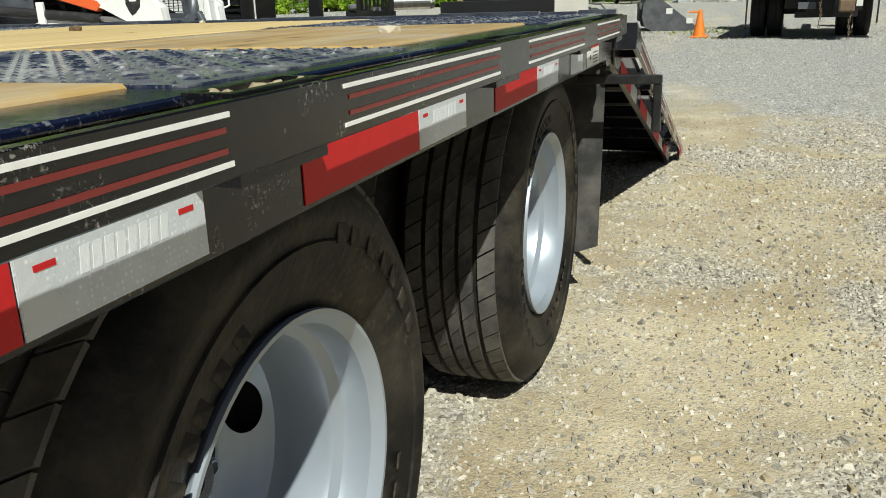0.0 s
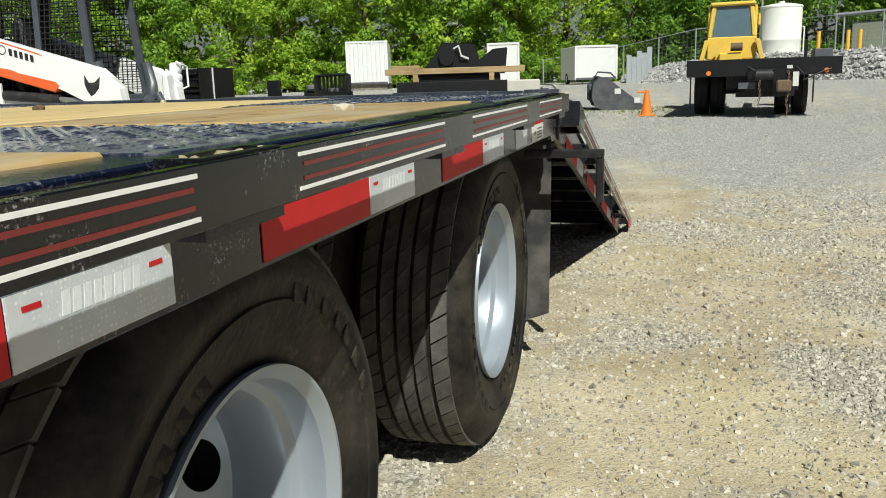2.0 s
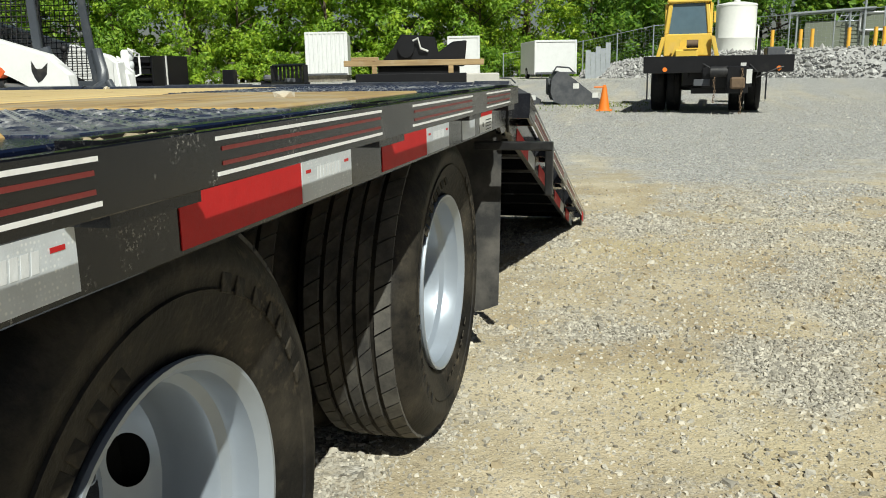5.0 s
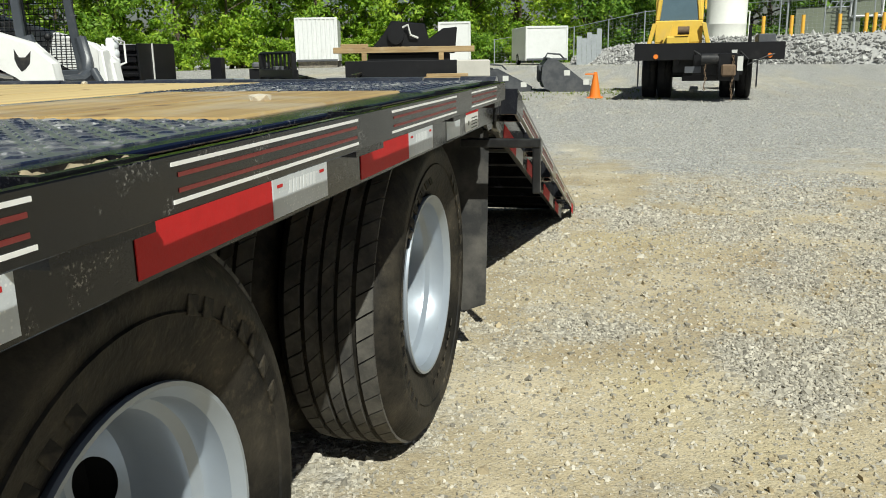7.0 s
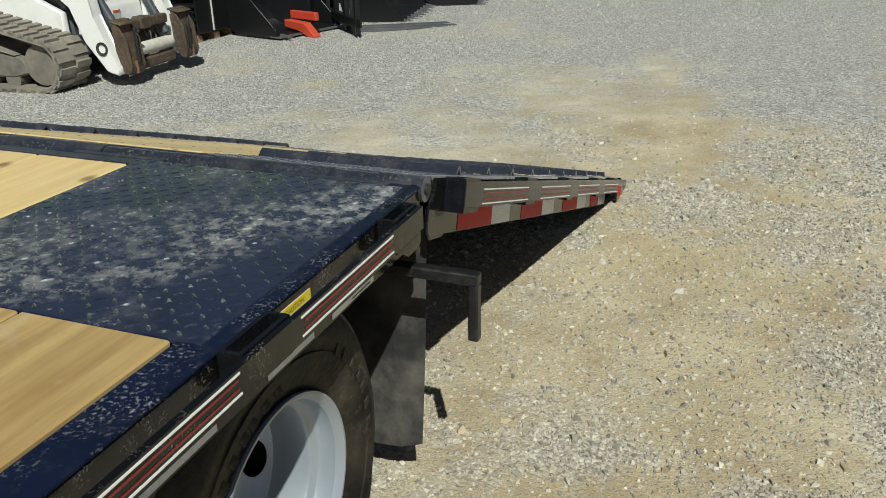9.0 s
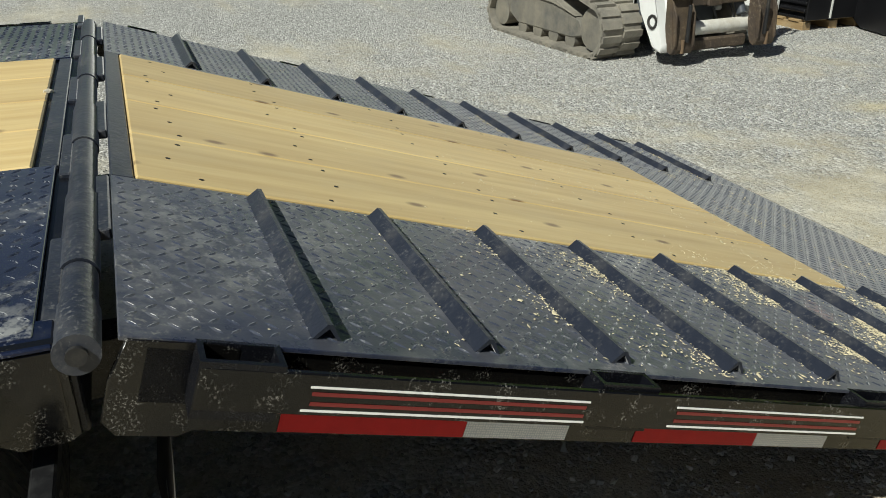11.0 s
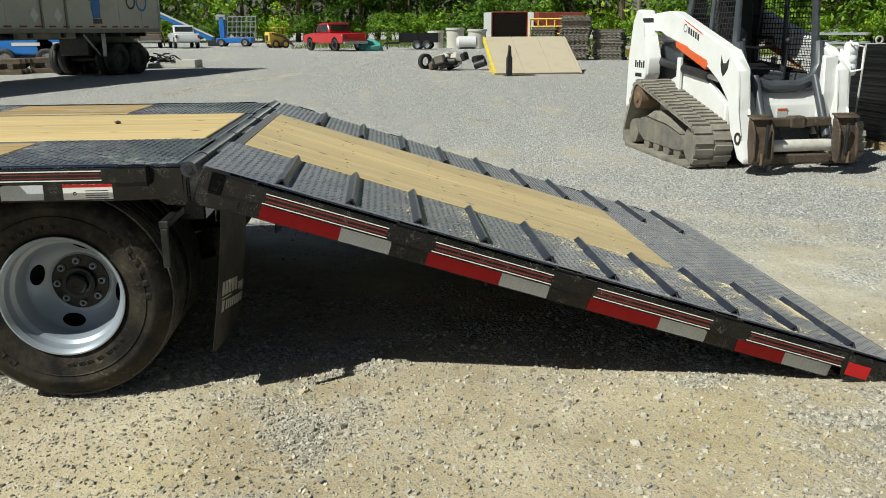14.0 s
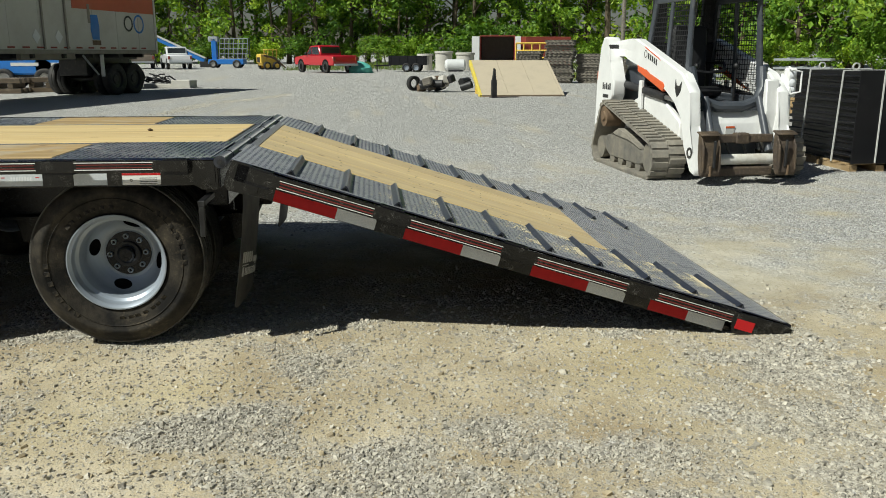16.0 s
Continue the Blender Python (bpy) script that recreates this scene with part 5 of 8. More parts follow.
for (ax, ay), (bx, by) in zip(EDGE, EDGE[1:]):
    ln = math.hypot(bx - ax, by - ay)
    nx, ny_ = (by - ay) / ln, -(bx - ax) / ln
    if nx * (0 - ax) + ny_ * (0 - ay) > 0:
        nx, ny_ = -nx, -ny_
    for row, (gap, back) in enumerate(((3.3, 0.0), (4.2, 4.0), (6.6, 8.5))):
        k = 0.5
        while k * gap < ln:
            u = k * gap / ln
            x = ax + (bx - ax) * u + nx * (back + trng.uniform(-1, 1)) + trng.uniform(-0.8, 0.8)
            y = ay + (by - ay) * u + ny_ * (back + trng.uniform(-1, 1)) + trng.uniform(-0.8, 0.8)
            i = int(trng.integers(0, 4)) if row else int(trng.choice([4, 5, 5] if ax > -40 else [0, 1, 2, 0]))
            if ax > -40:
                # the wood is darker behind the tank and bright yellow-green towards the container
                i = (i % 2 if row else 4) if x > -1 else (2 + i % 2 if row else 5)
            sc = trng.uniform(0.82, 1.2) * (1.0, 1.12, 1.25)[row]
            m = pose(x, y, 0, 0, 0, trng.uniform(0, 360)) @ Matrix.Diagonal((sc, sc, sc, 1))
            if i not in used:
                used.add(i)
                KINDS[i].matrix_basis = m
            else:
                copy_thing(KINDS[i], m)
            k += 1
    k = 0.3
    step = 1.5 if -40 < ax < 20 else 2.3
    while k * step < ln:
        u = k * step / ln
        x = ax + (bx - ax) * u - nx * trng.uniform(1.0, 3.2)
        y = ay + (by - ay) * u - ny_ * trng.uniform(1.0, 3.2)
        i = int(trng.integers(0, 2)) if x > -2 or y < 30 else 0
        sc = trng.uniform(0.6, 1.15) * (1.08 if -40 < x < -2 and y > 30 else 1.0)
        m = pose(x, y, 0, 0, 0, trng.uniform(0, 360)) @ Matrix.Diagonal((sc, sc, sc * trng.uniform(0.8, 1.1), 1))
        if 10 + i not in used:
            used.add(10 + i)
            SHRUBS[i].matrix_basis = m
        else:
            copy_thing(SHRUBS[i], m)
        k += 1


# ---- the tracked loader ----
def strip(bm, outline, lo, hi, thick, axes="xzy"):
    """A closed belt along an outline, thick inwards, wide along the third axis."""
    k = len(outline)
    c = (sum(p[0] for p in outline) / k, sum(p[1] for p in outline) / k)
    inner = []
    for i in range(k):
        a, b = Vector(outline[i - 1]), Vector(outline[(i + 1) % k])
        t = (b - a).normalized()
        nrm = Vector((-t.y, t.x))
        p = Vector(outline[i])
        if nrm.dot(Vector(c) - p) < 0:
            nrm = -nrm
        inner.append(p + nrm * thick)
    mk = lambda p, w: bm.verts.new((p[0], w, p[1]))
    o0, o1, i0, i1 = ([mk(p, w) for p in pts] for pts, w in ((outline, lo), (outline, hi), (inner, lo), (inner, hi)))
    for i in range(k):
        j = (i + 1) % k
        for a, b in ((o0, o1), (o1, i1), (i1, i0), (i0, o0)):
            bm.faces.new((a[i], a[j], b[j], b[i]))
    return bm


def arc(cx, cz, r, a0, a1, n):
    return [(cx + r * math.cos(radians(a0 + (a1 - a0) * k / n)), cz + r * math.sin(radians(a0 + (a1 - a0) * k / n))) for k in range(n + 1)]


def grid_screen(bm, a, b, c, nu, nv, r):
    """Thin bars across a parallelogram with corner a and edges to b and c."""
    a, b, c = Vector(a), Vector(b), Vector(c)
    for k in range(nu + 1):
        p = a.lerp(b, k / nu)
        rod(bm, p, p + (c - a), r, 4, caps=False)
    for k in range(nv + 1):
        p = a.lerp(c, k / nv)
        rod(bm, p, p + (b - a), r, 4, caps=False)
    return bm


def wire_screen(name, a, b, c, nu, nv, r, material, parent, label):
    """A mesh screen: one part, every other wire a piece of it."""
    a, b, c = Vector(a), Vector(b), Vector(c)
    runs = [(a.lerp(b, k / nu), a.lerp(b, k / nu) + (c - a)) for k in range(nu + 1)] + [(a.lerp(c, k / nv), a.lerp(c, k / nv) + (b - a)) for k in range(nv + 1)]
    first = part(name, R(*runs[0], r * 1.6, 6), material, parent, label)
    for p, q_ in runs[1:]:
        part("wire", R(p, q_, r, 4, caps=False), material, first)
    return first


def make_loader():
    L = thing("track_loader", (-5.67, 4.35, 0.0), "white compact tracked loader with orange accents and a meshed cab", "loader", turn=4.2)
    for s in (-1, 1):
        v0, v1 = sorted((s * 0.545, s * 0.945))
        outline = arc(0.70, 0.235, 0.215, -90, 62, 9) + arc(-0.60, 0.60, 0.15, 68, 170, 7) + arc(-0.78, 0.2, 0.18, 175, 270, 6)
        fr = part("track_frame", prism(bmesh.new(), [(-0.66, 0.2), (-0.62, 0.36), (-0.3, 0.40), (0.1, 0.37), (0.5, 0.28), (0.58, 0.16), (0.4, 0.12), (-0.5, 0.12)], v0 + 0.07, v1 - 0.05, "xzy", 0.015), DUSTY, L, "dirty steel track frame")
        part("track_cover", prism(bmesh.new(), [(-0.45, 0.38), (-0.2, 0.47), (0.1, 0.42), (0.45, 0.3), (0.1, 0.37), (-0.3, 0.40)], v0 + 0.05, v1 - 0.03, "xzy", 0.01), MUD, L)
        part("track", strip(bmesh.new(), outline, v0, v1, 0.035), MUD, L, "muddy rubber track")
        # lugs: two staggered bars at each step along the belt
        bm = bmesh.new()
        pts = [Vector(p) for p in outline]
        total = sum((pts[i] - pts[i - 1]).length for i in range(len(pts)))
        nlug = 46
        for k in range(nlug):
            want, i = total * k / nlug, 0
            while True:
                d = (pts[(i + 1) % len(pts)] - pts[i]).length
                if want <= d or i >= len(pts) - 1:
                    break
                want -= d
                i += 1
            p = pts[i].lerp(pts[(i + 1) % len(pts)], min(1, want / d))
            t = (pts[(i + 1) % len(pts)] - pts[i]).normalized()
            ang = -math.degrees(math.atan2(t.y, t.x))
            for a, b, sh in ((v0, v0 + 0.19, 0.0), (v0 + 0.21, v1, 0.035)):
                m = Matrix.Translation((p.x + t.x * sh, 0, p.y + t.y * sh)) @ pose(0, 0, 0, 0, ang, 0)
                box(bm, -0.026, 0.026, a, b, -0.018, 0.02, m=m)
        part("track_lug", bm, MUD, L, "muddy rubber lugs")["kind"] = "stuff"
        for x in (-0.42, -0.16, 0.1, 0.36):
            part("roller", R((x, v0 + 0.08, 0.105), (x, v1 - 0.015, 0.105), 0.075, 16), DUSTY, L)
        part("drive_sprocket", lathe(bmesh.new(), [(0.0, 0.02), (0.05, 0.02), (0.06, 0.0), (0.12, 0.0), (0.125, -0.03), (0.125, -0.2)], 20, Matrix.Translation((-0.60, s * 0.93, 0.58)) @ pose(0, 0, 0, 0, 0, 90 * s)), RUST, L)
        part("idler", R((0.70, v0 + 0.06, 0.235), (0.70, v1 - 0.03, 0.235), 0.165, 20), DUSTY, L)
        part("idler", R((-0.77, v0 + 0.06, 0.2), (-0.77, v1 - 0.03, 0.2), 0.13, 18), DUSTY, L)
        # lower body panel beside the track
        part("fender", prism(bmesh.new(), [(-0.85, 0.68), (-0.25, 0.86), (0.15, 0.86), (0.72, 0.60), (0.72, 0.30), (-0.85, 0.30)], *sorted((s * 0.47, s * 0.543)), "xzy", 0.012), WHITE, L, "white body side")
        # rear upright and lift arm
        part("rear_upright", prism(bmesh.new(), [(-1.42, 0.40), (-1.40, 0.95), (-1.30, 1.38), (-1.20, 1.50), (-1.06, 1.49), (-0.97, 1.2), (-0.80, 0.98), (-0.82, 0.80), (-1.0, 0.62), (-1.16, 0.42)], *sorted((s * 0.56, s * 0.74)), "xzy", 0.02), WHITE, L, "white rear upright")
        part("rear_stripe", B(-1.435, -1.38, *sorted((s * 0.5, s * 0.72)), 0.50, 1.08, bev=0.006), ORANGE, L, "orange tail strip")
        part("pivot_pin", R((-1.06, s * 0.55, 1.37), (-1.06, s * 0.73, 1.37), 0.045, 14), IRON, L)
        arm = [(-1.10, 1.455), (-0.92, 1.44), (-0.60, 1.47), (-0.45, 1.46), (0.80, 1.105), (1.02, 0.93), (1.05, 0.58), (1.15, 0.32), (1.25, 0.17), (1.22, 0.11), (1.11, 0.14), (0.93, 0.38), (0.86, 0.66), (0.66, 0.82), (0.42, 0.92), (-0.1, 1.13), (-0.62, 1.20), (-0.80, 1.28), (-1.0, 1.26)]
        part("lift_arm", prism(bmesh.new(), arm, *sorted((s * 0.47, s * 0.595)), "xzy", 0.014), WHITE, L, "white lift arm")
        part("arm_shield", prism(bmesh.new(), [(0.82, 1.11), (0.99, 0.95), (1.02, 0.5), (0.92, 0.42), (0.84, 0.7)], *sorted((s * 0.595, s * 0.64)), "xzy", 0.012) if s > 0 else prism(bmesh.new(), [(0.80, 1.112), (1.0, 0.94), (1.04, 0.45), (0.96, 0.45), (0.86, 0.70)], -0.56, -0.46, "xzy", 0.012), WHITE, L)
        part("pin_eye", lathe(bmesh.new(), [(0.055, -0.005), (0.055, 0.008), (0.038, 0.008), (0.034, -0.005)], 18, Matrix.Translation((1.10, s * 0.598, 0.33)) @ pose(0, 0, 0, 0, 0, 90 * s)), IRON, L)
        part("orange_bar", prism(bmesh.new(), [(-0.40, 1.18), (-0.38, 1.10), (0.34, 0.90), (0.40, 0.96), (0.36, 1.0)], *sorted((s * 0.505, s * 0.598)), "xzy", 0.008), ORANGE, L, "orange arm trim")
        part("lift_cylinder", R((-0.86, s * 0.548, 0.94), (0.35, s * 0.548, 0.84), 0.045, 14), IRON, L, "dark lift cylinder")
        part("cylinder_rod", R((0.33, s * 0.548, 0.842), (0.60, s * 0.548, 0.82), 0.024, 12), STEEL, L)
        part("brace", B(-0.32, -0.24, *sorted((s * 0.56, s * 0.60)), 0.62, 1.0, bev=0.008), WHITE, L)
        if s > 0:
            part("front_shield", prism(bmesh.new(), [(0.90, 0.45), (0.95, 0.44), (1.0, 0.72), (0.97, 1.04), (0.92, 1.05)], *sorted((s * 0.34, s * 0.497)), "xzy", 0.012), WHITE, L, "white arm shield")
        # coupler plate at the arm's foot
        q = sorted((s * 0.34, s * 0.56))
        part("coupler_plate", prism(bmesh.new(), [(1.20, 0.54), (1.24, 0.55), (1.275, 0.40), (1.30, 0.26), (1.325, 0.15), (1.30, 0.11), (1.25, 0.13), (1.225, 0.3)], *q, "xzy", 0.008), OXIDE, L, "rusty steel coupler plate")
        part("coupler_lip", prism(bmesh.new(), [(1.18, 0.552), (1.29, 0.526), (1.292, 0.512), (1.18, 0.536)], q[0] - 0.008, q[1] + 0.008, "xzy", 0.004), OXIDE, L)
        for c in (0.345, 0.535):
            part("coupler_rib", prism(bmesh.new(), [(1.19, 0.50), (1.25, 0.51), (1.315, 0.40), (1.335, 0.18), (1.30, 0.12), (1.24, 0.15), (1.20, 0.3)], *sorted((s * c, s * (c + 0.018))), "xzy", 0.003), OXIDE, L)
        part("coupler_lever", B(1.31, 1.335, *sorted((s * 0.41, s * 0.435)), 0.2, 0.47, bev=0.004), IRON, L)
        part("coupler_pin", R((1.318, s * 0.46, 0.12), (1.318, s * 0.46, 0.22), 0.016, 10), RUST, L)
        part("tilt_cylinder", R((0.86, s * 0.33, 0.86), (1.14, s * 0.33, 0.34), 0.042, 14), CABGREY, L)
        # cab posts
        cab0, cab1 = sorted((s * 0.435, s * 0.475))
        part("cab_post", prism(bmesh.new(), [(0.66, 0.62), (0.73, 0.62), (0.68, 1.2), (0.62, 1.95), (0.54, 1.95), (0.60, 1.2)], cab0, cab1, "xzy", 0.01), CABGREY, L, "dark grey cab post")
        part("cab_post", prism(bmesh.new(), [(-0.52, 0.9), (-0.44, 0.9), (-0.36, 1.5), (-0.26, 1.95), (-0.35, 1.95), (-0.45, 1.5)], cab0, cab1, "xzy", 0.01), CABGREY, L, "dark grey cab post")
        part("cab_sill", B(-0.5, 0.7, cab0, cab1, 0.78, 0.86, bev=0.008), CABGREY, L)
        part("cab_header", B(-0.36, 0.62, cab0, cab1, 1.84, 1.96, bev=0.01), CABGREY, L)
        part("cab_post", B(0.08, 0.14, cab0 + 0.004, cab1 - 0.004, 0.86, 1.84, bev=0.006), CABGREY, L, "dark grey cab post")
        wire_screen("side_screen", (-0.44, s * 0.455, 0.88), (0.62, s * 0.455, 0.88), (-0.36, s * 0.455, 1.84), 20, 19, 0.0042, SEAT, L, "black wire mesh side screen")
    part("body", prism(bmesh.new(), [(-1.16, 0.32), (-1.22, 0.9), (-1.1, 1.14), (-0.5, 1.16), (-0.5, 0.8), (0.7, 0.76), (0.74, 0.22), (-0.9, 0.22)], -0.435, 0.435, "xzy", 0.02), CABGREY, L, "dark machine body")
    part("engine_cover", B(-1.18, -0.52, -0.43, 0.43, 1.14, 1.24, bev=0.03), WHITE, L)
    part("tail_guard", B(-1.3, -1.2, -0.5, 0.5, 0.4, 1.05, bev=0.02), WHITE, L)
    fp = part("front_panel", prism(bmesh.new(), [(0.74, 0.40), (0.88, 0.43), (0.87, 0.60), (0.80, 0.71), (0.74, 0.72)], -0.40, 0.40, "xzy", 0.01), WHITE, L, "white front panel")
    part("panel_label", B(0.8775, 0.8805, -0.06, 0.05, 0.47, 0.57), STRAP, fp)
    part("panel_label", B(0.881, 0.8825, -0.06, 0.05, 0.55, 0.57), ORANGE, fp)
    # curved sill bar below the cab door
    bar = bmesh.new()
    pipe(bar, [(0.70, -0.44, 1.16), (0.76, -0.42, 0.95), (0.80, -0.34, 0.82), (0.82, -0.15, 0.765), (0.82, 0.15, 0.765), (0.80, 0.34, 0.82), (0.76, 0.42, 0.95), (0.70, 0.44, 1.16)], 0.058, 10)
    part("door_sill", bar, CABGREY, L, "dark curved door sill")
    part("cab_roof", prism(bmesh.new(), [(-0.42, 1.96), (-0.38, 2.04), (0.5, 2.06), (0.72, 2.0), (0.70, 1.95), (-0.36, 1.94)], -0.49, 0.49, "xzy", 0.015), CABGREY, L)
    for s in (-1, 1):
        part("roof_lamp", B(0.66, 0.72, *sorted((s * 0.3, s * 0.46)), 1.96, 2.03, bev=0.01), LAMP, L)
    wire_screen("rear_window", (-0.42, -0.4, 1.2), (-0.42, 0.4, 1.2), (-0.33, -0.4, 1.84), 13, 10, 0.004, SEAT, L, "black wire mesh rear screen")
    part("rear_wall", B(-0.5, -0.44, -0.43, 0.43, 0.8, 1.2, bev=0.01), SEAT, L)
    part("rear_wall", B(-0.46, -0.40, -0.42, 0.42, 1.2, 1.42, bev=0.01), SEAT, L)
    for s in (-1, 1):
        part("rear_wall", B(-0.44, -0.38, *sorted((s * 0.24, s * 0.42)), 1.42, 1.94, bev=0.01), SEAT, L)
    part("seat_back", prism(bmesh.new(), [(-0.28, 0.9), (-0.14, 0.9), (-0.2, 1.55), (-0.24, 1.62), (-0.32, 1.58), (-0.34, 1.2)], -0.23, 0.23, "xzy", 0.03), SEAT, L, "black vinyl seat back")
    part("seat_cushion", prism(bmesh.new(), [(-0.3, 0.84), (0.22, 0.84), (0.25, 0.92), (0.1, 0.95), (-0.25, 0.93)], -0.24, 0.24, "xzy", 0.025), SEAT, L, "black vinyl seat")
    for s in (-1, 1):
        lv = bmesh.new()
        rod(lv, (0.42, s * 0.27, 0.78), (0.47, s * 0.25, 1.14), 0.012, 8)
        bmesh.ops.create_uvsphere(lv, u_segments=10, v_segments=7, radius=0.035, matrix=Matrix.Translation((0.47, s * 0.25, 1.17)))
        part("control_lever", lv, SEAT, L)
        part("lap_bar", pipe(bmesh.new(), [(-0.3, s * 0.3, 1.2), (0.1, s * 0.3, 1.2), (0.28, s * 0.22, 1.12), (0.3, 0, 1.1)], 0.016, 6), SEAT, L)
    part("cross_tube", R((1.14, -0.5, 0.26), (1.14, 0.5, 0.26), 0.055, 18), STAINED, L, "white cross tube, mud-stained")
    part("cross_bar", B(1.12, 1.20, -0.36, 0.36, 0.10, 0.19, bev=0.015), OXIDE, L)
    part("hose_block", B(1.07, 1.175, -0.09, 0.07, 0.42, 0.525, bev=0.012), OXIDE, L)
    part("coupler_beam", B(1.08, 1.16, -0.36, 0.36, 0.43, 0.51, bev=0.01), OXIDE, L)
    for k in range(3):
        y = -0.22 + 0.2 * k
        part("hose", pipe(bmesh.new(), [(1.0, y, 0.46), (1.1, y + 0.05, 0.42), (1.12, y + 0.1, 0.3), (1.05, y + 0.12, 0.24)], 0.012, 6), HOSE, L)
    # lamp cluster with a guard on the far arm's knee
    lamp = part("headlamp_housing", B(0.86, 0.95, 0.605, 0.73, 0.86, 1.16, bev=0.02), WHITE, L, "white headlamp housing")
    for z in (0.93, 1.01, 1.09):
        part("lamp_lens", lathe(bmesh.new(), [(0.0, 0.018), (0.03, 0.012), (0.042, 0.0), (0.042, -0.02)], 16, Matrix.Translation((0.955, 0.668, z))), LAMP, lamp)
    part("lamp_guard", pipe(bmesh.new(), [(0.95, 0.61, 0.86), (1.0, 0.62, 0.9), (1.0, 0.74, 0.92), (1.0, 0.74, 1.12), (1.0, 0.62, 1.14), (0.95, 0.61, 1.17)], 0.011, 6), WHITE, lamp)
    # plain shapes for the maker's marks on the near arm
    for k in range(5):
        x = -0.10 + 0.055 * k
        z = 1.275 - 0.0157 * k
        part("arm_mark", prism(bmesh.new(), [(x, z - 0.03), (x + 0.034, z - 0.04), (x + 0.034, z + 0.022), (x, z + 0.032)], -0.5975, -0.5955, "xzy"), IRON, L)
    part("arm_mark", lathe(bmesh.new(), [(0.042, 0.0), (0.042, 0.002), (0.034, 0.002), (0.034, 0.0)], 20, Matrix.Translation((-0.17, -0.5955, 1.295)) @ pose(0, 0, 0, 0, 0, -90)), IRON, L)
    part("arm_pinstripe", prism(bmesh.new(), [(-0.22, 1.385), (0.2, 1.255), (0.26, 1.225), (-0.18, 1.36)], -0.5975, -0.5955, "xzy"), ORANGE, L)
    part("arm_emblem", prism(bmesh.new(), [(0.66, 1.05), (0.70, 0.98), (0.76, 0.98), (0.82, 1.03), (0.80, 0.93), (0.75, 0.88), (0.71, 0.86), (0.68, 0.9), (0.655, 0.96)], -0.5975, -0.5955, "xzy"), IRON, L, "dark emblem shape")
    for k in range(5):
        part("upright_mark", B(-1.17 + 0.06 * k, -1.13 + 0.06 * k, -0.7425, -0.7405, 0.87, 0.93 if k % 2 else 0.95), IRON, L)
    part("upright_mark", B(-1.15, -0.96, -0.7425, -0.7405, 0.77, 0.81), IRON, L)
    for c in L.children_recursive:
        if c.name.split(".")[0] in ("cab_post", "cab_header", "cab_roof", "side_screen", "wire", "roof_lamp"):
            for v in c.data.vertices:
                v.co.y *= 1 - 0.10 * max(0.0, v.co.z - 0.86)
    L.matrix_basis = L.matrix_basis @ Matrix.Diagonal((1, 0.92, 1.02, 1))
    return L


make_loader()


# ---- attachments beside the loader ----
def bucket(at, turn, w, h, d, material, label, teeth=7):
    """An open loader bucket: curved shell, two cheeks, cutting edge with teeth; opens towards its own +x."""
    b = thing("loader_bucket", at, label, "bucket", "loader attachments", turn)
    prof = [(d, 0.0), (0.25 * d, 0.0), (0.08 * d, 0.12 * h), (0.0, 0.4 * h), (0.02 * d, 0.8 * h), (0.12 * d, h)]
    inn = [(0.12 * d + 0.03, h - 0.01), (0.02 * d + 0.025, 0.8 * h), (0.025, 0.42 * h), (0.1 * d + 0.02, 0.15 * h), (0.26 * d, 0.03), (d, 0.025)]
    part("shell", prism(bmesh.new(), prof + inn, -w / 2, w / 2, "xzy", 0.004), material, b)
    for s in (-1, 1):
        part("cheek", prism(bmesh.new(), [(d * 0.98, 0.0), (0.25 * d, 0.0), (0.06 * d, 0.12 * h), (0.0, 0.4 * h), (0.02 * d, 0.8 * h), (0.12 * d, h), (0.26 * d, h), (d * 0.98, 0.09)], *sorted((s * w / 2, s * (w / 2 + 0.018))), "xzy", 0.003), material, b)
    part("lip", B(0.1 * d, 0.1 * d + 0.07, -w / 2, w / 2, h - 0.005, h + 0.03, bev=0.006), material, b)
    part("cutting_edge", B(d - 0.12, d + 0.05, -w / 2 - 0.02, w / 2 + 0.02, -0.012 + 0.014, 0.02, bev=0.003), GREYSTEEL, b)
    for k in range(teeth):
        y = -w / 2 + 0.05 + (w - 0.1) * k / (teeth - 1)
        part("tooth", prism(bmesh.new(), [(d, 0.004), (d + 0.16, 0.010), (d, 0.045)], y - 0.022, y + 0.022, "xzy"), GREYSTEEL, b)
    for z in (0.3 * h, 0.62 * h):
        part("back_rib", B(-0.035, 0.03, -w * 0.42, w * 0.42, z, z + 0.05, bev=0.005), material, b)
    return b


bucket((-5.15, 7.15, 0.03), -14, 1.0, 0.62, 0.85, BLACKSTEEL, "black steel loader bucket standing on the gravel", 2)
bucket((-4.6, 8.75, 0.0), 12, 1.7, 0.66, 0.8, BLACKSTEEL, "black toothed loader bucket standing on the gravel", 8)
bucket((-4.3, 10.6, 0.0), 15, 1.8, 0.66, 0.8, BLACKSTEEL, "black toothed loader bucket standing on the gravel", 9)
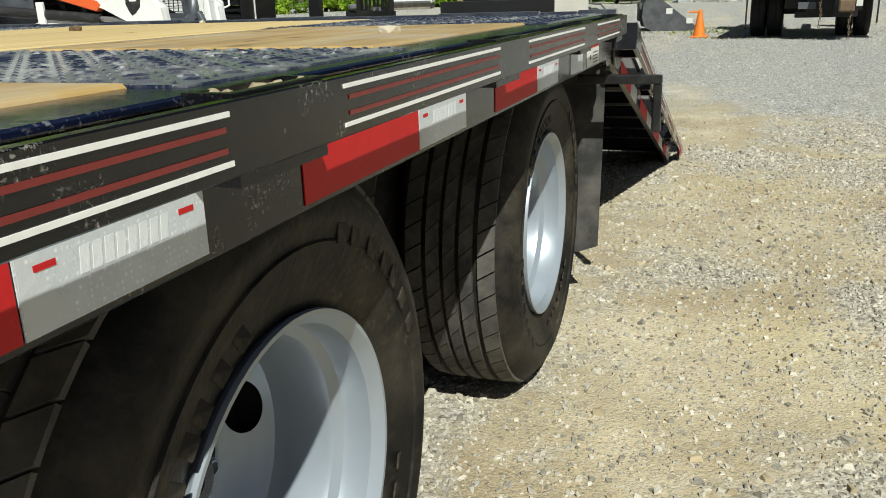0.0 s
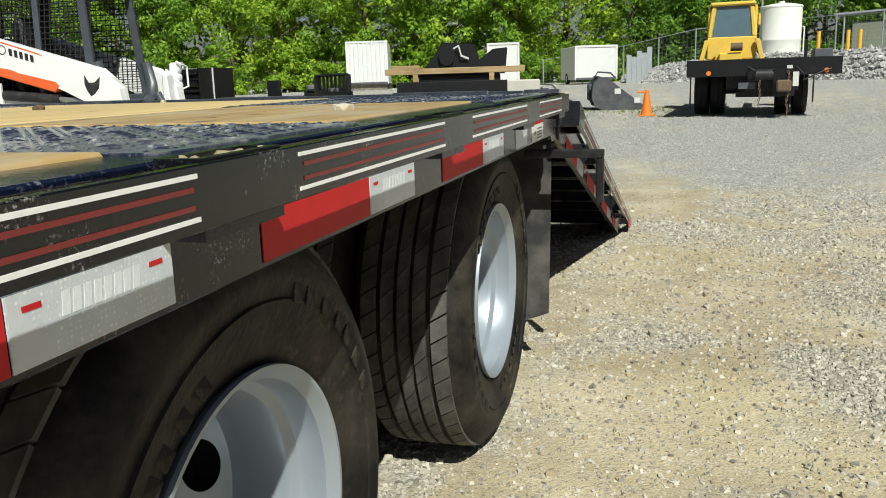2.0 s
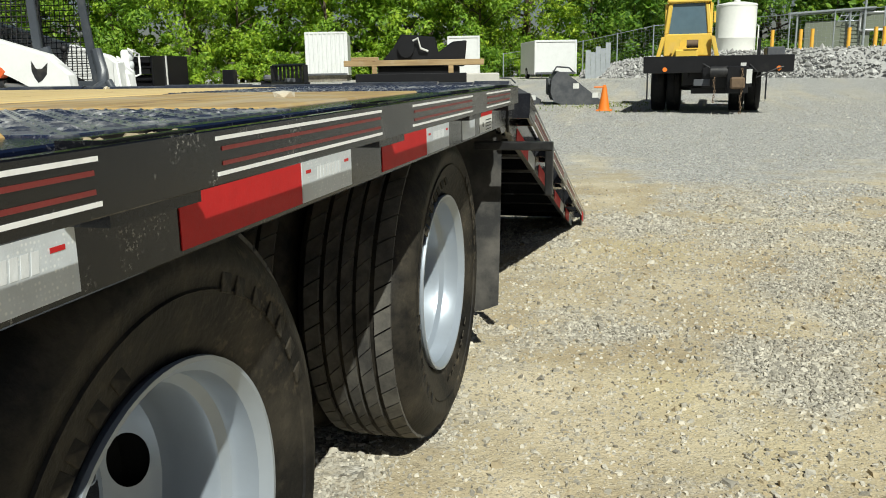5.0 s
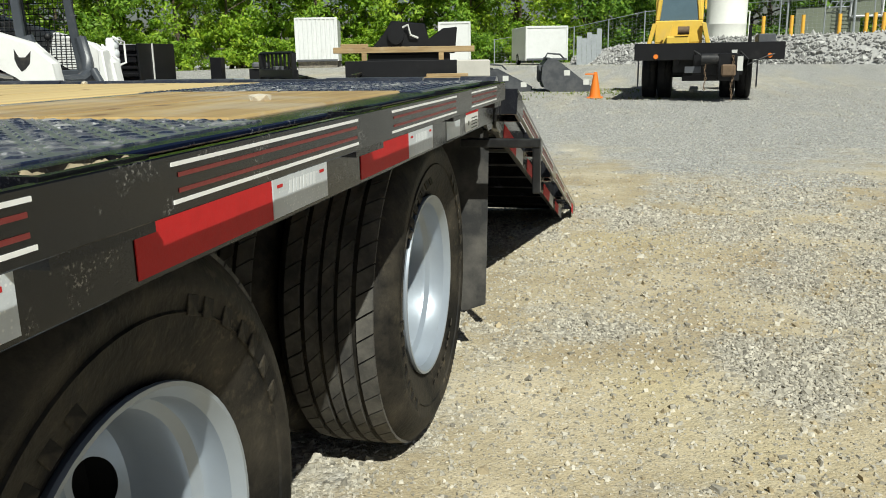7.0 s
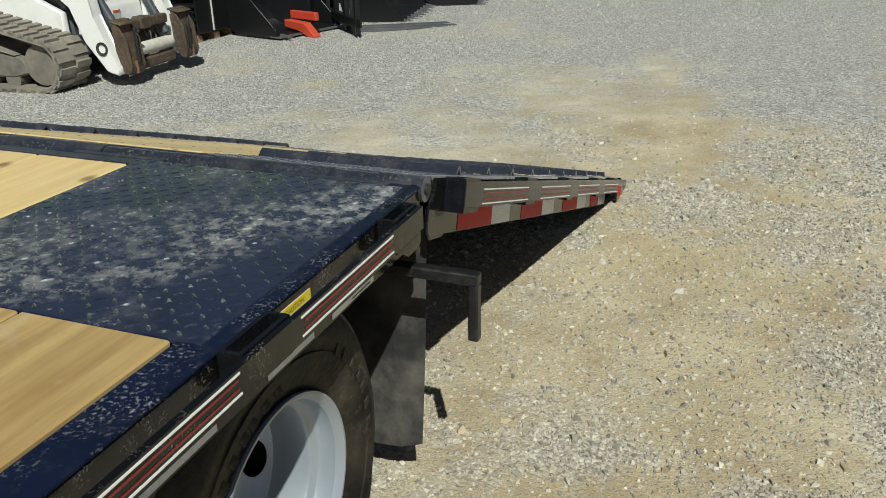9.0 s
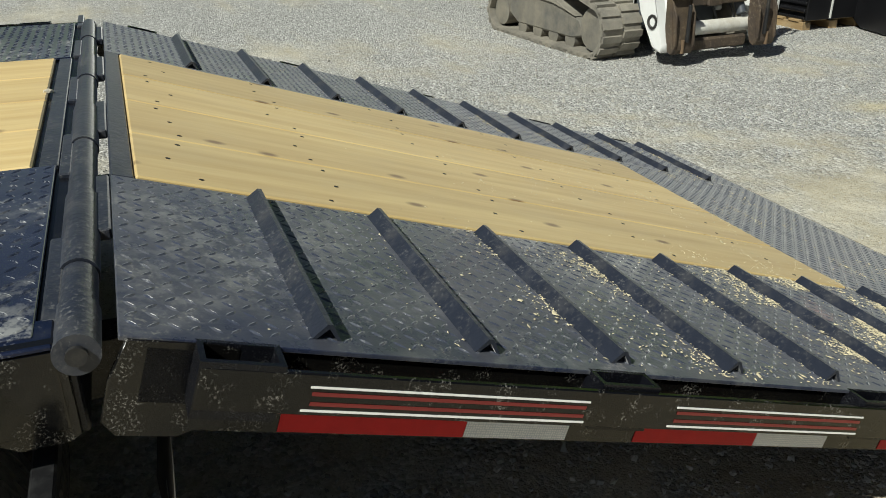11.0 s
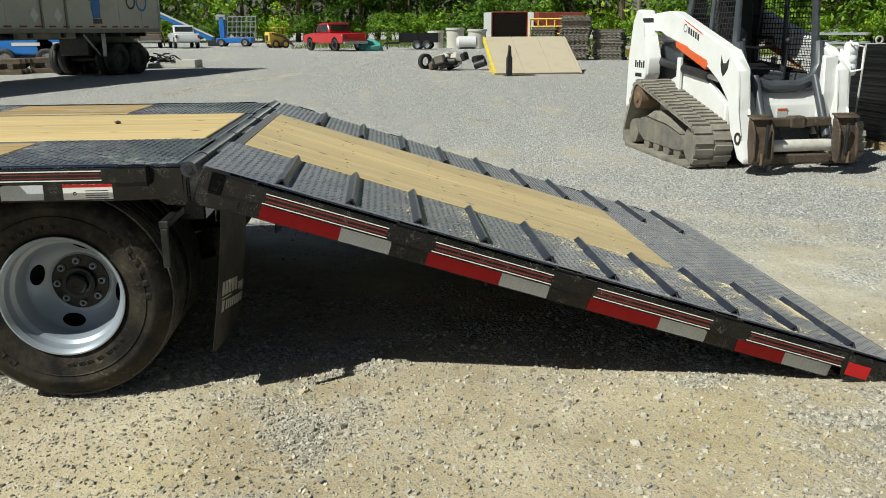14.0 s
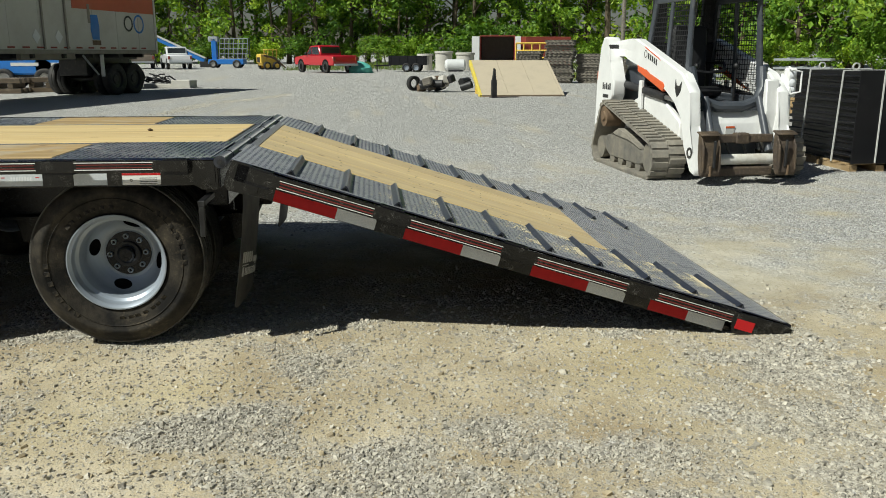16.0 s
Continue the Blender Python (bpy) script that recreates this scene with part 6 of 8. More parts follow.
for at, turn, w_, h_, d_, lab in (((-2.2, 19.4, 0.0), 10, 1.5, 0.84, 1.35, "dusty dark grey loader bucket with white stickers beside the cone"), ((-3.72, 19.6, 0.0), 6, 1.4, 0.58, 1.3, "low dusty dark grey loader bucket with a white sticker")):
    bk = bucket(at, turn, w_, h_, d_, DUSTGREY, lab, 2)
    for x, z in ((0.42, 0.5), (0.78, 0.22)):
        part("sticker", B(x * d_, x * d_ + 0.15, -w_ / 2 - 0.0215, -w_ / 2 - 0.0185, z * h_, z * h_ + 0.13), STRAP, bk, "plain white sticker")
    part("hose_guard", pipe(bmesh.new(), [(0.1, -0.3, h_), (0.18, -0.3, h_ + 0.13), (0.5, -0.28, h_ + 0.1), (0.62, -0.28, h_ - 0.02)], 0.022, 6), DUSTGREY, bk)
    part("coupler_pad", B(-0.06, 0.1, -0.45, 0.3, 0.3 * h_, 0.8 * h_, bev=0.02), DUSTGREY, bk)


def pallet_fork(at, turn):
    f = thing("pallet_fork", at, "black pallet fork frame with two long grey tines on the gravel", "pallet fork", "loader attachments", turn)
    for z in (0.12, 0.72):
        part("crossbar", B(-0.08, 0.0, -0.6, 0.6, z, z + 0.1, bev=0.006), BLACKSTEEL, f)
    for y in (-0.6, -0.2, 0.2, 0.58):
        part("upright", B(-0.075, -0.02, y, y + 0.05, 0.05, 1.02 if abs(y) > 0.3 else 0.8, bev=0.004), BLACKSTEEL, f)
    part("backrest", grid_screen(bmesh.new(), (-0.05, -0.58, 0.82), (-0.05, 0.6, 0.82), (-0.05, -0.58, 1.02), 8, 1, 0.018), BLACKSTEEL, f)
    for y in (-0.22, 0.0):
        t = part("tine", prism(bmesh.new(), [(0.0, 0.82), (0.04, 0.82), (0.045, 0.06), (1.3, 0.025), (1.3, 0.012), (0.0, 0.012)], y - 0.055, y + 0.055, "xzy", 0.004), GREYSTEEL, f, "grey steel tine")
        part("tine_hook", B(-0.09, 0.02, y - 0.05, y + 0.05, 0.815, 0.86, bev=0.006), GREYSTEEL, t)
    return f


pallet_fork((-4.0, 7.25, 0.0), 44)
w = thing("steel_wedge", (-4.30, 6.80, 0.0), "orange-red painted steel bracket lying before a bucket", "bracket", "", -20)
part("bracket_leg", prism(bmesh.new(), [(-0.3, 0.18), (0.05, 0.16), (0.22, 0.02), (0.14, 0.0), (-0.05, 0.08), (-0.3, 0.1)], -0.05, 0.05, "xzy", 0.006), BRACKET, w)
part("bracket_leg", B(-0.32, 0.12, 0.06, 0.12, 0.18, 0.27, bev=0.008), BRACKET, w)
w = thing("post_driver", (-5.0, 7.75, 0.0), "dark blue and black boxed loader attachment behind the buckets", "attachment", "", 8)
part("housing", B(-0.5, 0.4, -0.45, 0.45, 0.0, 0.6, bev=0.02), BLACKSTEEL, w)
part("lid", B(-0.52, 0.42, -0.47, 0.47, 0.6, 0.68, bev=0.015), surface("navy_paint", (0.02, 0.03, 0.09), 0.4), w)
part("mast", B(-0.1, 0.05, -0.35, -0.2, 0.68, 0.98, bev=0.01), BLACKSTEEL, w)


def panel_stack(at, turn):
    """A strapped stack of black ribbed steel panels on a timber pallet."""
    s = thing("pallet", at, "pale timber pallet under the stacked black panels", "pallet", "", turn)
    for y in (-0.33, 0.0, 0.33):
        part("pallet_bearer", B(-0.7, 0.7, y - 0.05, y + 0.05, 0.0, 0.09, bev=0.004), TIMBER, s)
    for k in range(7):
        x = -0.68 + 0.2 * k
        part("pallet_board", B(x, x + 0.13, -0.39, 0.39, 0.091, 0.111, bev=0.002), TIMBER, s)
    st = thing("panel_stack", at, "strapped stack of black ribbed steel panels on a pallet", "steel panels", "", turn)
    z, k = 0.1125, 0
    prng = random.Random(4)
    while z < 1.10:
        h = prng.uniform(0.062, 0.085)
        o = prng.uniform(-0.02, 0.02)
        bm = bmesh.new()
        e = prng.uniform(-0.03, 0.012)
        box(bm, -0.71 + o, 0.70 + o, -0.375 - e, 0.375, z, z + h * prng.uniform(0.3, 0.5), bev=0.006)
        for j in range(4):
            y = -0.375 + 0.226 * j
            box(bm, -0.69 + o, 0.68 + o, y + 0.03, y + 0.10, z + h * 0.28, z + h - 0.002)
        part("panel", bm, BLACKSTEEL, st)
        z, k = z + h, k + 1
    part("end_sheet", B(0.715, 0.735, -0.385, 0.39, 0.1125, z + 0.01, bev=0.003), BLACKSTEEL, st, "plain black end sheet")
    for x in (-0.28, 0.42):
        part("strap", pipe(bmesh.new(), [(x - 0.06, -0.395, 0.1), (x, -0.395, z + 0.004), (x, 0.395, z + 0.004), (x, 0.395, 0.12)], 0.011, 4), STRAP, st, "pale binding strap")
        part("strap_buckle", lathe(bmesh.new(), [(0.045, -0.008), (0.045, 0.008), (0.032, 0.008), (0.032, -0.008)], 14, Matrix.Translation((x, -0.25, z + 0.045))), STRAP, st)
    part("strap", pipe(bmesh.new(), [(0.74, -0.1, 0.12), (0.742, -0.1, z + 0.012)], 0.010, 4), STRAP, st, "pale binding strap")


panel_stack((-5.92, 6.40, 0.0), 1)


# ---- implements further back ----
def flat_rack(at, turn, label, n, w, mats):
    """Folded black implement: a base deck with gussets and upright plates."""
    r = thing("implement", at, label, "implement", "parked implements", turn)
    part("base", B(-w / 2, w / 2, -0.5, 0.5, 0.0, 0.16, bev=0.01), mats, r)
    part("deck", B(-w / 2 + 0.05, w / 2 - 0.05, -0.45, 0.45, 0.16, 0.34, bev=0.02), mats, r)
    for k in range(n):
        x = -w / 2 + 0.1 + (w - 0.2) * k / max(1, n - 1)
        part("gusset", prism(bmesh.new(), [(-0.45, 0.34), (0.3, 0.34), (0.05, 0.66), (-0.45, 0.7)], x - 0.02, x + 0.02, "yzx", 0.004), mats, r)
    part("back_plate", B(-w / 2, w / 2, -0.52, -0.46, 0.16, 0.7, bev=0.008), mats, r)
    part("decal", B(-w * 0.2, w * 0.1, -0.527, -0.521, 0.22, 0.27), STRAP, r)
    return r


flat_rack((-4.35, 13.9, 0.0), 14, "black steel implement stacked low with a pine beam across", 5, 2.2, BLACKSTEEL)
p = thing("pine_beam", (-4.3, 13.9, 0.0), "long pale pine beam lying across black implements", "beam", "", 14)
part("beam", B(-1.42, 1.42, -0.1, 0.06, 0.82, 0.915, bev=0.006), TIMBER, p)
part("beam_block", B(-1.27, -0.72, -0.08, 0.06, 0.9155, 0.965, bev=0.006), TIMBER, p)
for x in (-0.85, 0.7):
    part("beam_post", B(x, x + 0.1, -0.1, 0.0, 0.703, 0.8195), TIMBER, p)
p = thing("concrete_block", (-3.55, 17.2, 0.0), "two pale concrete blocks stacked behind the implements", "block", "", 10)
part("block", B(-0.45, 0.45, -0.25, 0.25, 0.0, 0.45, bev=0.03), CONCRETE, p)
part("block", B(-0.5, 0.42, -0.25, 0.25, 0.451, 0.85, bev=0.03), CONCRETE, p)
p = thing("pine_plank", (-3.3, 13.3, 0.0), "short pale pine planks stacked on black blocking", "planks", "", 12)
part("support", B(-0.38, 0.38, -0.2, 0.2, 0.0, 0.5, bev=0.01), BLACKSTEEL, p)
for k in range(2):
    part("plank", B(-0.42 + 0.05 * k, 0.40 + 0.03 * k, -0.16, 0.0, 0.501 + 0.061 * k, 0.56 + 0.061 * k, bev=0.005), TIMBER, p)
i2 = thing("implement", (-4.35, 14.25, 0.0), "black steel implement head above the pine beam", "implement", "parked implements", 14)
part("column", B(-0.8, 0.9, 0.0, 0.2, 0.0, 0.8, bev=0.01), BLACKSTEEL, i2)
part("head", prism(bmesh.new(), [(-0.85, 0.8), (1.0, 0.8), (1.05, 1.22), (0.75, 1.2), (0.45, 1.0), (0.4, 1.28), (-0.3, 1.33), (-0.45, 1.1)], -0.1, 0.35, "xzy", 0.02), BLACKSTEEL, i2)
part("motor", R((-0.2, -0.2, 1.12), (-0.2, 0.45, 1.12), 0.17, 18), BLACKSTEEL, i2)
part("hose", pipe(bmesh.new(), [(-0.1, -0.15, 1.2), (0.05, -0.22, 1.26), (0.1, -0.2, 1.1), (0.25, -0.15, 1.05)], 0.02, 6), STRAP, i2)
for ob in bpy.data.objects:
    if ob.parent is None and (ob.name.startswith("implement") or ob.name.startswith("pine_beam")):
        ob.matrix_basis = ob.matrix_basis @ Matrix.Diagonal((1, 1, 1.25, 1))
i3 = thing("grapple_rake", (-5.35, 10.35, 0.0), "black toothed rake attachment with a grey motor cover", "rake", "parked implements", 22)
part("frame", prism(bmesh.new(), [(-0.55, 0.0), (0.6, 0.0), (0.6, 0.6), (-0.1, 0.78), (-0.55, 0.8)], -0.1, 0.1, "xzy", 0.01), BLACKSTEEL, i3)
part("motor_cover", B(-0.5, -0.25, -0.16, 0.16, 0.8, 0.9, bev=0.03), GREYSTEEL, i3)
for k in range(6):
    part("tine", prism(bmesh.new(), [(-0.1, 0.0), (-0.5, 0.05), (-0.62, 0.35), (-0.55, 0.4), (-0.4, 0.15), (-0.1, 0.1)], -0.5 + 0.2 * k, -0.47 + 0.2 * k, "yzx"), BLACKSTEEL, i3)
i4 = thing("concrete_block", (-9.4, 15.0, 0.0), "low pale concrete blocks and folded sheet on the gravel", "block", "", 25)
part("block", B(-0.6, 0.6, -0.3, 0.3, 0.0, 0.42, bev=0.03), CONCRETE, i4)
part("sheet", B(-0.5, 0.9, -0.5, 0.2, 0.42, 0.52, bev=0.01), GALV, i4)

c = thing("traffic_cone", (-0.58, 15.9, 0.0), "faded orange plastic traffic cone on the dirt", "traffic cone")
part("cone_base", B(-0.17, 0.17, -0.17, 0.17, 0.0, 0.035, bev=0.012), CONE, c)
part("cone_body", R((0, 0, 0.035), (0, 0, 0.56), 0.125, 20, 0.035), CONE, c)
part("cone_top", B(-0.22, 0.02, -0.05, 0.05, 0.5, 0.53, bev=0.006), CONE, c)


# ---- the flatbed work truck seen from behind ----
def round_tyre(name, parent, at, r, wd, rim, axis_turn=0.0, lugs=0):
    """A tyre with a dished rim, its axis along the parent's local x."""
    m = Matrix.Translation(at) @ pose(0, 0, 0, 0, 0, axis_turn)
    t = part(name, lathe(bmesh.new(), [(r * 0.58, wd * 0.44), (r * 0.75, wd * 0.5), (r * 0.93, wd * 0.47), (r, wd * 0.36), (r, wd * 0.12), (r * 0.975, wd * 0.1), (r * 0.975, wd * 0.06), (r, wd * 0.04), (r, -wd * 0.36), (r * 0.93, -wd * 0.47), (r * 0.75, -wd * 0.5), (r * 0.58, -wd * 0.44)], 32, closed=True), LUG, parent, "", m, 50)
    part("rim", lathe(bmesh.new(), [(r * 0.6, wd * 0.44), (r * 0.57, wd * 0.42), (r * 0.53, wd * 0.2), (r * 0.3, wd * 0.12), (r * 0.25, wd * 0.22), (0.0, wd * 0.24)], 24), rim, t)
    part("rim", lathe(bmesh.new(), [(r * 0.6, -wd * 0.44), (r * 0.57, -wd * 0.42), (r * 0.5, -wd * 0.1), (0.0, -wd * 0.08)], 24), rim, t)
    return t


def work_truck():
    t = thing("flatbed_truck", (1.81, 16.0, 0.0), "yellow-cabbed work truck with a black flat bed and hanging chains", "truck", turn=-4)
    bed = part("bed", B(-1.46, 1.28, -1.65, 2.2, 0.98, 1.10, bev=0.015), BLACKSTEEL, t, "black steel flat bed")
    part("rear_beam", B(-1.46, 1.28, -1.70, -1.64, 0.80, 1.12, bev=0.012), BLACKSTEEL, t)
    for x in (-1.05, 1.02):
        part("marker_lamp", R((x, -1.72, 0.87), (x, -1.69, 0.87), 0.045, 14), CONE, t, "amber marker lamp")
    for x in (-1.25, -0.93, 0.33, 0.65):
        round_tyre("tyre", t, (x, 0.0, 0.5), 0.5, 0.29, IRON)
    part("axle", R((-1.2, 0, 0.5), (0.6, 0, 0.5), 0.07, 12), IRON, t)
    part("under_box", B(-0.74, 0.14, -1.3, 0.5, 0.55, 0.975, bev=0.02), BLACKSTEEL, t)
    for x in (-0.66, 0.06):
        part("chassis_rail", B(x - 0.05, x + 0.05, -1.6, 5.0, 0.72, 0.96, bev=0.006), BLACKSTEEL, t)
    for x in (-1.47, 0.86):
        part("mud_guard", B(x, x + 0.03, -0.62, -0.58, 0.25, 0.98, bev=0.004), GREYSTEEL, t)
    part("hitch_block", B(0.1, 0.48, -2.05, -1.7, 0.42, 0.92, bev=0.015), BLACKSTEEL, t)
    part("hitch_winch", R((-0.2, -1.95, 0.82), (0.18, -1.95, 0.82), 0.10, 16), IRON, t)
    part("hitch_plate", B(-0.35, 0.55, -1.80, -1.7, 0.52, 0.9, bev=0.01), BLACKSTEEL, t)
    part("number_plate", B(-0.5, -0.2, -1.83, -1.805, 0.56, 0.68, bev=0.004), GREYSTEEL, t)
    part("under_bar", B(-0.55, 0.4, -1.5, -1.42, 0.40, 0.52, bev=0.01), BLACKSTEEL, t)
    part("sticker", B(0.34, 0.44, -1.73, -1.705, 0.9, 0.98), STRAP, t)
    for x, n_, y in ((-0.12, 13, -1.98), (0.36, 17, -2.08)):
        ch = bmesh.new()
        for k in range(n_):
            mm = Matrix.Translation((x + 0.012 * math.sin(k), y, 0.86 - 0.05 * k)) @ pose(0, 0, 0, 90, 0, 90 * (k % 2))
            bmesh.ops.create_cone(ch, cap_ends=False, segments=8, radius1=0.026, radius2=0.026, depth=0.02, matrix=mm)
        bmesh.ops.solidify(ch, geom=ch.faces[:], thickness=0.011)
        part("chain", ch, RUST, t, "rusty hanging chain")
    part("hose", pipe(bmesh.new(), [(0.5, -1.72, 0.95), (0.65, -1.78, 0.8), (0.62, -1.78, 0.7), (0.95, -1.75, 0.85), (1.1, -1.72, 0.9)], 0.014, 6), HOSE, t)
    for k in range(3):
        part("hose", pipe(bmesh.new(), [(-0.3 + 0.2 * k, -1.72, 0.9), (-0.34 + 0.22 * k, -1.9, 0.97 - 0.05 * k), (-0.05 + 0.16 * k, -2.0, 0.8 - 0.06 * k), (0.1 + 0.12 * k, -1.9, 0.92)], 0.018, 6), HOSE, t)
    part("coupler_jaw", B(0.16, 0.42, -2.16, -2.05, 0.5, 0.72, bev=0.03), RUST, t, "rusty coupler jaw")
    part("sticker", B(0.44, 0.54, -2.07, -2.055, 0.6, 0.86), STRAP, t)
    part("stake", B(0.62, 0.68, -1.67, -1.63, 1.12, 1.42), BLACKSTEEL, t)
    part("toolbox", B(0.9, 1.25, 0.2, 1.4, 1.1, 1.3, bev=0.02), GREYSTEEL, t)
    # cab
    cab = part("cab_floor", B(-1.08, -0.02, 1.75, 3.0, 1.11, 1.158, bev=0.01), CATYEL, t, "yellow cab", Matrix.Translation((-0.2, 0, 0)))
    def wall(name, pts, y0, y1, mat_):
        return part(name, prism(bmesh.new(), pts, y0, y1, "xzy", 0.02), mat_, cab)
    wall("cab_rear", [(-1.08, 1.16), (-0.02, 1.16), (-0.02, 1.66), (-1.08, 1.66)], 1.75, 1.82, CATYEL)
    for x0, x1, x2, x3 in ((-1.08, -0.98, -0.90, -1.0), (-0.12, -0.02, -0.1, -0.2)):
        wall("cab_pillar", [(x0, 1.66), (x1, 1.66), (x2, 2.34), (x3, 2.34)], 1.75, 1.84, CATYEL)
    part("cab_roof", B(-1.04, -0.06, 1.7, 3.0, 2.34, 2.43, bev=0.03), CATYEL, cab)
    part("cab_window", prism(bmesh.new(), [(-0.98, 1.66), (-0.12, 1.66), (-0.2, 2.34), (-0.9, 2.34)], 1.78, 1.79, "xzy"), BLUEGLASS, cab, "tinted rear window")
    part("cab_side", B(-1.08, -1.02, 1.82, 3.0, 1.16, 2.34, bev=0.01), CATYEL, cab)
    part("cab_side", B(-0.08, -0.02, 1.82, 3.0, 1.16, 2.34, bev=0.01), CATYEL, cab)
    part("cab_front", B(-1.02, -0.08, 2.94, 3.0, 1.16, 2.34, bev=0.01), CATYEL, cab)
    for x, lean in ((-1.2, 0.12), (0.12, -0.12)):
        part("cab_brace", prism(bmesh.new(), [(x - 0.05, 1.11), (x + 0.05, 1.11), (x + 0.05 + lean, 1.6), (x - 0.05 + lean, 1.6)], 1.6, 1.7, "xzy", 0.01), CATYEL, cab)
    part("mirror", B(0.0, 0.05, 1.9, 1.98, 1.9, 2.15, bev=0.01), CATYEL, cab)
    part("boom_foot", B(-0.8, -0.3, 1.2, 1.7, 1.11, 1.3, bev=0.03), CATYEL, cab)
    part("boom_foot", prism(bmesh.new(), [(-0.9, 1.11), (-0.78, 1.11), (-0.68, 1.55), (-0.76, 1.55)], 1.4, 1.5, "xzy"), CATYEL, cab)
    part("coupling", R((-0.55, 1.2, 1.42), (-0.3, 1.2, 1.42), 0.09, 14), RUST, cab)
    part("hood", B(-1.0, -0.1, 3.0, 4.6, 1.1, 1.7, bev=0.06), CATYEL, cab)
    for x in (-1.15, 0.5):
        round_tyre("tyre", t, (x, 4.0, 0.5), 0.5, 0.3, IRON)
    return t


work_truck()


# ---- the stone bank, tank, plant and fence behind ----
def bank():
    """A raised gravel platform edged by dumped stone."""
    line = [(-3.5, 46.0), (-1.0, 44.0), (1.5, 42.5), (4.0, 40.0), (8.0, 37.5), (14.0, 35.5), (24.0, 33.5), (40.0, 32.0)]
    top = [0.7, 1.25, 1.5, 1.55, 1.6, 1.7, 1.8, 1.9]
    bm = bmesh.new()
    a = [bm.verts.new((x, y - 1.6, -0.05)) for x, y in line]
    b = [bm.verts.new((x, y, z)) for (x, y), z in zip(line, top)]
    c_ = [bm.verts.new((x + 2, y + 22, z)) for (x, y), z in zip(line, top)]
    for p_, q_ in ((a, b), (b, c_)):
        for i in range(len(line) - 1):
            bm.faces.new((p_[i], p_[i + 1], q_[i + 1], q_[i]))
    ob = part("stone_bank", bm, RIPRAP)
    tagged(ob, "raised gravel bank edged with dumped grey stone", "bank", kind="structure")
    rng = np.random.default_rng(8)
    n_ = 7500
    seg = rng.random(n_) ** 0.9 * (len(line) - 1)
    i = seg.astype(int)
    u = seg - i
    P_ = np.array(line)
    base = P_[i] * (1 - u)[:, None] + P_[i + 1] * u[:, None]
    T_ = np.array(top)
    zt = T_[i] * (1 - u) + T_[i + 1] * u
    w_ = rng.random(n_)
    pos = np.stack([base[:, 0], base[:, 1] - 1.7 + 1.9 * w_, np.minimum(zt, zt * w_ * 1.12) + 0.02], 1)
    s = rng.lognormal(math.log(0.11), 0.4, n_).clip(0.04, 0.32)
    oct_ = np.array([(1, 0, 0), (-1, 0, 0), (0, 1, 0), (0, -1, 0), (0, 0, 1), (0, 0, -1)])
    v = oct_[None] * rng.uniform(0.6, 1.3, (n_, 6, 1)) * (s / 2)[:, None, None] + rng.normal(0, 0.12, (n_, 6, 3)) * s[:, None, None] + pos[:, None]
    tri = np.array([(0, 2, 4), (2, 1, 4), (1, 3, 4), (3, 0, 4), (2, 0, 5), (1, 2, 5), (3, 1, 5), (0, 3, 5)])
    f = (tri[None] + (np.arange(n_) * 6)[:, None, None]).reshape(-1, 3)
    tagged(new("riprap", mesh_of("riprap", v.reshape(-1, 3), f, RIPRAP)), "dumped grey angular stone on the bank", "stones", kind="stuff")


bank()
tk = thing("storage_tank", (4.6, 43.6, 1.52), "white plastic cylindrical storage tank on the stone bank", "tank")
part("tank_body", lathe(bmesh.new(), [(0.0, 0.0), (1.0, 0.0), (1.0, 0.75), (1.012, 0.77), (1.012, 0.80), (1.0, 0.82), (1.0, 2.35), (1.02, 2.37), (1.02, 2.43), (0.97, 2.48), (0.45, 2.58), (0.0, 2.6)], 40, pose(0, 0, 0, 0, -90, 0)), TANKW, tk)
part("tank_cap", R((0, 0, 2.58), (0, 0, 2.7), 0.16, 16), TANKW, tk)
part("tank_pipe", pipe(bmesh.new(), [(1.0, -0.3, 1.4), (1.08, -0.35, 1.4), (1.08, -0.35, 0.0)], 0.03, 6), TANKW, tk)

g = thing("generator_house", (10.6, 47.5, 1.65), "olive generator housing under a flat grey canopy", "generator", turn=-10)
part("housing", B(-2.0, 1.2, -0.8, 0.8, 0.0, 1.55, bev=0.03), OLIVE, g)
for k in range(6):
    part("louvre", B(-0.2, 0.7, -0.835, -0.8, 0.2 + 0.2 * k, 0.33 + 0.2 * k, bev=0.01), OLIVE, g)
part("canopy", prism(bmesh.new(), [(-2.9, 1.95), (1.4, 2.12), (1.4, 2.2), (-2.9, 2.03)], -1.2, 1.2, "xzy", 0.01), GALV, g)
for x in (-2.4, 0.2):
    for y in (-1.0, 1.0):
        part("canopy_post", R((x, y, 0.0), (x, y, 2.05), 0.05, 8), GALV, g)
part("truss", grid_screen(bmesh.new(), (-0.4, -1.0, 1.5), (0.6, -1.0, 1.5), (-0.1, -1.0, 2.05), 3, 2, 0.025), GALV, g)
part("control_box", B(0.7, 2.2, -0.9, 0.5, 1.0, 1.9, bev=0.02), OLIVE, g)
part("control_frame", grid_screen(bmesh.new(), (0.7, -0.93, 1.0), (2.2, -0.93, 1.0), (0.7, -0.93, 1.9), 1, 1, 0.06), BOXW, g)
bol = None
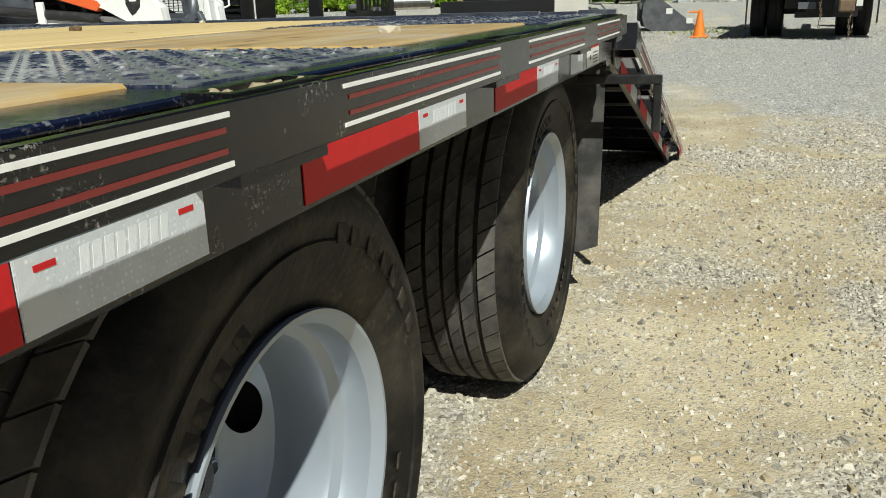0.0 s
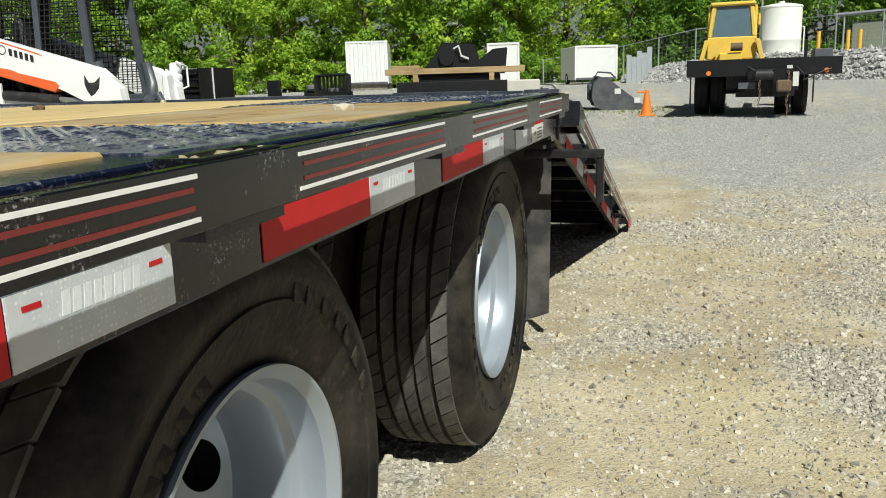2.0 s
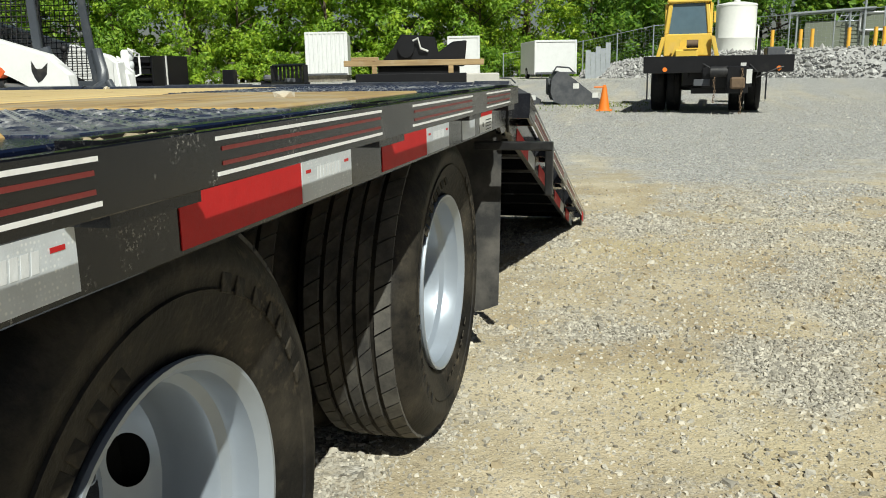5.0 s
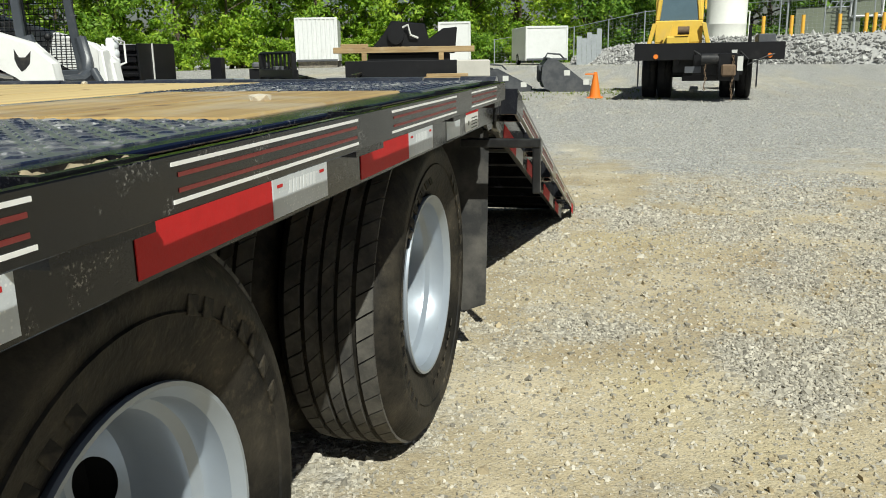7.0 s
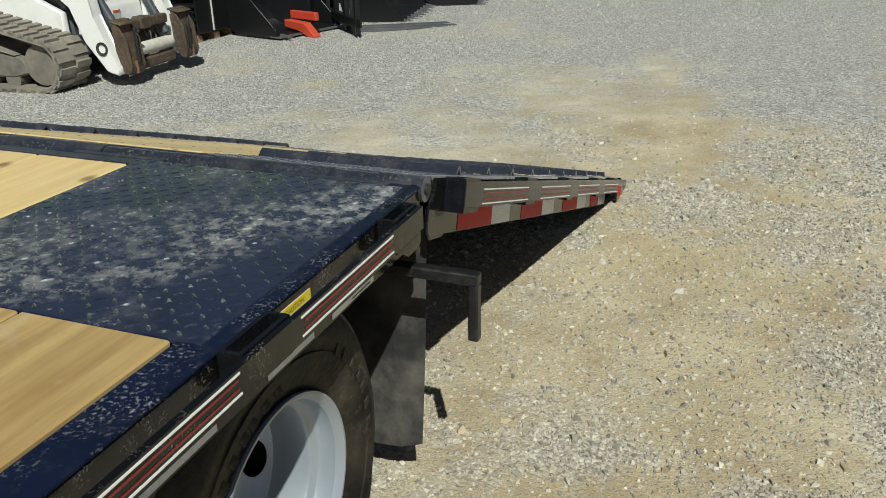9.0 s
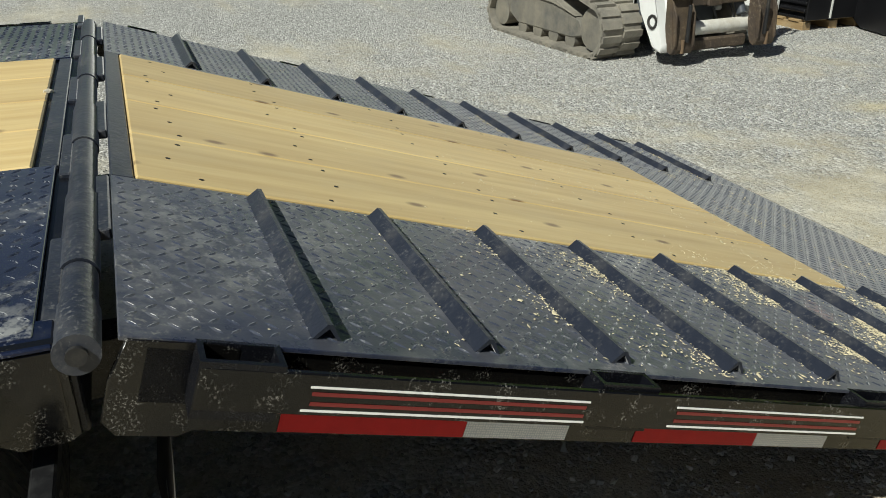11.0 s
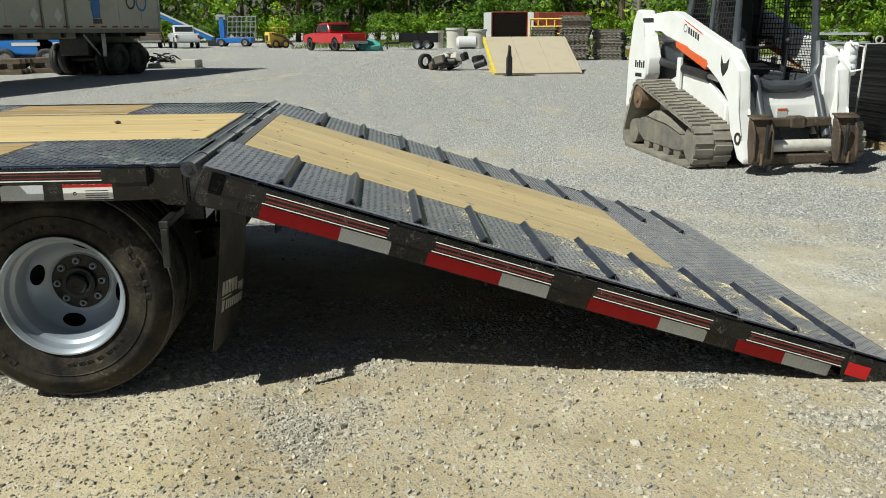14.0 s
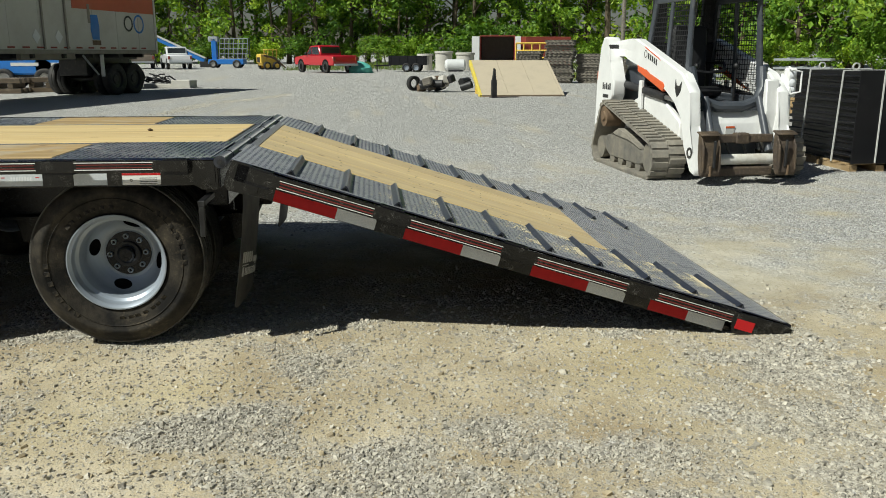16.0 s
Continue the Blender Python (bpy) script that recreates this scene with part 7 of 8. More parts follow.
for x, y, top_ in ((6.1, 41.2, 0.98), (7.35, 41.0, 1.0), (7.85, 40.9, 0.85), (9.4, 40.6, 1.08), (10.5, 40.4, 0.95), (10.85, 40.3, 1.05), (11.2, 40.2, 1.05), (12.9, 39.8, 1.0)):
    m = pose(x, y, 1.58)
    if bol is None:
        bol = thing("bollard", (x, y, 1.58), "yellow-orange painted steel bollard on the bank", "bollard", "bollards")
        part("post", R((0, 0, 0), (0, 0, 1.0), 0.085, 14), surface("bollard_paint", (0.75, 0.4, 0.05), 0.5), bol)
    else:
        copy_thing(bol, m)
fence = thing("chain_link_fence", (6, 45, 0), "galvanised chain-link fence along the top of the bank", "fence")
fpts = [(-8.5, 49, 0), (-3.5, 47.5, 0.6), (0.5, 46, 1.3), (5.5, 46.2, 1.6), (11, 41.2, 1.65), (18, 38.5, 1.75), (26, 36.5, 1.85)]
inv = Matrix.Translation((6, 45, 0)).inverted()
for (ax, ay, az), (bx, by, bz) in zip(fpts, fpts[1:]):
    a, b = Vector((ax, ay, az)), Vector((bx, by, bz))
    n_ = max(2, round((b - a).length / 2.6))
    for k in range(n_):
        p = a.lerp(b, k / n_)
        part("fence_post", R(p, p + Vector((0, 0, 1.9)), 0.035, 8), GALV, fence, "", inv)
    part("fence_rail", R(a + Vector((0, 0, 1.85)), b + Vector((0, 0, 1.85)), 0.018, 6), GALV, fence, "", inv)
    part("fence_mesh", grid_screen(bmesh.new(), a + Vector((0, 0, 0.05)), b + Vector((0, 0, 0.05)), a + Vector((0, 0, 1.85)), round((b - a).length / 0.24), 10, 0.0027), GALV, fence, "thin wire mesh", inv)["kind"] = "stuff"
lt = thing("lattice_mast", (16.8, 57.0, 0.3), "thin galvanised lattice mast before the trees", "mast")
for k in range(3):
    a = radians(120 * k)
    part("mast_leg", R((0.3 * math.cos(a), 0.3 * math.sin(a), 0), (0.3 * math.cos(a), 0.3 * math.sin(a), 14), 0.03, 6), GALV, lt)
br = bmesh.new()
for z in range(28):
    for k in range(3):
        a, b = radians(120 * k), radians(120 * (k + 1))
        rod(br, (0.3 * math.cos(a), 0.3 * math.sin(a), z * 0.5), (0.3 * math.cos(b), 0.3 * math.sin(b), z * 0.5 + 0.5), 0.015, 4, caps=False)
part("mast_brace", br, GALV, lt)
pole = thing("utility_pole", (11.3, 46.3, 0.3), "slim pale metal utility pole", "pole", "poles")
part("shaft", R((0, 0, 0), (0, 0, 9), 0.07, 10, 0.05), GALV, pole)
copy_thing(pole, pose(3.95, 47.4, 0))
wp = thing("utility_pole", (-54.0, 18.3, 0.0), "weathered timber utility pole before the trees", "pole", "poles")
part("shaft", R((0, 0, 0), (0, 0, 11), 0.16, 10, 0.12), OLDWOOD, wp)


def shipping_box(name, at, turn, w, d, h, material, label, category, ribs=True, lift=0.0):
    """A box van body or container with ribbed walls, corner posts and doors."""
    b = thing(name, at, label, category, "", turn)
    part("shell", B(-w / 2, w / 2, -d / 2, d / 2, lift, h, bev=0.03), material, b)
    if ribs:
        k = 0
        while -w / 2 + 0.15 + 0.26 * k < w / 2 - 0.15:
            x = -w / 2 + 0.15 + 0.26 * k
            part("rib", prism(bmesh.new(), [(x, -d / 2 - 0.001), (x + 0.14, -d / 2 - 0.001), (x + 0.11, -d / 2 - 0.035), (x + 0.03, -d / 2 - 0.035)], lift + 0.1, h - 0.1, "xyz"), material, b)
            k += 1
    for x in (-w / 2, w / 2):
        part("corner_post", B(x - 0.05, x + 0.05, -d / 2 - 0.04, -d / 2 + 0.05, lift, h + 0.01, bev=0.01), material, b)
    part("top_rail", B(-w / 2, w / 2, -d / 2 - 0.045, -d / 2, h - 0.1, h + 0.012, bev=0.01), material, b)
    part("bottom_rail", B(-w / 2, w / 2, -d / 2 - 0.045, -d / 2, lift, lift + 0.12, bev=0.01), GREYSTEEL, b)
    return b


e = shipping_box("shipping_container", (-19.2, 47.0, 0.36), 18, 2.4, 6.0, 2.86, BOXW, "white ribbed steel shipping container by the trees", "container", lift=0.36)
for y in (-2.7, 0.0, 2.7):
    part("skid", B(-1.15, 1.15, y - 0.12, y + 0.12, -0.02, 0.358, bev=0.01), OLDWOOD, e)
shipping_box("box_body", (-10.3, 46.0, 0.35), 10, 1.75, 3.0, 2.45, BOXW, "plain white box body by the trees", "box", ribs=False)
e = shipping_box("cargo_trailer", (-5.5, 46.6, 0.35), 19, 2.3, 4.5, 2.1, BOXW, "small white enclosed cargo trailer on the grass", "cargo trailer", ribs=False, lift=0.25)
for s in (-1, 1):
    round_tyre("tyre", e, (s * 1.1, 0.3, 0.32), 0.32, 0.2, BOXW)
part("prop", B(-0.05, 0.05, -1.6, -1.5, 0.0, 0.25), GREYSTEEL, e)
cp = thing("corrugated_panels", (-2.4, 44.0, 0.35), "leaning galvanised corrugated panels by the bank", "metal panels", turn=20)
for k in range(5):
    bm = bmesh.new()
    x0 = -0.7 + 0.28 * k
    prism(bm, [(x0, 0.0), (x0 + 0.07, 0.04), (x0 + 0.14, 0.0), (x0 + 0.21, 0.04), (x0 + 0.27, 0.0), (x0 + 0.27, -0.02), (x0, -0.02)], 0.0, 1.5 + 0.1 * k - (0.2 if k % 2 else 0), "xyz")
    part("panel", bm, GALV, cp)


# ---- the west side of the yard ----
def semi_trailer():
    s = thing("semi_trailer", (-18.92, -10.26, 0.0), "dirty white box semi-trailer with a faded orange-red upper band", "semi-trailer", turn=73.2)
    L2, wd, low = 8.05, 1.3, 1.30
    part("box", B(-wd, wd, -L2, L2, low + 0.04, 4.1, bev=0.03), SEMI, s, "dirty white ribbed side")
    part("upper_band", B(wd + 0.004, wd + 0.012, 3.6, L2, 2.6, 4.0), SEMIRED, s, "faded orange-red band")
    part("bottom_rail", B(wd - 0.02, wd + 0.03, -L2, L2, low, low + 0.12, bev=0.01), DIRTYRAIL, s, "dirty grey bottom rail")
    part("corner_post", B(wd - 0.06, wd + 0.035, L2 - 0.09, L2 + 0.02, low, 4.1, bev=0.01), SEMI, s)
    for k in range(13):
        y = -L2 + 1.22 * k + 0.4
        part("side_post", B(wd, wd + 0.008, y, y + 0.05, low + 0.13, 4.0), SEMI, s)
    for k in range(27):
        y = L2 - 0.84 - 0.572 * k
        part("reflector_dash", B(wd + 0.009, wd + 0.014, y - 0.14, y + 0.14, 1.455, 1.50), RUSTRED, s)
    for y in (2.2, 3.2):
        part("door_bar", B(wd + 0.009, wd + 0.05, y, y + 0.06, low + 0.13, 3.6), DIRTYRAIL, s, "grey upright door bar")
    for y in (1.94, 2.89):
        part("placard", prism(bmesh.new(), [(y - 0.17, 1.77), (y, 1.97), (y + 0.17, 1.77), (y, 1.57)], wd + 0.013, wd + 0.018, "yzx"), BOXW, s)
    part("blue_figure", prism(bmesh.new(), [(4.46, 1.72), (4.80, 1.72), (4.84, 2.1), (4.78, 2.45), (4.44, 2.45), (4.40, 2.0)], wd + 0.013, wd + 0.018, "yzx"), BLUE, s, "blue painted shape")
    part("blue_figure", B(wd + 0.013, wd + 0.018, 4.44, 4.86, 1.56, 1.70), RUST, s, "brown painted shape")
    part("blue_figure", B(wd + 0.013, wd + 0.018, 4.30, 4.42, 2.2, 2.75), DIRTYRAIL, s, "grey painted shape")
    for y, r, mt in ((6.42, 0.25, IRON), (7.02, 0.30, BLUE)):
        part("ring_mark", lathe(bmesh.new(), [(r, 0.0), (r, 0.006), (r - 0.06, 0.006), (r - 0.06, 0.0)], 24, Matrix.Translation((wd + 0.0135, y, 2.25))), mt, s)
    part("side_rail", B(wd - 0.35, wd - 0.2, 1.5, 3.85, 1.14, low - 0.002, bev=0.01), DIRTYRAIL, s, "dirty grey under rail")
    for y in (5.9, 6.92):
        for x in (-0.98, -0.66, 0.66, 0.98):
            round_tyre("tyre", s, (x, y, 0.5), 0.5, 0.29, IRON)
        part("axle", R((-0.9, y, 0.5), (0.9, y, 0.5), 0.08, 12), IRON, s)
    part("bogie_frame", B(-0.5, 0.5, 5.2, 7.6, 0.62, 1.14, bev=0.02), IRON, s)
    part("strut", R((1.0, 4.35, 1.25), (1.0, 5.05, 0.66), 0.03, 8), GALV, s)
    part("strut", B(0.96, 1.06, 5.24, 5.32, 0.6, 1.28, bev=0.01), GALV, s)
    for y in (-4.6, -4.2):
        part("landing_leg", B(0.7, 0.85, y, y + 0.13, 0.06, 1.28, bev=0.01), IRON, s)
        part("leg_foot", B(0.6, 0.95, y - 0.08, y + 0.21, 0.0, 0.06, bev=0.01), IRON, s)
    for x in (-0.5, 0.35):
        part("frame_rail", B(x, x + 0.15, -L2, L2, 1.12, 1.335), IRON, s)
    for k in range(12):
        part("under_member", B(-1.2, 1.2, -7.6 + 1.35 * k, -7.5 + 1.35 * k, 1.18, 1.335), IRON, s)


semi_trailer()
for k, (x, y, lab) in enumerate(((-29.5, -12.2, "blue machine with dark tyres parked behind the semi-trailer"), (-29.5, -10.75, "blue machine with dark tyres parked behind the semi-trailer"))):
    t = thing("utility_machine", (x, y, 0.0), lab, "machine", "blue machines", 90)
    part("hood", prism(bmesh.new(), [(-1.1, 0.55), (1.1, 0.5), (1.15, 0.9), (0.6, 1.25), (-0.9, 1.3), (-1.15, 1.0)], -0.6, 0.6, "xzy", 0.06), BLUE, t)
    part("decal", B(-0.5, 0.5, -0.612, -0.602, 0.85, 0.97), STRAP, t)
    part("chassis", B(-1.0, 1.0, -0.5, 0.5, 0.3, 0.55, bev=0.03), IRON, t)
    for sx_ in (-0.75, 0.75):
        for sy in (-0.62, 0.62):
            round_tyre("tyre", t, (sx_, sy, 0.38), 0.38, 0.26, STEEL, 90)
for k, (x, y, w_, h_) in enumerate(((-25.7, -11.7, 1.5, 0.55), (-26.6, -10.3, 1.5, 0.5), (-27.0, -9.0, 1.2, 0.45))):
    t = thing("timber_crib", (x, y, 0.0), "weathered brown stacked timber blocking behind the semi-trailer", "timber", "timber blocking", 90 + 4 * k)
    for j in range(3):
        for i in range(3):
            if j % 2:
                part("block", B(-w_ / 2 + i * w_ * 0.36, -w_ / 2 + i * w_ * 0.36 + 0.18, -0.5, 0.5, 0.17 * j, 0.17 * j + 0.165, bev=0.01), CRIBWOOD, t)
            else:
                part("block", B(-w_ / 2, w_ / 2, -0.5 + 0.4 * i, -0.32 + 0.4 * i, 0.17 * j, 0.17 * j + 0.165, bev=0.01), CRIBWOOD, t)
dk = thing("parked_machine", (-29.2, -9.2, 0.0), "black wheeled machine parked behind the semi-trailer", "machine", turn=100)
part("frame", B(-1.3, 1.1, -0.6, 0.6, 0.35, 0.75, bev=0.04), BLACKSTEEL, dk)
part("housing", prism(bmesh.new(), [(-1.1, 0.75), (0.8, 0.75), (0.7, 1.15), (-0.2, 1.3), (-1.0, 1.2)], -0.55, 0.55, "xzy", 0.05), BLACKSTEEL, dk)
for x in (-0.9, 0.75):
    for y in (-0.65, 0.65):
        round_tyre("tyre", dk, (x, y, 0.42), 0.42, 0.3, IRON, 90)
sl = thing("concrete_slab", (-29.6, -6.75, 0.0), "low concrete slab holding coiled black hoses", "slab", turn=82)
part("slab", B(-0.2, 0.55, -0.4, 0.4, 0.0, 0.30, bev=0.02), CONCRETE, sl)
part("slab", B(-1.3, -0.21, -0.35, 0.35, 0.0, 0.16, bev=0.02), CONCRETE, sl)
hz = thing("hose_coil", (-29.6, -7.45, 0.16), "loose coils of black hose and pipe on a slab", "hose", turn=80)
hrng = random.Random(6)
for k in range(7):
    pts, a0 = [], hrng.uniform(0, 6.28)
    for j in range(9):
        r = 0.28 + 0.12 * hrng.random()
        pts.append((-0.1 + 0.9 * hrng.random() * 0.3 + r * math.cos(a0 + j * 0.75) + 0.12 * k - 0.4, 0.6 * r * math.sin(a0 + j * 0.75), 0.05 + 0.05 * hrng.random() * j))
    part("hose_loop", pipe(bmesh.new(), pts, 0.028, 6), HOSE, hz)


def pickup(at, turn, paint, label):
    """A pickup truck facing its own +x."""
    p = thing("pickup_truck", at, label, "pickup truck", "", turn)
    part("body", prism(bmesh.new(), [(-2.65, 0.5), (2.55, 0.48), (2.68, 0.7), (2.62, 1.05), (1.25, 1.16), (-2.6, 1.16), (-2.68, 0.8)], -0.95, 0.95, "xzy", 0.06), paint, p)
    part("cab", prism(bmesh.new(), [(-0.85, 1.16), (1.25, 1.16), (0.55, 1.78), (-0.6, 1.82)], -0.83, 0.83, "xzy", 0.05), paint, p)
    for s in (-1, 1):
        part("side_window", prism(bmesh.new(), [(-0.68, 1.22), (0.28, 1.22), (0.28, 1.7), (-0.52, 1.72)], *sorted((s * 0.832, s * 0.84)), "xzy"), DKGLASS, p)
        part("side_window", prism(bmesh.new(), [(0.34, 1.22), (1.02, 1.22), (0.52, 1.68), (0.34, 1.7)], *sorted((s * 0.832, s * 0.84)), "xzy"), DKGLASS, p)
        for x in (-1.65, 1.7):
            # flat near-black disc painted as the shade inside the wheel arch
            part("wheel_arch", lathe(bmesh.new(), [(0.0, 0.0), (0.44, 0.0), (0.44, 0.012), (0.0, 0.012)], 24, Matrix.Translation((x, s * 0.945, 0.47)) @ pose(0, 0, 0, 0, 0, 90 * s)), HOLE, p)
            round_tyre("tyre", p, (x, s * 0.87, 0.39), 0.39, 0.25, RIM, 90)
        part("headlamp", B(2.5, 2.66, *sorted((s * 0.6, s * 0.92)), 0.82, 0.98, bev=0.02), LAMP, p)
        part("tail_lamp", B(-2.7, -2.6, *sorted((s * 0.78, s * 0.94)), 0.8, 1.05, bev=0.01), RUSTRED, p)
        part("mirror", B(0.7, 0.85, *sorted((s * 0.95, s * 1.12)), 1.18, 1.36, bev=0.02), IRON, p)
    part("windscreen", prism(bmesh.new(), [(1.2, 1.185), (1.23, 1.185), (0.6, 1.755), (0.57, 1.755)], -0.74, 0.74, "xzy"), DKGLASS, p)
    part("rear_window", B(-0.80, -0.70, -0.7, 0.7, 1.25, 1.7), DKGLASS, p)
    part("bumper", B(2.6, 2.78, -0.9, 0.9, 0.45, 0.65, bev=0.03), GALV, p)
    part("bumper", B(-2.85, -2.66, -0.9, 0.9, 0.48, 0.62, bev=0.03), GALV, p)
    part("grille", B(2.62, 2.70, -0.55, 0.55, 0.72, 0.98, bev=0.02), IRON, p)
    return p


pickup((-54.4, -2.4, 0.0), 213, REDCAR, "bright red pickup truck parked before the trees")
pickup((-70.5, -18.9, 0.0), 196, TANCAR, "dusty brown pickup truck parked behind the semi-trailer")
pickup((-68.6, -15.6, 0.0), 200, WHITECAR, "white pickup truck parked at the yard's far edge")


def small_loader(at, turn):
    s = thing("skid_loader", at, "old yellow wheeled skid loader at the yard's edge", "loader", "", turn)
    part("body", B(-1.0, 0.6, -0.5, 0.5, 0.4, 1.1, bev=0.05), CATYEL, s)
    part("engine_box", B(-1.15, -0.5, -0.55, 0.55, 0.6, 1.5, bev=0.06), CATYEL, s)
    part("grille", B(-1.17, -1.14, -0.35, 0.35, 0.7, 1.2), IRON, s)
    for y in (-0.45, 0.45):
        for x in (-0.35, 0.55):
            part("cage_post", B(x - 0.04, x + 0.04, y - 0.03, y + 0.03, 1.1, 1.85), CATYEL, s)
        part("arm", prism(bmesh.new(), [(-0.9, 1.45), (0.3, 1.2), (1.2, 0.4), (1.4, 0.2), (1.3, 0.12), (0.9, 0.4), (0.2, 1.0), (-0.9, 1.3)], y * 1.5 - 0.05, y * 1.5 + 0.05, "xzy", 0.01), RUST, s)
        for x in (-0.55, 0.45):
            round_tyre("tyre", s, (x, y * 1.4, 0.38), 0.38, 0.28, CATYEL, 90)
    part("roof", B(-0.45, 0.62, -0.5, 0.5, 1.85, 1.93, bev=0.02), CATYEL, s)
    return s


sk = small_loader((-65.0, -7.4, 0.0), 120)
lf = thing("scissor_lift", (-73.3, -12.2, 0.0), "blue boom lift with a railed basket and folded mast", "lift", turn=85)
part("base", B(-1.7, 1.9, -0.7, 0.7, 0.35, 0.85, bev=0.06), BLUE, lf)
for x in (-1.2, 1.2):
    for y in (-0.7, 0.7):
        round_tyre("tyre", lf, (x, y, 0.4), 0.4, 0.28, STEEL, 90)
part("mast", B(-1.4, -0.9, -0.3, 0.3, 0.85, 2.9, bev=0.04), BLUE, lf)
part("mast_head", B(-1.7, -0.7, -0.3, 0.3, 2.6, 3.1, bev=0.06), GALV, lf)
for y, mt in ((-0.5, GALV), (0.5, IRON)):
    for k in range(7):
        u = -0.6 + 2.8 * k / 6
        part("basket_bar", R((u, y, 0.9), (u + 0.2, y, 2.9), 0.035, 6), mt, lf, "upright basket bar")
    for k in range(5):
        z, u = 0.9 + 0.5 * k, -0.6 + 0.05 * k
        part("basket_rail", R((u, y, z), (u + 2.8, y, z), 0.035, 6), mt, lf, "basket rail")
cv = thing("conveyor", (-76.5, -17.6, 0.0), "long blue and white inclined conveyor", "conveyor", turn=87)
part("boom", prism(bmesh.new(), [(-4.4, 4.1), (-4.2, 4.35), (3.4, 0.85), (3.3, 0.45)], -0.4, 0.4, "xzy", 0.02), BLUE, cv)
part("belt_cover", prism(bmesh.new(), [(-4.2, 4.38), (3.4, 0.9), (3.4, 0.98), (-4.2, 4.5)], -0.45, 0.45, "xzy"), BOXW, cv)
for x, z in ((-2.4, 3.2), (1.2, 1.5)):
    part("prop", R((x, -0.3, z), (x + 0.5, -0.5, 0.0), 0.06, 8), IRON, cv)
    part("prop", R((x, 0.3, z), (x + 0.5, 0.5, 0.0), 0.06, 8), IRON, cv)
part("hopper", B(2.9, 3.9, -0.6, 0.6, 0.0, 0.6, bev=0.03), IRON, cv)

dm = thing("dump_trailer", (-56.4, 3.2, 0.0), "black steel dump trailer with spare wheel", "dump trailer", turn=80)
part("tub", B(-1.3, 1.9, -0.95, 0.95, 0.55, 1.3, bev=0.03), BLACKSTEEL, dm)
for k in range(5):
    part("side_rib", B(-1.2 + 0.7 * k, -1.1 + 0.7 * k, -1.0, -0.95, 0.55, 1.3), BLACKSTEEL, dm)
for x in (0.2, 1.0):
    for y in (-0.98, 0.98):
        round_tyre("tyre", dm, (x, y, 0.36), 0.36, 0.22, RIM, 90)
part("tongue", prism(bmesh.new(), [(-1.3, 0.45), (-2.6, 0.45), (-2.6, 0.55), (-1.3, 0.6)], -0.4, 0.4, "xzy"), BLACKSTEEL, dm)
part("jack", R((-2.4, 0, 0.0), (-2.4, 0, 0.9), 0.05, 8), IRON, dm)
tp = thing("tarpaulin_heap", (-53.5, 0.0, 0.0), "crumpled teal tarpaulin over a heap", "tarpaulin")
bm = bmesh.new()
bmesh.ops.create_icosphere(bm, subdivisions=3, radius=1.0)
for v in bm.verts:
    d = 1 + 0.22 * noise.noise(v.co * 2.3) + 0.1 * noise.noise(v.co * 6)
    v.co = Vector((v.co.x * 0.8 * d, v.co.y * 0.95 * d, max(0.0, (v.co.z + 0.2) * 0.7 * d)))
part("cover", bm, TEAL, tp)
for k, (x, y, r, h) in enumerate(((-60.2, 6.3, 0.65, 1.45), (-59.8, 7.9, 0.68, 1.35), (-60.8, 4.9, 0.56, 1.25))):
    t = thing("concrete_pipe", (x, y, 0.0), "upright pale precast concrete pipe section", "concrete pipe", "pipes")
    part("pipe_wall", lathe(bmesh.new(), [(r, 0.0), (r, h), (r * 0.85, h), (r * 0.85, 0.0)], 28, pose(0, 0, 0, 0, -90, 0), True), CONCRETE, t)
    part("pipe_collar", lathe(bmesh.new(), [(r + 0.001, h - 0.18), (r + 0.07, h - 0.16), (r + 0.07, h - 0.02), (r + 0.001, h)], 28, pose(0, 0, 0, 0, -90, 0)), CONCRETE, t)
wt = thing("white_tank", (-56.6, 6.8, 0.0), "rounded white plastic tank lying before concrete pipes", "tank")
part("tank_shell", lathe(bmesh.new(), [(0.0, -0.9), (0.35, -0.86), (0.5, -0.7), (0.5, 0.7), (0.35, 0.86), (0.0, 0.9)], 24, Matrix.Translation((0, 0, 0.52)) @ pose(0, 0, 0, 0, 0, 90)), BOXW, wt)
part("tank_skid", B(-0.4, 0.4, -0.6, 0.6, 0.0, 0.12), IRON, wt)

ct = thing("open_container", (-67.9, 11.6, 0.0), "open dark-red shipping container with pale doors swung wide", "container", turn=81)
part("left_wall", B(-1.75, -1.66, -3.0, 3.0, 0.1, 3.15), RUSTRED, ct)
part("right_wall", B(1.66, 1.75, -3.0, 3.0, 0.1, 3.15), RUSTRED, ct)
part("roof", B(-1.75, 1.75, -3.0, 3.0, 3.15, 3.24), RUSTRED, ct)
part("floor", B(-1.75, 1.75, -3.0, 3.0, 0.0, 0.1), OLDWOOD, ct)
part("back_wall", B(-1.66, 1.66, 2.9, 3.0, 0.1, 3.15), surface("container_inside", (0.3, 0.29, 0.26), 0.7), ct)
part("door", B(-2.5, -1.76, -3.08, -3.0, 0.1, 3.15, bev=0.01), BOXW, ct)
part("door", B(1.76, 2.3, -3.08, -3.0, 0.1, 3.15, bev=0.01), BOXW, ct)
side = thing("shipping_container", (-66.8, 15.4, 0.0), "dark-red steel shipping container before the trees", "container", turn=-80)
part("shell", B(-2.4, 2.4, -1.2, 1.2, 0.0, 3.1, bev=0.03), RUSTRED, side)
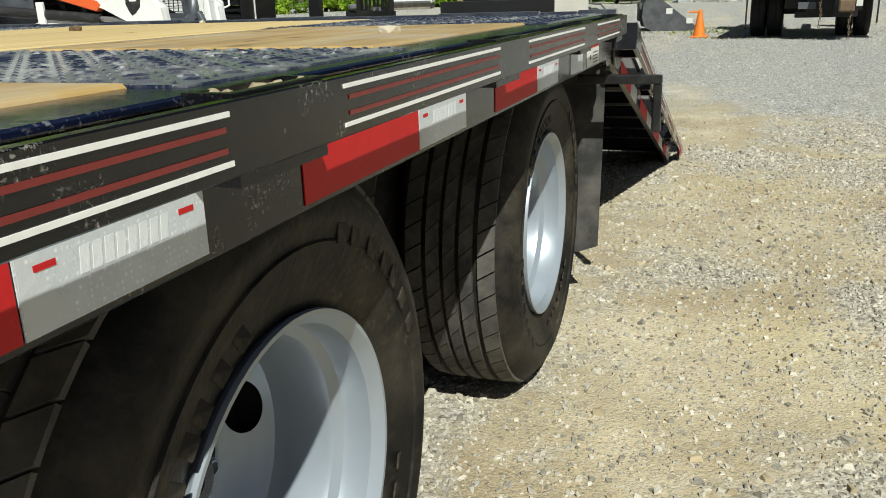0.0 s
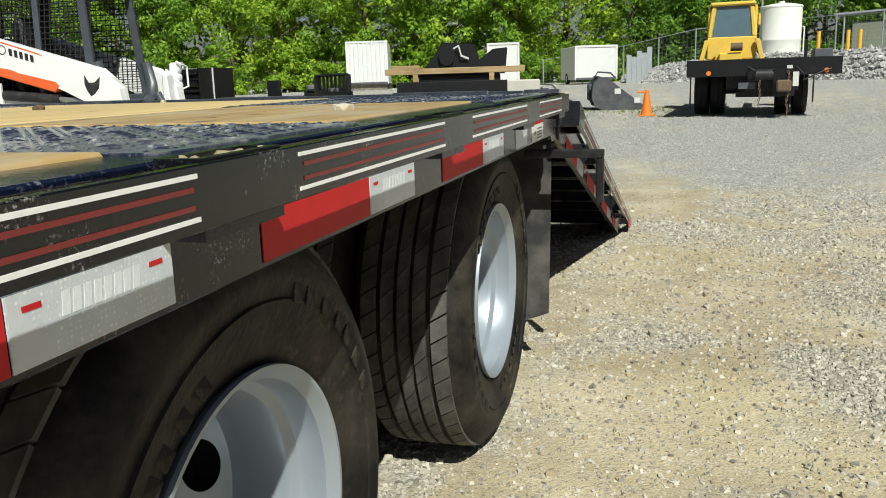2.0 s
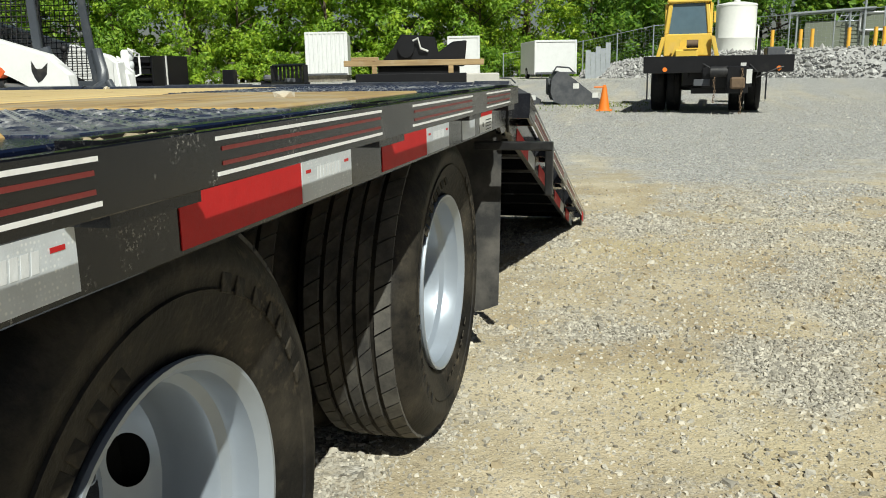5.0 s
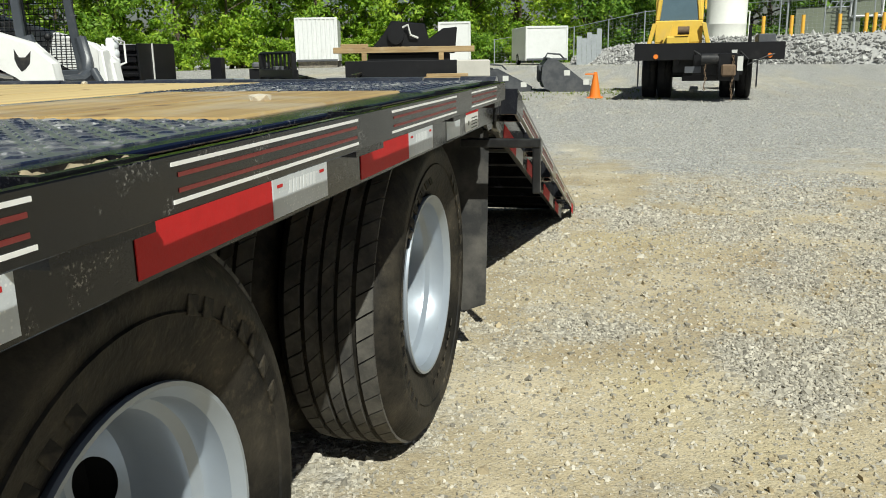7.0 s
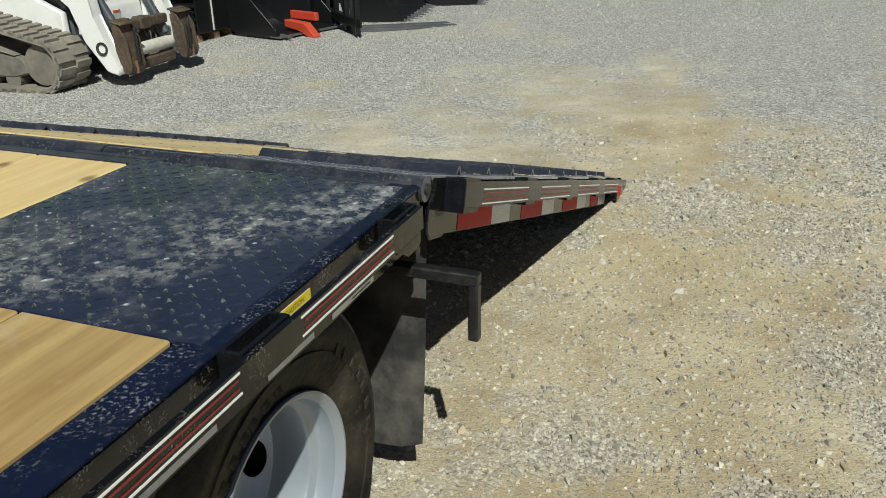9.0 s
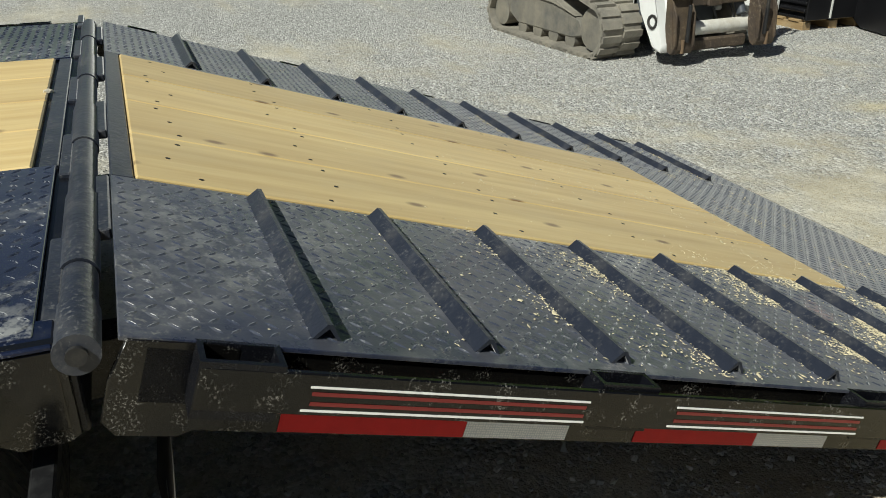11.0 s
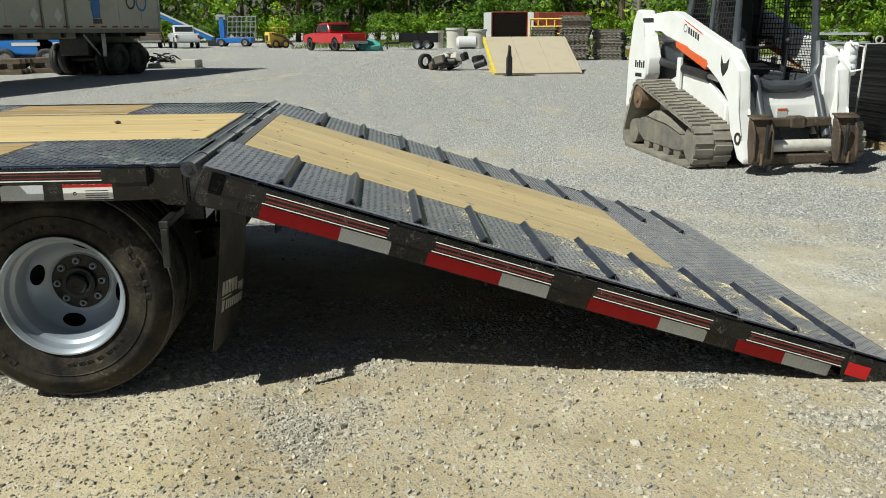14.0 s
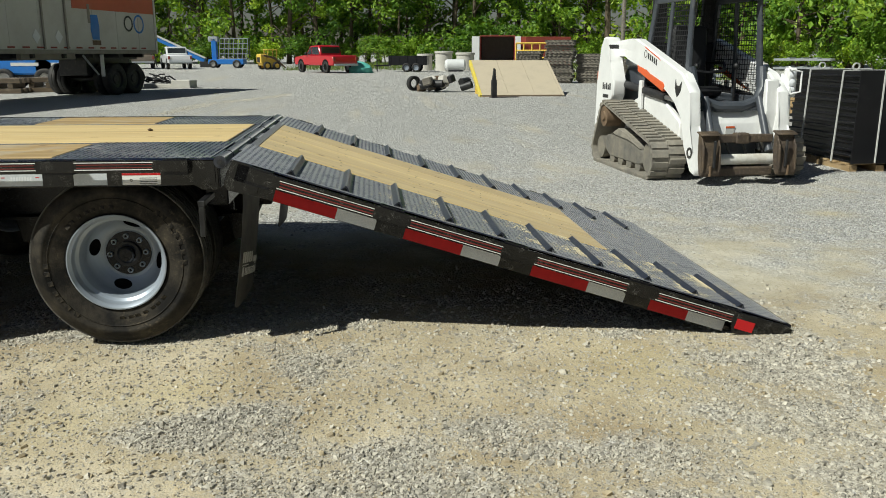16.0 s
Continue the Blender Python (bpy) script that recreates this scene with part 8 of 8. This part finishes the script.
for k in range(16):
    part("rib", B(-2.3 + 0.29 * k, -2.18 + 0.29 * k, -1.235, -1.2, 0.15, 2.95), RUSTRED, side)
part("door_mark", B(-1.9, -1.2, -1.245, -1.24, 2.5, 2.7), STRAP, side)

yr = thing("loading_ramp", (-23.05, 5.35, 0.0), "tilted plywood-decked steel loading ramp with yellow edges", "loading ramp", turn=2)
tiltm = Matrix.Translation((1.55, 0, 0.03)) @ pose(0, 0, 0, 0, 25, 0)
for k in range(3):
    part("ramp_sheet", B(-3.6, 0.0, -1.9 + 1.24 * k, -0.67 + 1.24 * k, 0.0, 0.06, bev=0.005), PLY, yr, "weathered plywood sheet", tiltm)
part("yellow_edge", B(-3.6, 0.0, -2.02, -1.905, -0.16, 0.07, bev=0.01), SAFEYEL, yr, "yellow steel edge", tiltm)
part("ramp_edge", B(-3.6, 0.0, 1.83, 1.95, -0.16, 0.05, bev=0.01), PLY, yr, "pale worn edge", tiltm)
part("toe_plate", B(-0.05, 0.25, -1.9, 1.8, -0.03, 0.01), RUST, yr, "", tiltm)
for y in (-1.7, 0.0, 1.6):
    part("leg", B(-1.75, -1.6, y, y + 0.12, 0.0, 1.38), CATYEL, yr)
part("frame_tube", B(-1.75, 1.0, -1.7, -1.58, 0.0, 0.12), CATYEL, yr)
ps = thing("steel_post", (-21.4, 4.38, 0.0), "dark rusty steel post standing on a flat foot", "post", turn=10)
part("shaft", prism(bmesh.new(), [(-0.1, 0.04), (0.1, 0.04), (0.1, 0.66), (0.055, 0.68), (0.04, 1.06), (-0.02, 1.1), (-0.055, 0.68), (-0.1, 0.66)], -0.07, 0.07, "yzx", 0.01), IRON, ps)
part("foot", B(-0.2, 0.2, -0.15, 0.95, 0.0, 0.04, bev=0.006), IRON, ps)
hp = thing("engine_scrap", (-25.3, 3.2, 0.0), "heap of old engine blocks and dusty machine parts", "scrap parts")
srng = random.Random(9)
for k in range(16):
    x, y, z = srng.uniform(-0.5, 0.5), srng.uniform(-0.75, 0.85), srng.uniform(0.0, 0.4)
    m = Matrix.Translation((x, y, z + 0.12)) @ pose(0, 0, 0, srng.uniform(-20, 20), srng.uniform(-20, 20), srng.uniform(0, 180))
    if k % 3:
        part("block", B(-0.22, 0.2, -0.14, 0.16, -0.12, 0.14, bev=0.03), (RUST, IRON, CONCRETE, OLDWOOD)[k % 4], hp, "", m)
    else:
        part("cylinder", R((-0.2, 0, 0), (0.2, 0, 0), 0.13, 14), (IRON, RUST, CONCRETE)[k % 3], hp, "", m)
ot = thing("tyre", (-26.3, 2.2, 0.0), "old black tyre lying upright among scrap", "tyre", turn=30)
bmt = lathe(bmesh.new(), [(0.26, 0.12), (0.4, 0.15), (0.44, 0.12), (0.44, -0.12), (0.4, -0.15), (0.26, -0.12)], 28, Matrix.Translation((0, 0, 0.44)), True)
part("tyre_body", bmt, LUG, ot)


def pallet_pile(at, turn, n, w_, label, seed):
    """A leaning pile of weathered timber pallets, board by board."""
    p = thing("pallet_pile", at, label, "pallets", "stacked pallets", turn)
    r = random.Random(seed)
    bear = part("pallet", B(-w_ / 2, w_ / 2, -0.04, 0.04, 0.02, 0.12), OLDWOOD, p).data
    bpy.data.objects.remove(p.children[0])
    slat = None
    for k in range(n):
        off = Matrix.Translation((r.uniform(-0.08, 0.08), r.uniform(-0.08, 0.08), 0.142 * k)) @ pose(0, 0, 0, 0, 0, r.uniform(-4, 4))
        one = part("pallet", bear, None, p, "", off)
        for y in (-0.46, 0.49):
            part("bearer", bear, None, one, "", Matrix.Translation((0, y, 0)))
        for i in range(7):
            x = -w_ / 2 + (w_ - 0.1) * i / 6 + r.uniform(-0.015, 0.015)
            for z in (0.0, 0.12):
                m = Matrix.Translation((x, 0, z)) @ pose(0, 0, 0, 0, 0, r.uniform(-1.5, 1.5))
                if slat is None:
                    slat = part("board", B(0, 0.1, -0.55, 0.58, 0.0, 0.02), OLDWOOD, one, "", m).data
                else:
                    part("board", slat, None, one, "", m)
    p.matrix_basis = p.matrix_basis @ Matrix.Diagonal((0.83, 0.83, 0.83, 1))
    return p


pallet_pile((-33.3, 9.1, 0.0), 70, 16, 1.5, "tall pile of weathered grey timber pallets", 1)
pallet_pile((-33.2, 10.6, 0.0), 62, 11, 1.5, "pile of weathered grey timber pallets", 2)
pallet_pile((-32.6, 12.1, 0.0), 75, 9, 1.5, "pile of weathered grey timber pallets", 3)
pallet_pile((-34.5, 8.0, 0.0), 68, 12, 1.3, "pile of weathered grey timber pallets", 4)
yf = thing("yellow_frame", (-35.6, 8.3, 0.0), "yellow steel frame behind the pallet piles", "frame", turn=75)
part("frame_bars", grid_screen(bmesh.new(), (-0.9, 0, 1.3), (0.9, 0, 1.3), (-0.9, 0, 2.1), 4, 2, 0.05), CATYEL, yf)
for x in (-0.9, 0.9):
    part("frame_leg", B(x - 0.05, x + 0.05, -0.05, 0.05, 0.0, 1.3), CATYEL, yf)


def rack(at, turn, n, label):
    r = thing("metal_rack", at, label, "steel frames", "stacked frames", turn)
    for k in range(n):
        z = 0.15 + 0.2 * k
        bm = bmesh.new()
        for x in (-0.6, 0.6):
            box(bm, x - 0.025, x + 0.025, -0.5, 0.5, z, z + 0.05)
        for y in (-0.5, 0.5):
            box(bm, -0.6, 0.6, y - 0.025, y + 0.025, z, z + 0.05)
        for x in (-0.3, 0, 0.3):
            box(bm, x - 0.03, x + 0.03, -0.5, 0.5, z + 0.01, z + 0.07)
        part("frame", bm, GALV, r)
    for x in (-0.5, 0.5):
        part("skid", B(x - 0.06, x + 0.06, -0.6, 0.6, 0.0, 0.15), OLDWOOD, r)
    return r


rack((-15.8, 11.1, 0.0), 55, 6, "stack of galvanised steel frames behind the loader")
rack((-13.6, 13.0, 0.0), 58, 5, "stack of galvanised steel frames behind the loader")
rack((-17.0, 8.9, 0.0), 62, 4, "stack of galvanised steel frames behind the loader")
rack((-11.5, 14.8, 0.0), 50, 5, "stack of galvanised steel frames behind the loader")
tb = thing("timber_bundle", (-14.3, 10.5, 0.0), "bundle of orange-brown boards behind the loader", "boards", turn=60)
for k in range(5):
    part("board", B(-1.1, 1.1, -0.4, 0.4, 0.15 * k, 0.15 * k + 0.14, bev=0.01), TIMBER, tb)


for ob, k in ((sk, 0.82), (ot, 0.6), (lf, 0.88), (cv, 0.88), (dm, 0.86), (tp, 0.88), (wt, 0.86), (ct, 0.84), (side, 0.85), (yr, 0.68), (ps, 0.8), (yf, 0.84)):
    ob.matrix_basis = ob.matrix_basis @ Matrix.Diagonal((k, k, k, 1))


# ---- grass tufts at the yard's edges ----
def grass(region, count, seed, h):
    rng = np.random.default_rng(seed)
    x0, x1, y0, y1 = region
    p = np.stack([rng.uniform(x0, x1, count), rng.uniform(y0, y1, count), np.zeros(count)], 1)
    keep = np.array([noise.noise(Vector((a * 0.5, b * 0.5, 2.0))) + rng.uniform(-0.3, 0.3) > -0.12 for a, b, _ in p])
    p = p[keep]
    n_ = len(p)
    a = rng.uniform(0, 6.28, n_)
    hh = h * rng.uniform(0.4, 1.2, n_)
    w_ = 0.012 + 0.02 * rng.random(n_)
    d = np.stack([np.cos(a), np.sin(a), np.zeros(n_)], 1)
    tip = p + np.stack([rng.normal(0, 0.35, n_) * hh, rng.normal(0, 0.35, n_) * hh, hh], 1)
    v = np.stack([p - d * w_[:, None], p + d * w_[:, None], tip], 1)
    return tagged(new("grass", mesh_of("grass", v.reshape(-1, 3), np.arange(n_ * 3).reshape(-1, 3), GRASSM)), "thin tufts of green and straw grass at the yard's edge", "grass", kind="stuff")


grass((-6.5, 1.2, 15.0, 20.5), 2200, 1, 0.055)
grass((-26, 6, 38, 47), 22000, 2, 0.35)
grass((-46, -36, 9, 22), 9000, 3, 0.3)
grass((-92, -60, -6, 24), 16000, 4, 0.4)
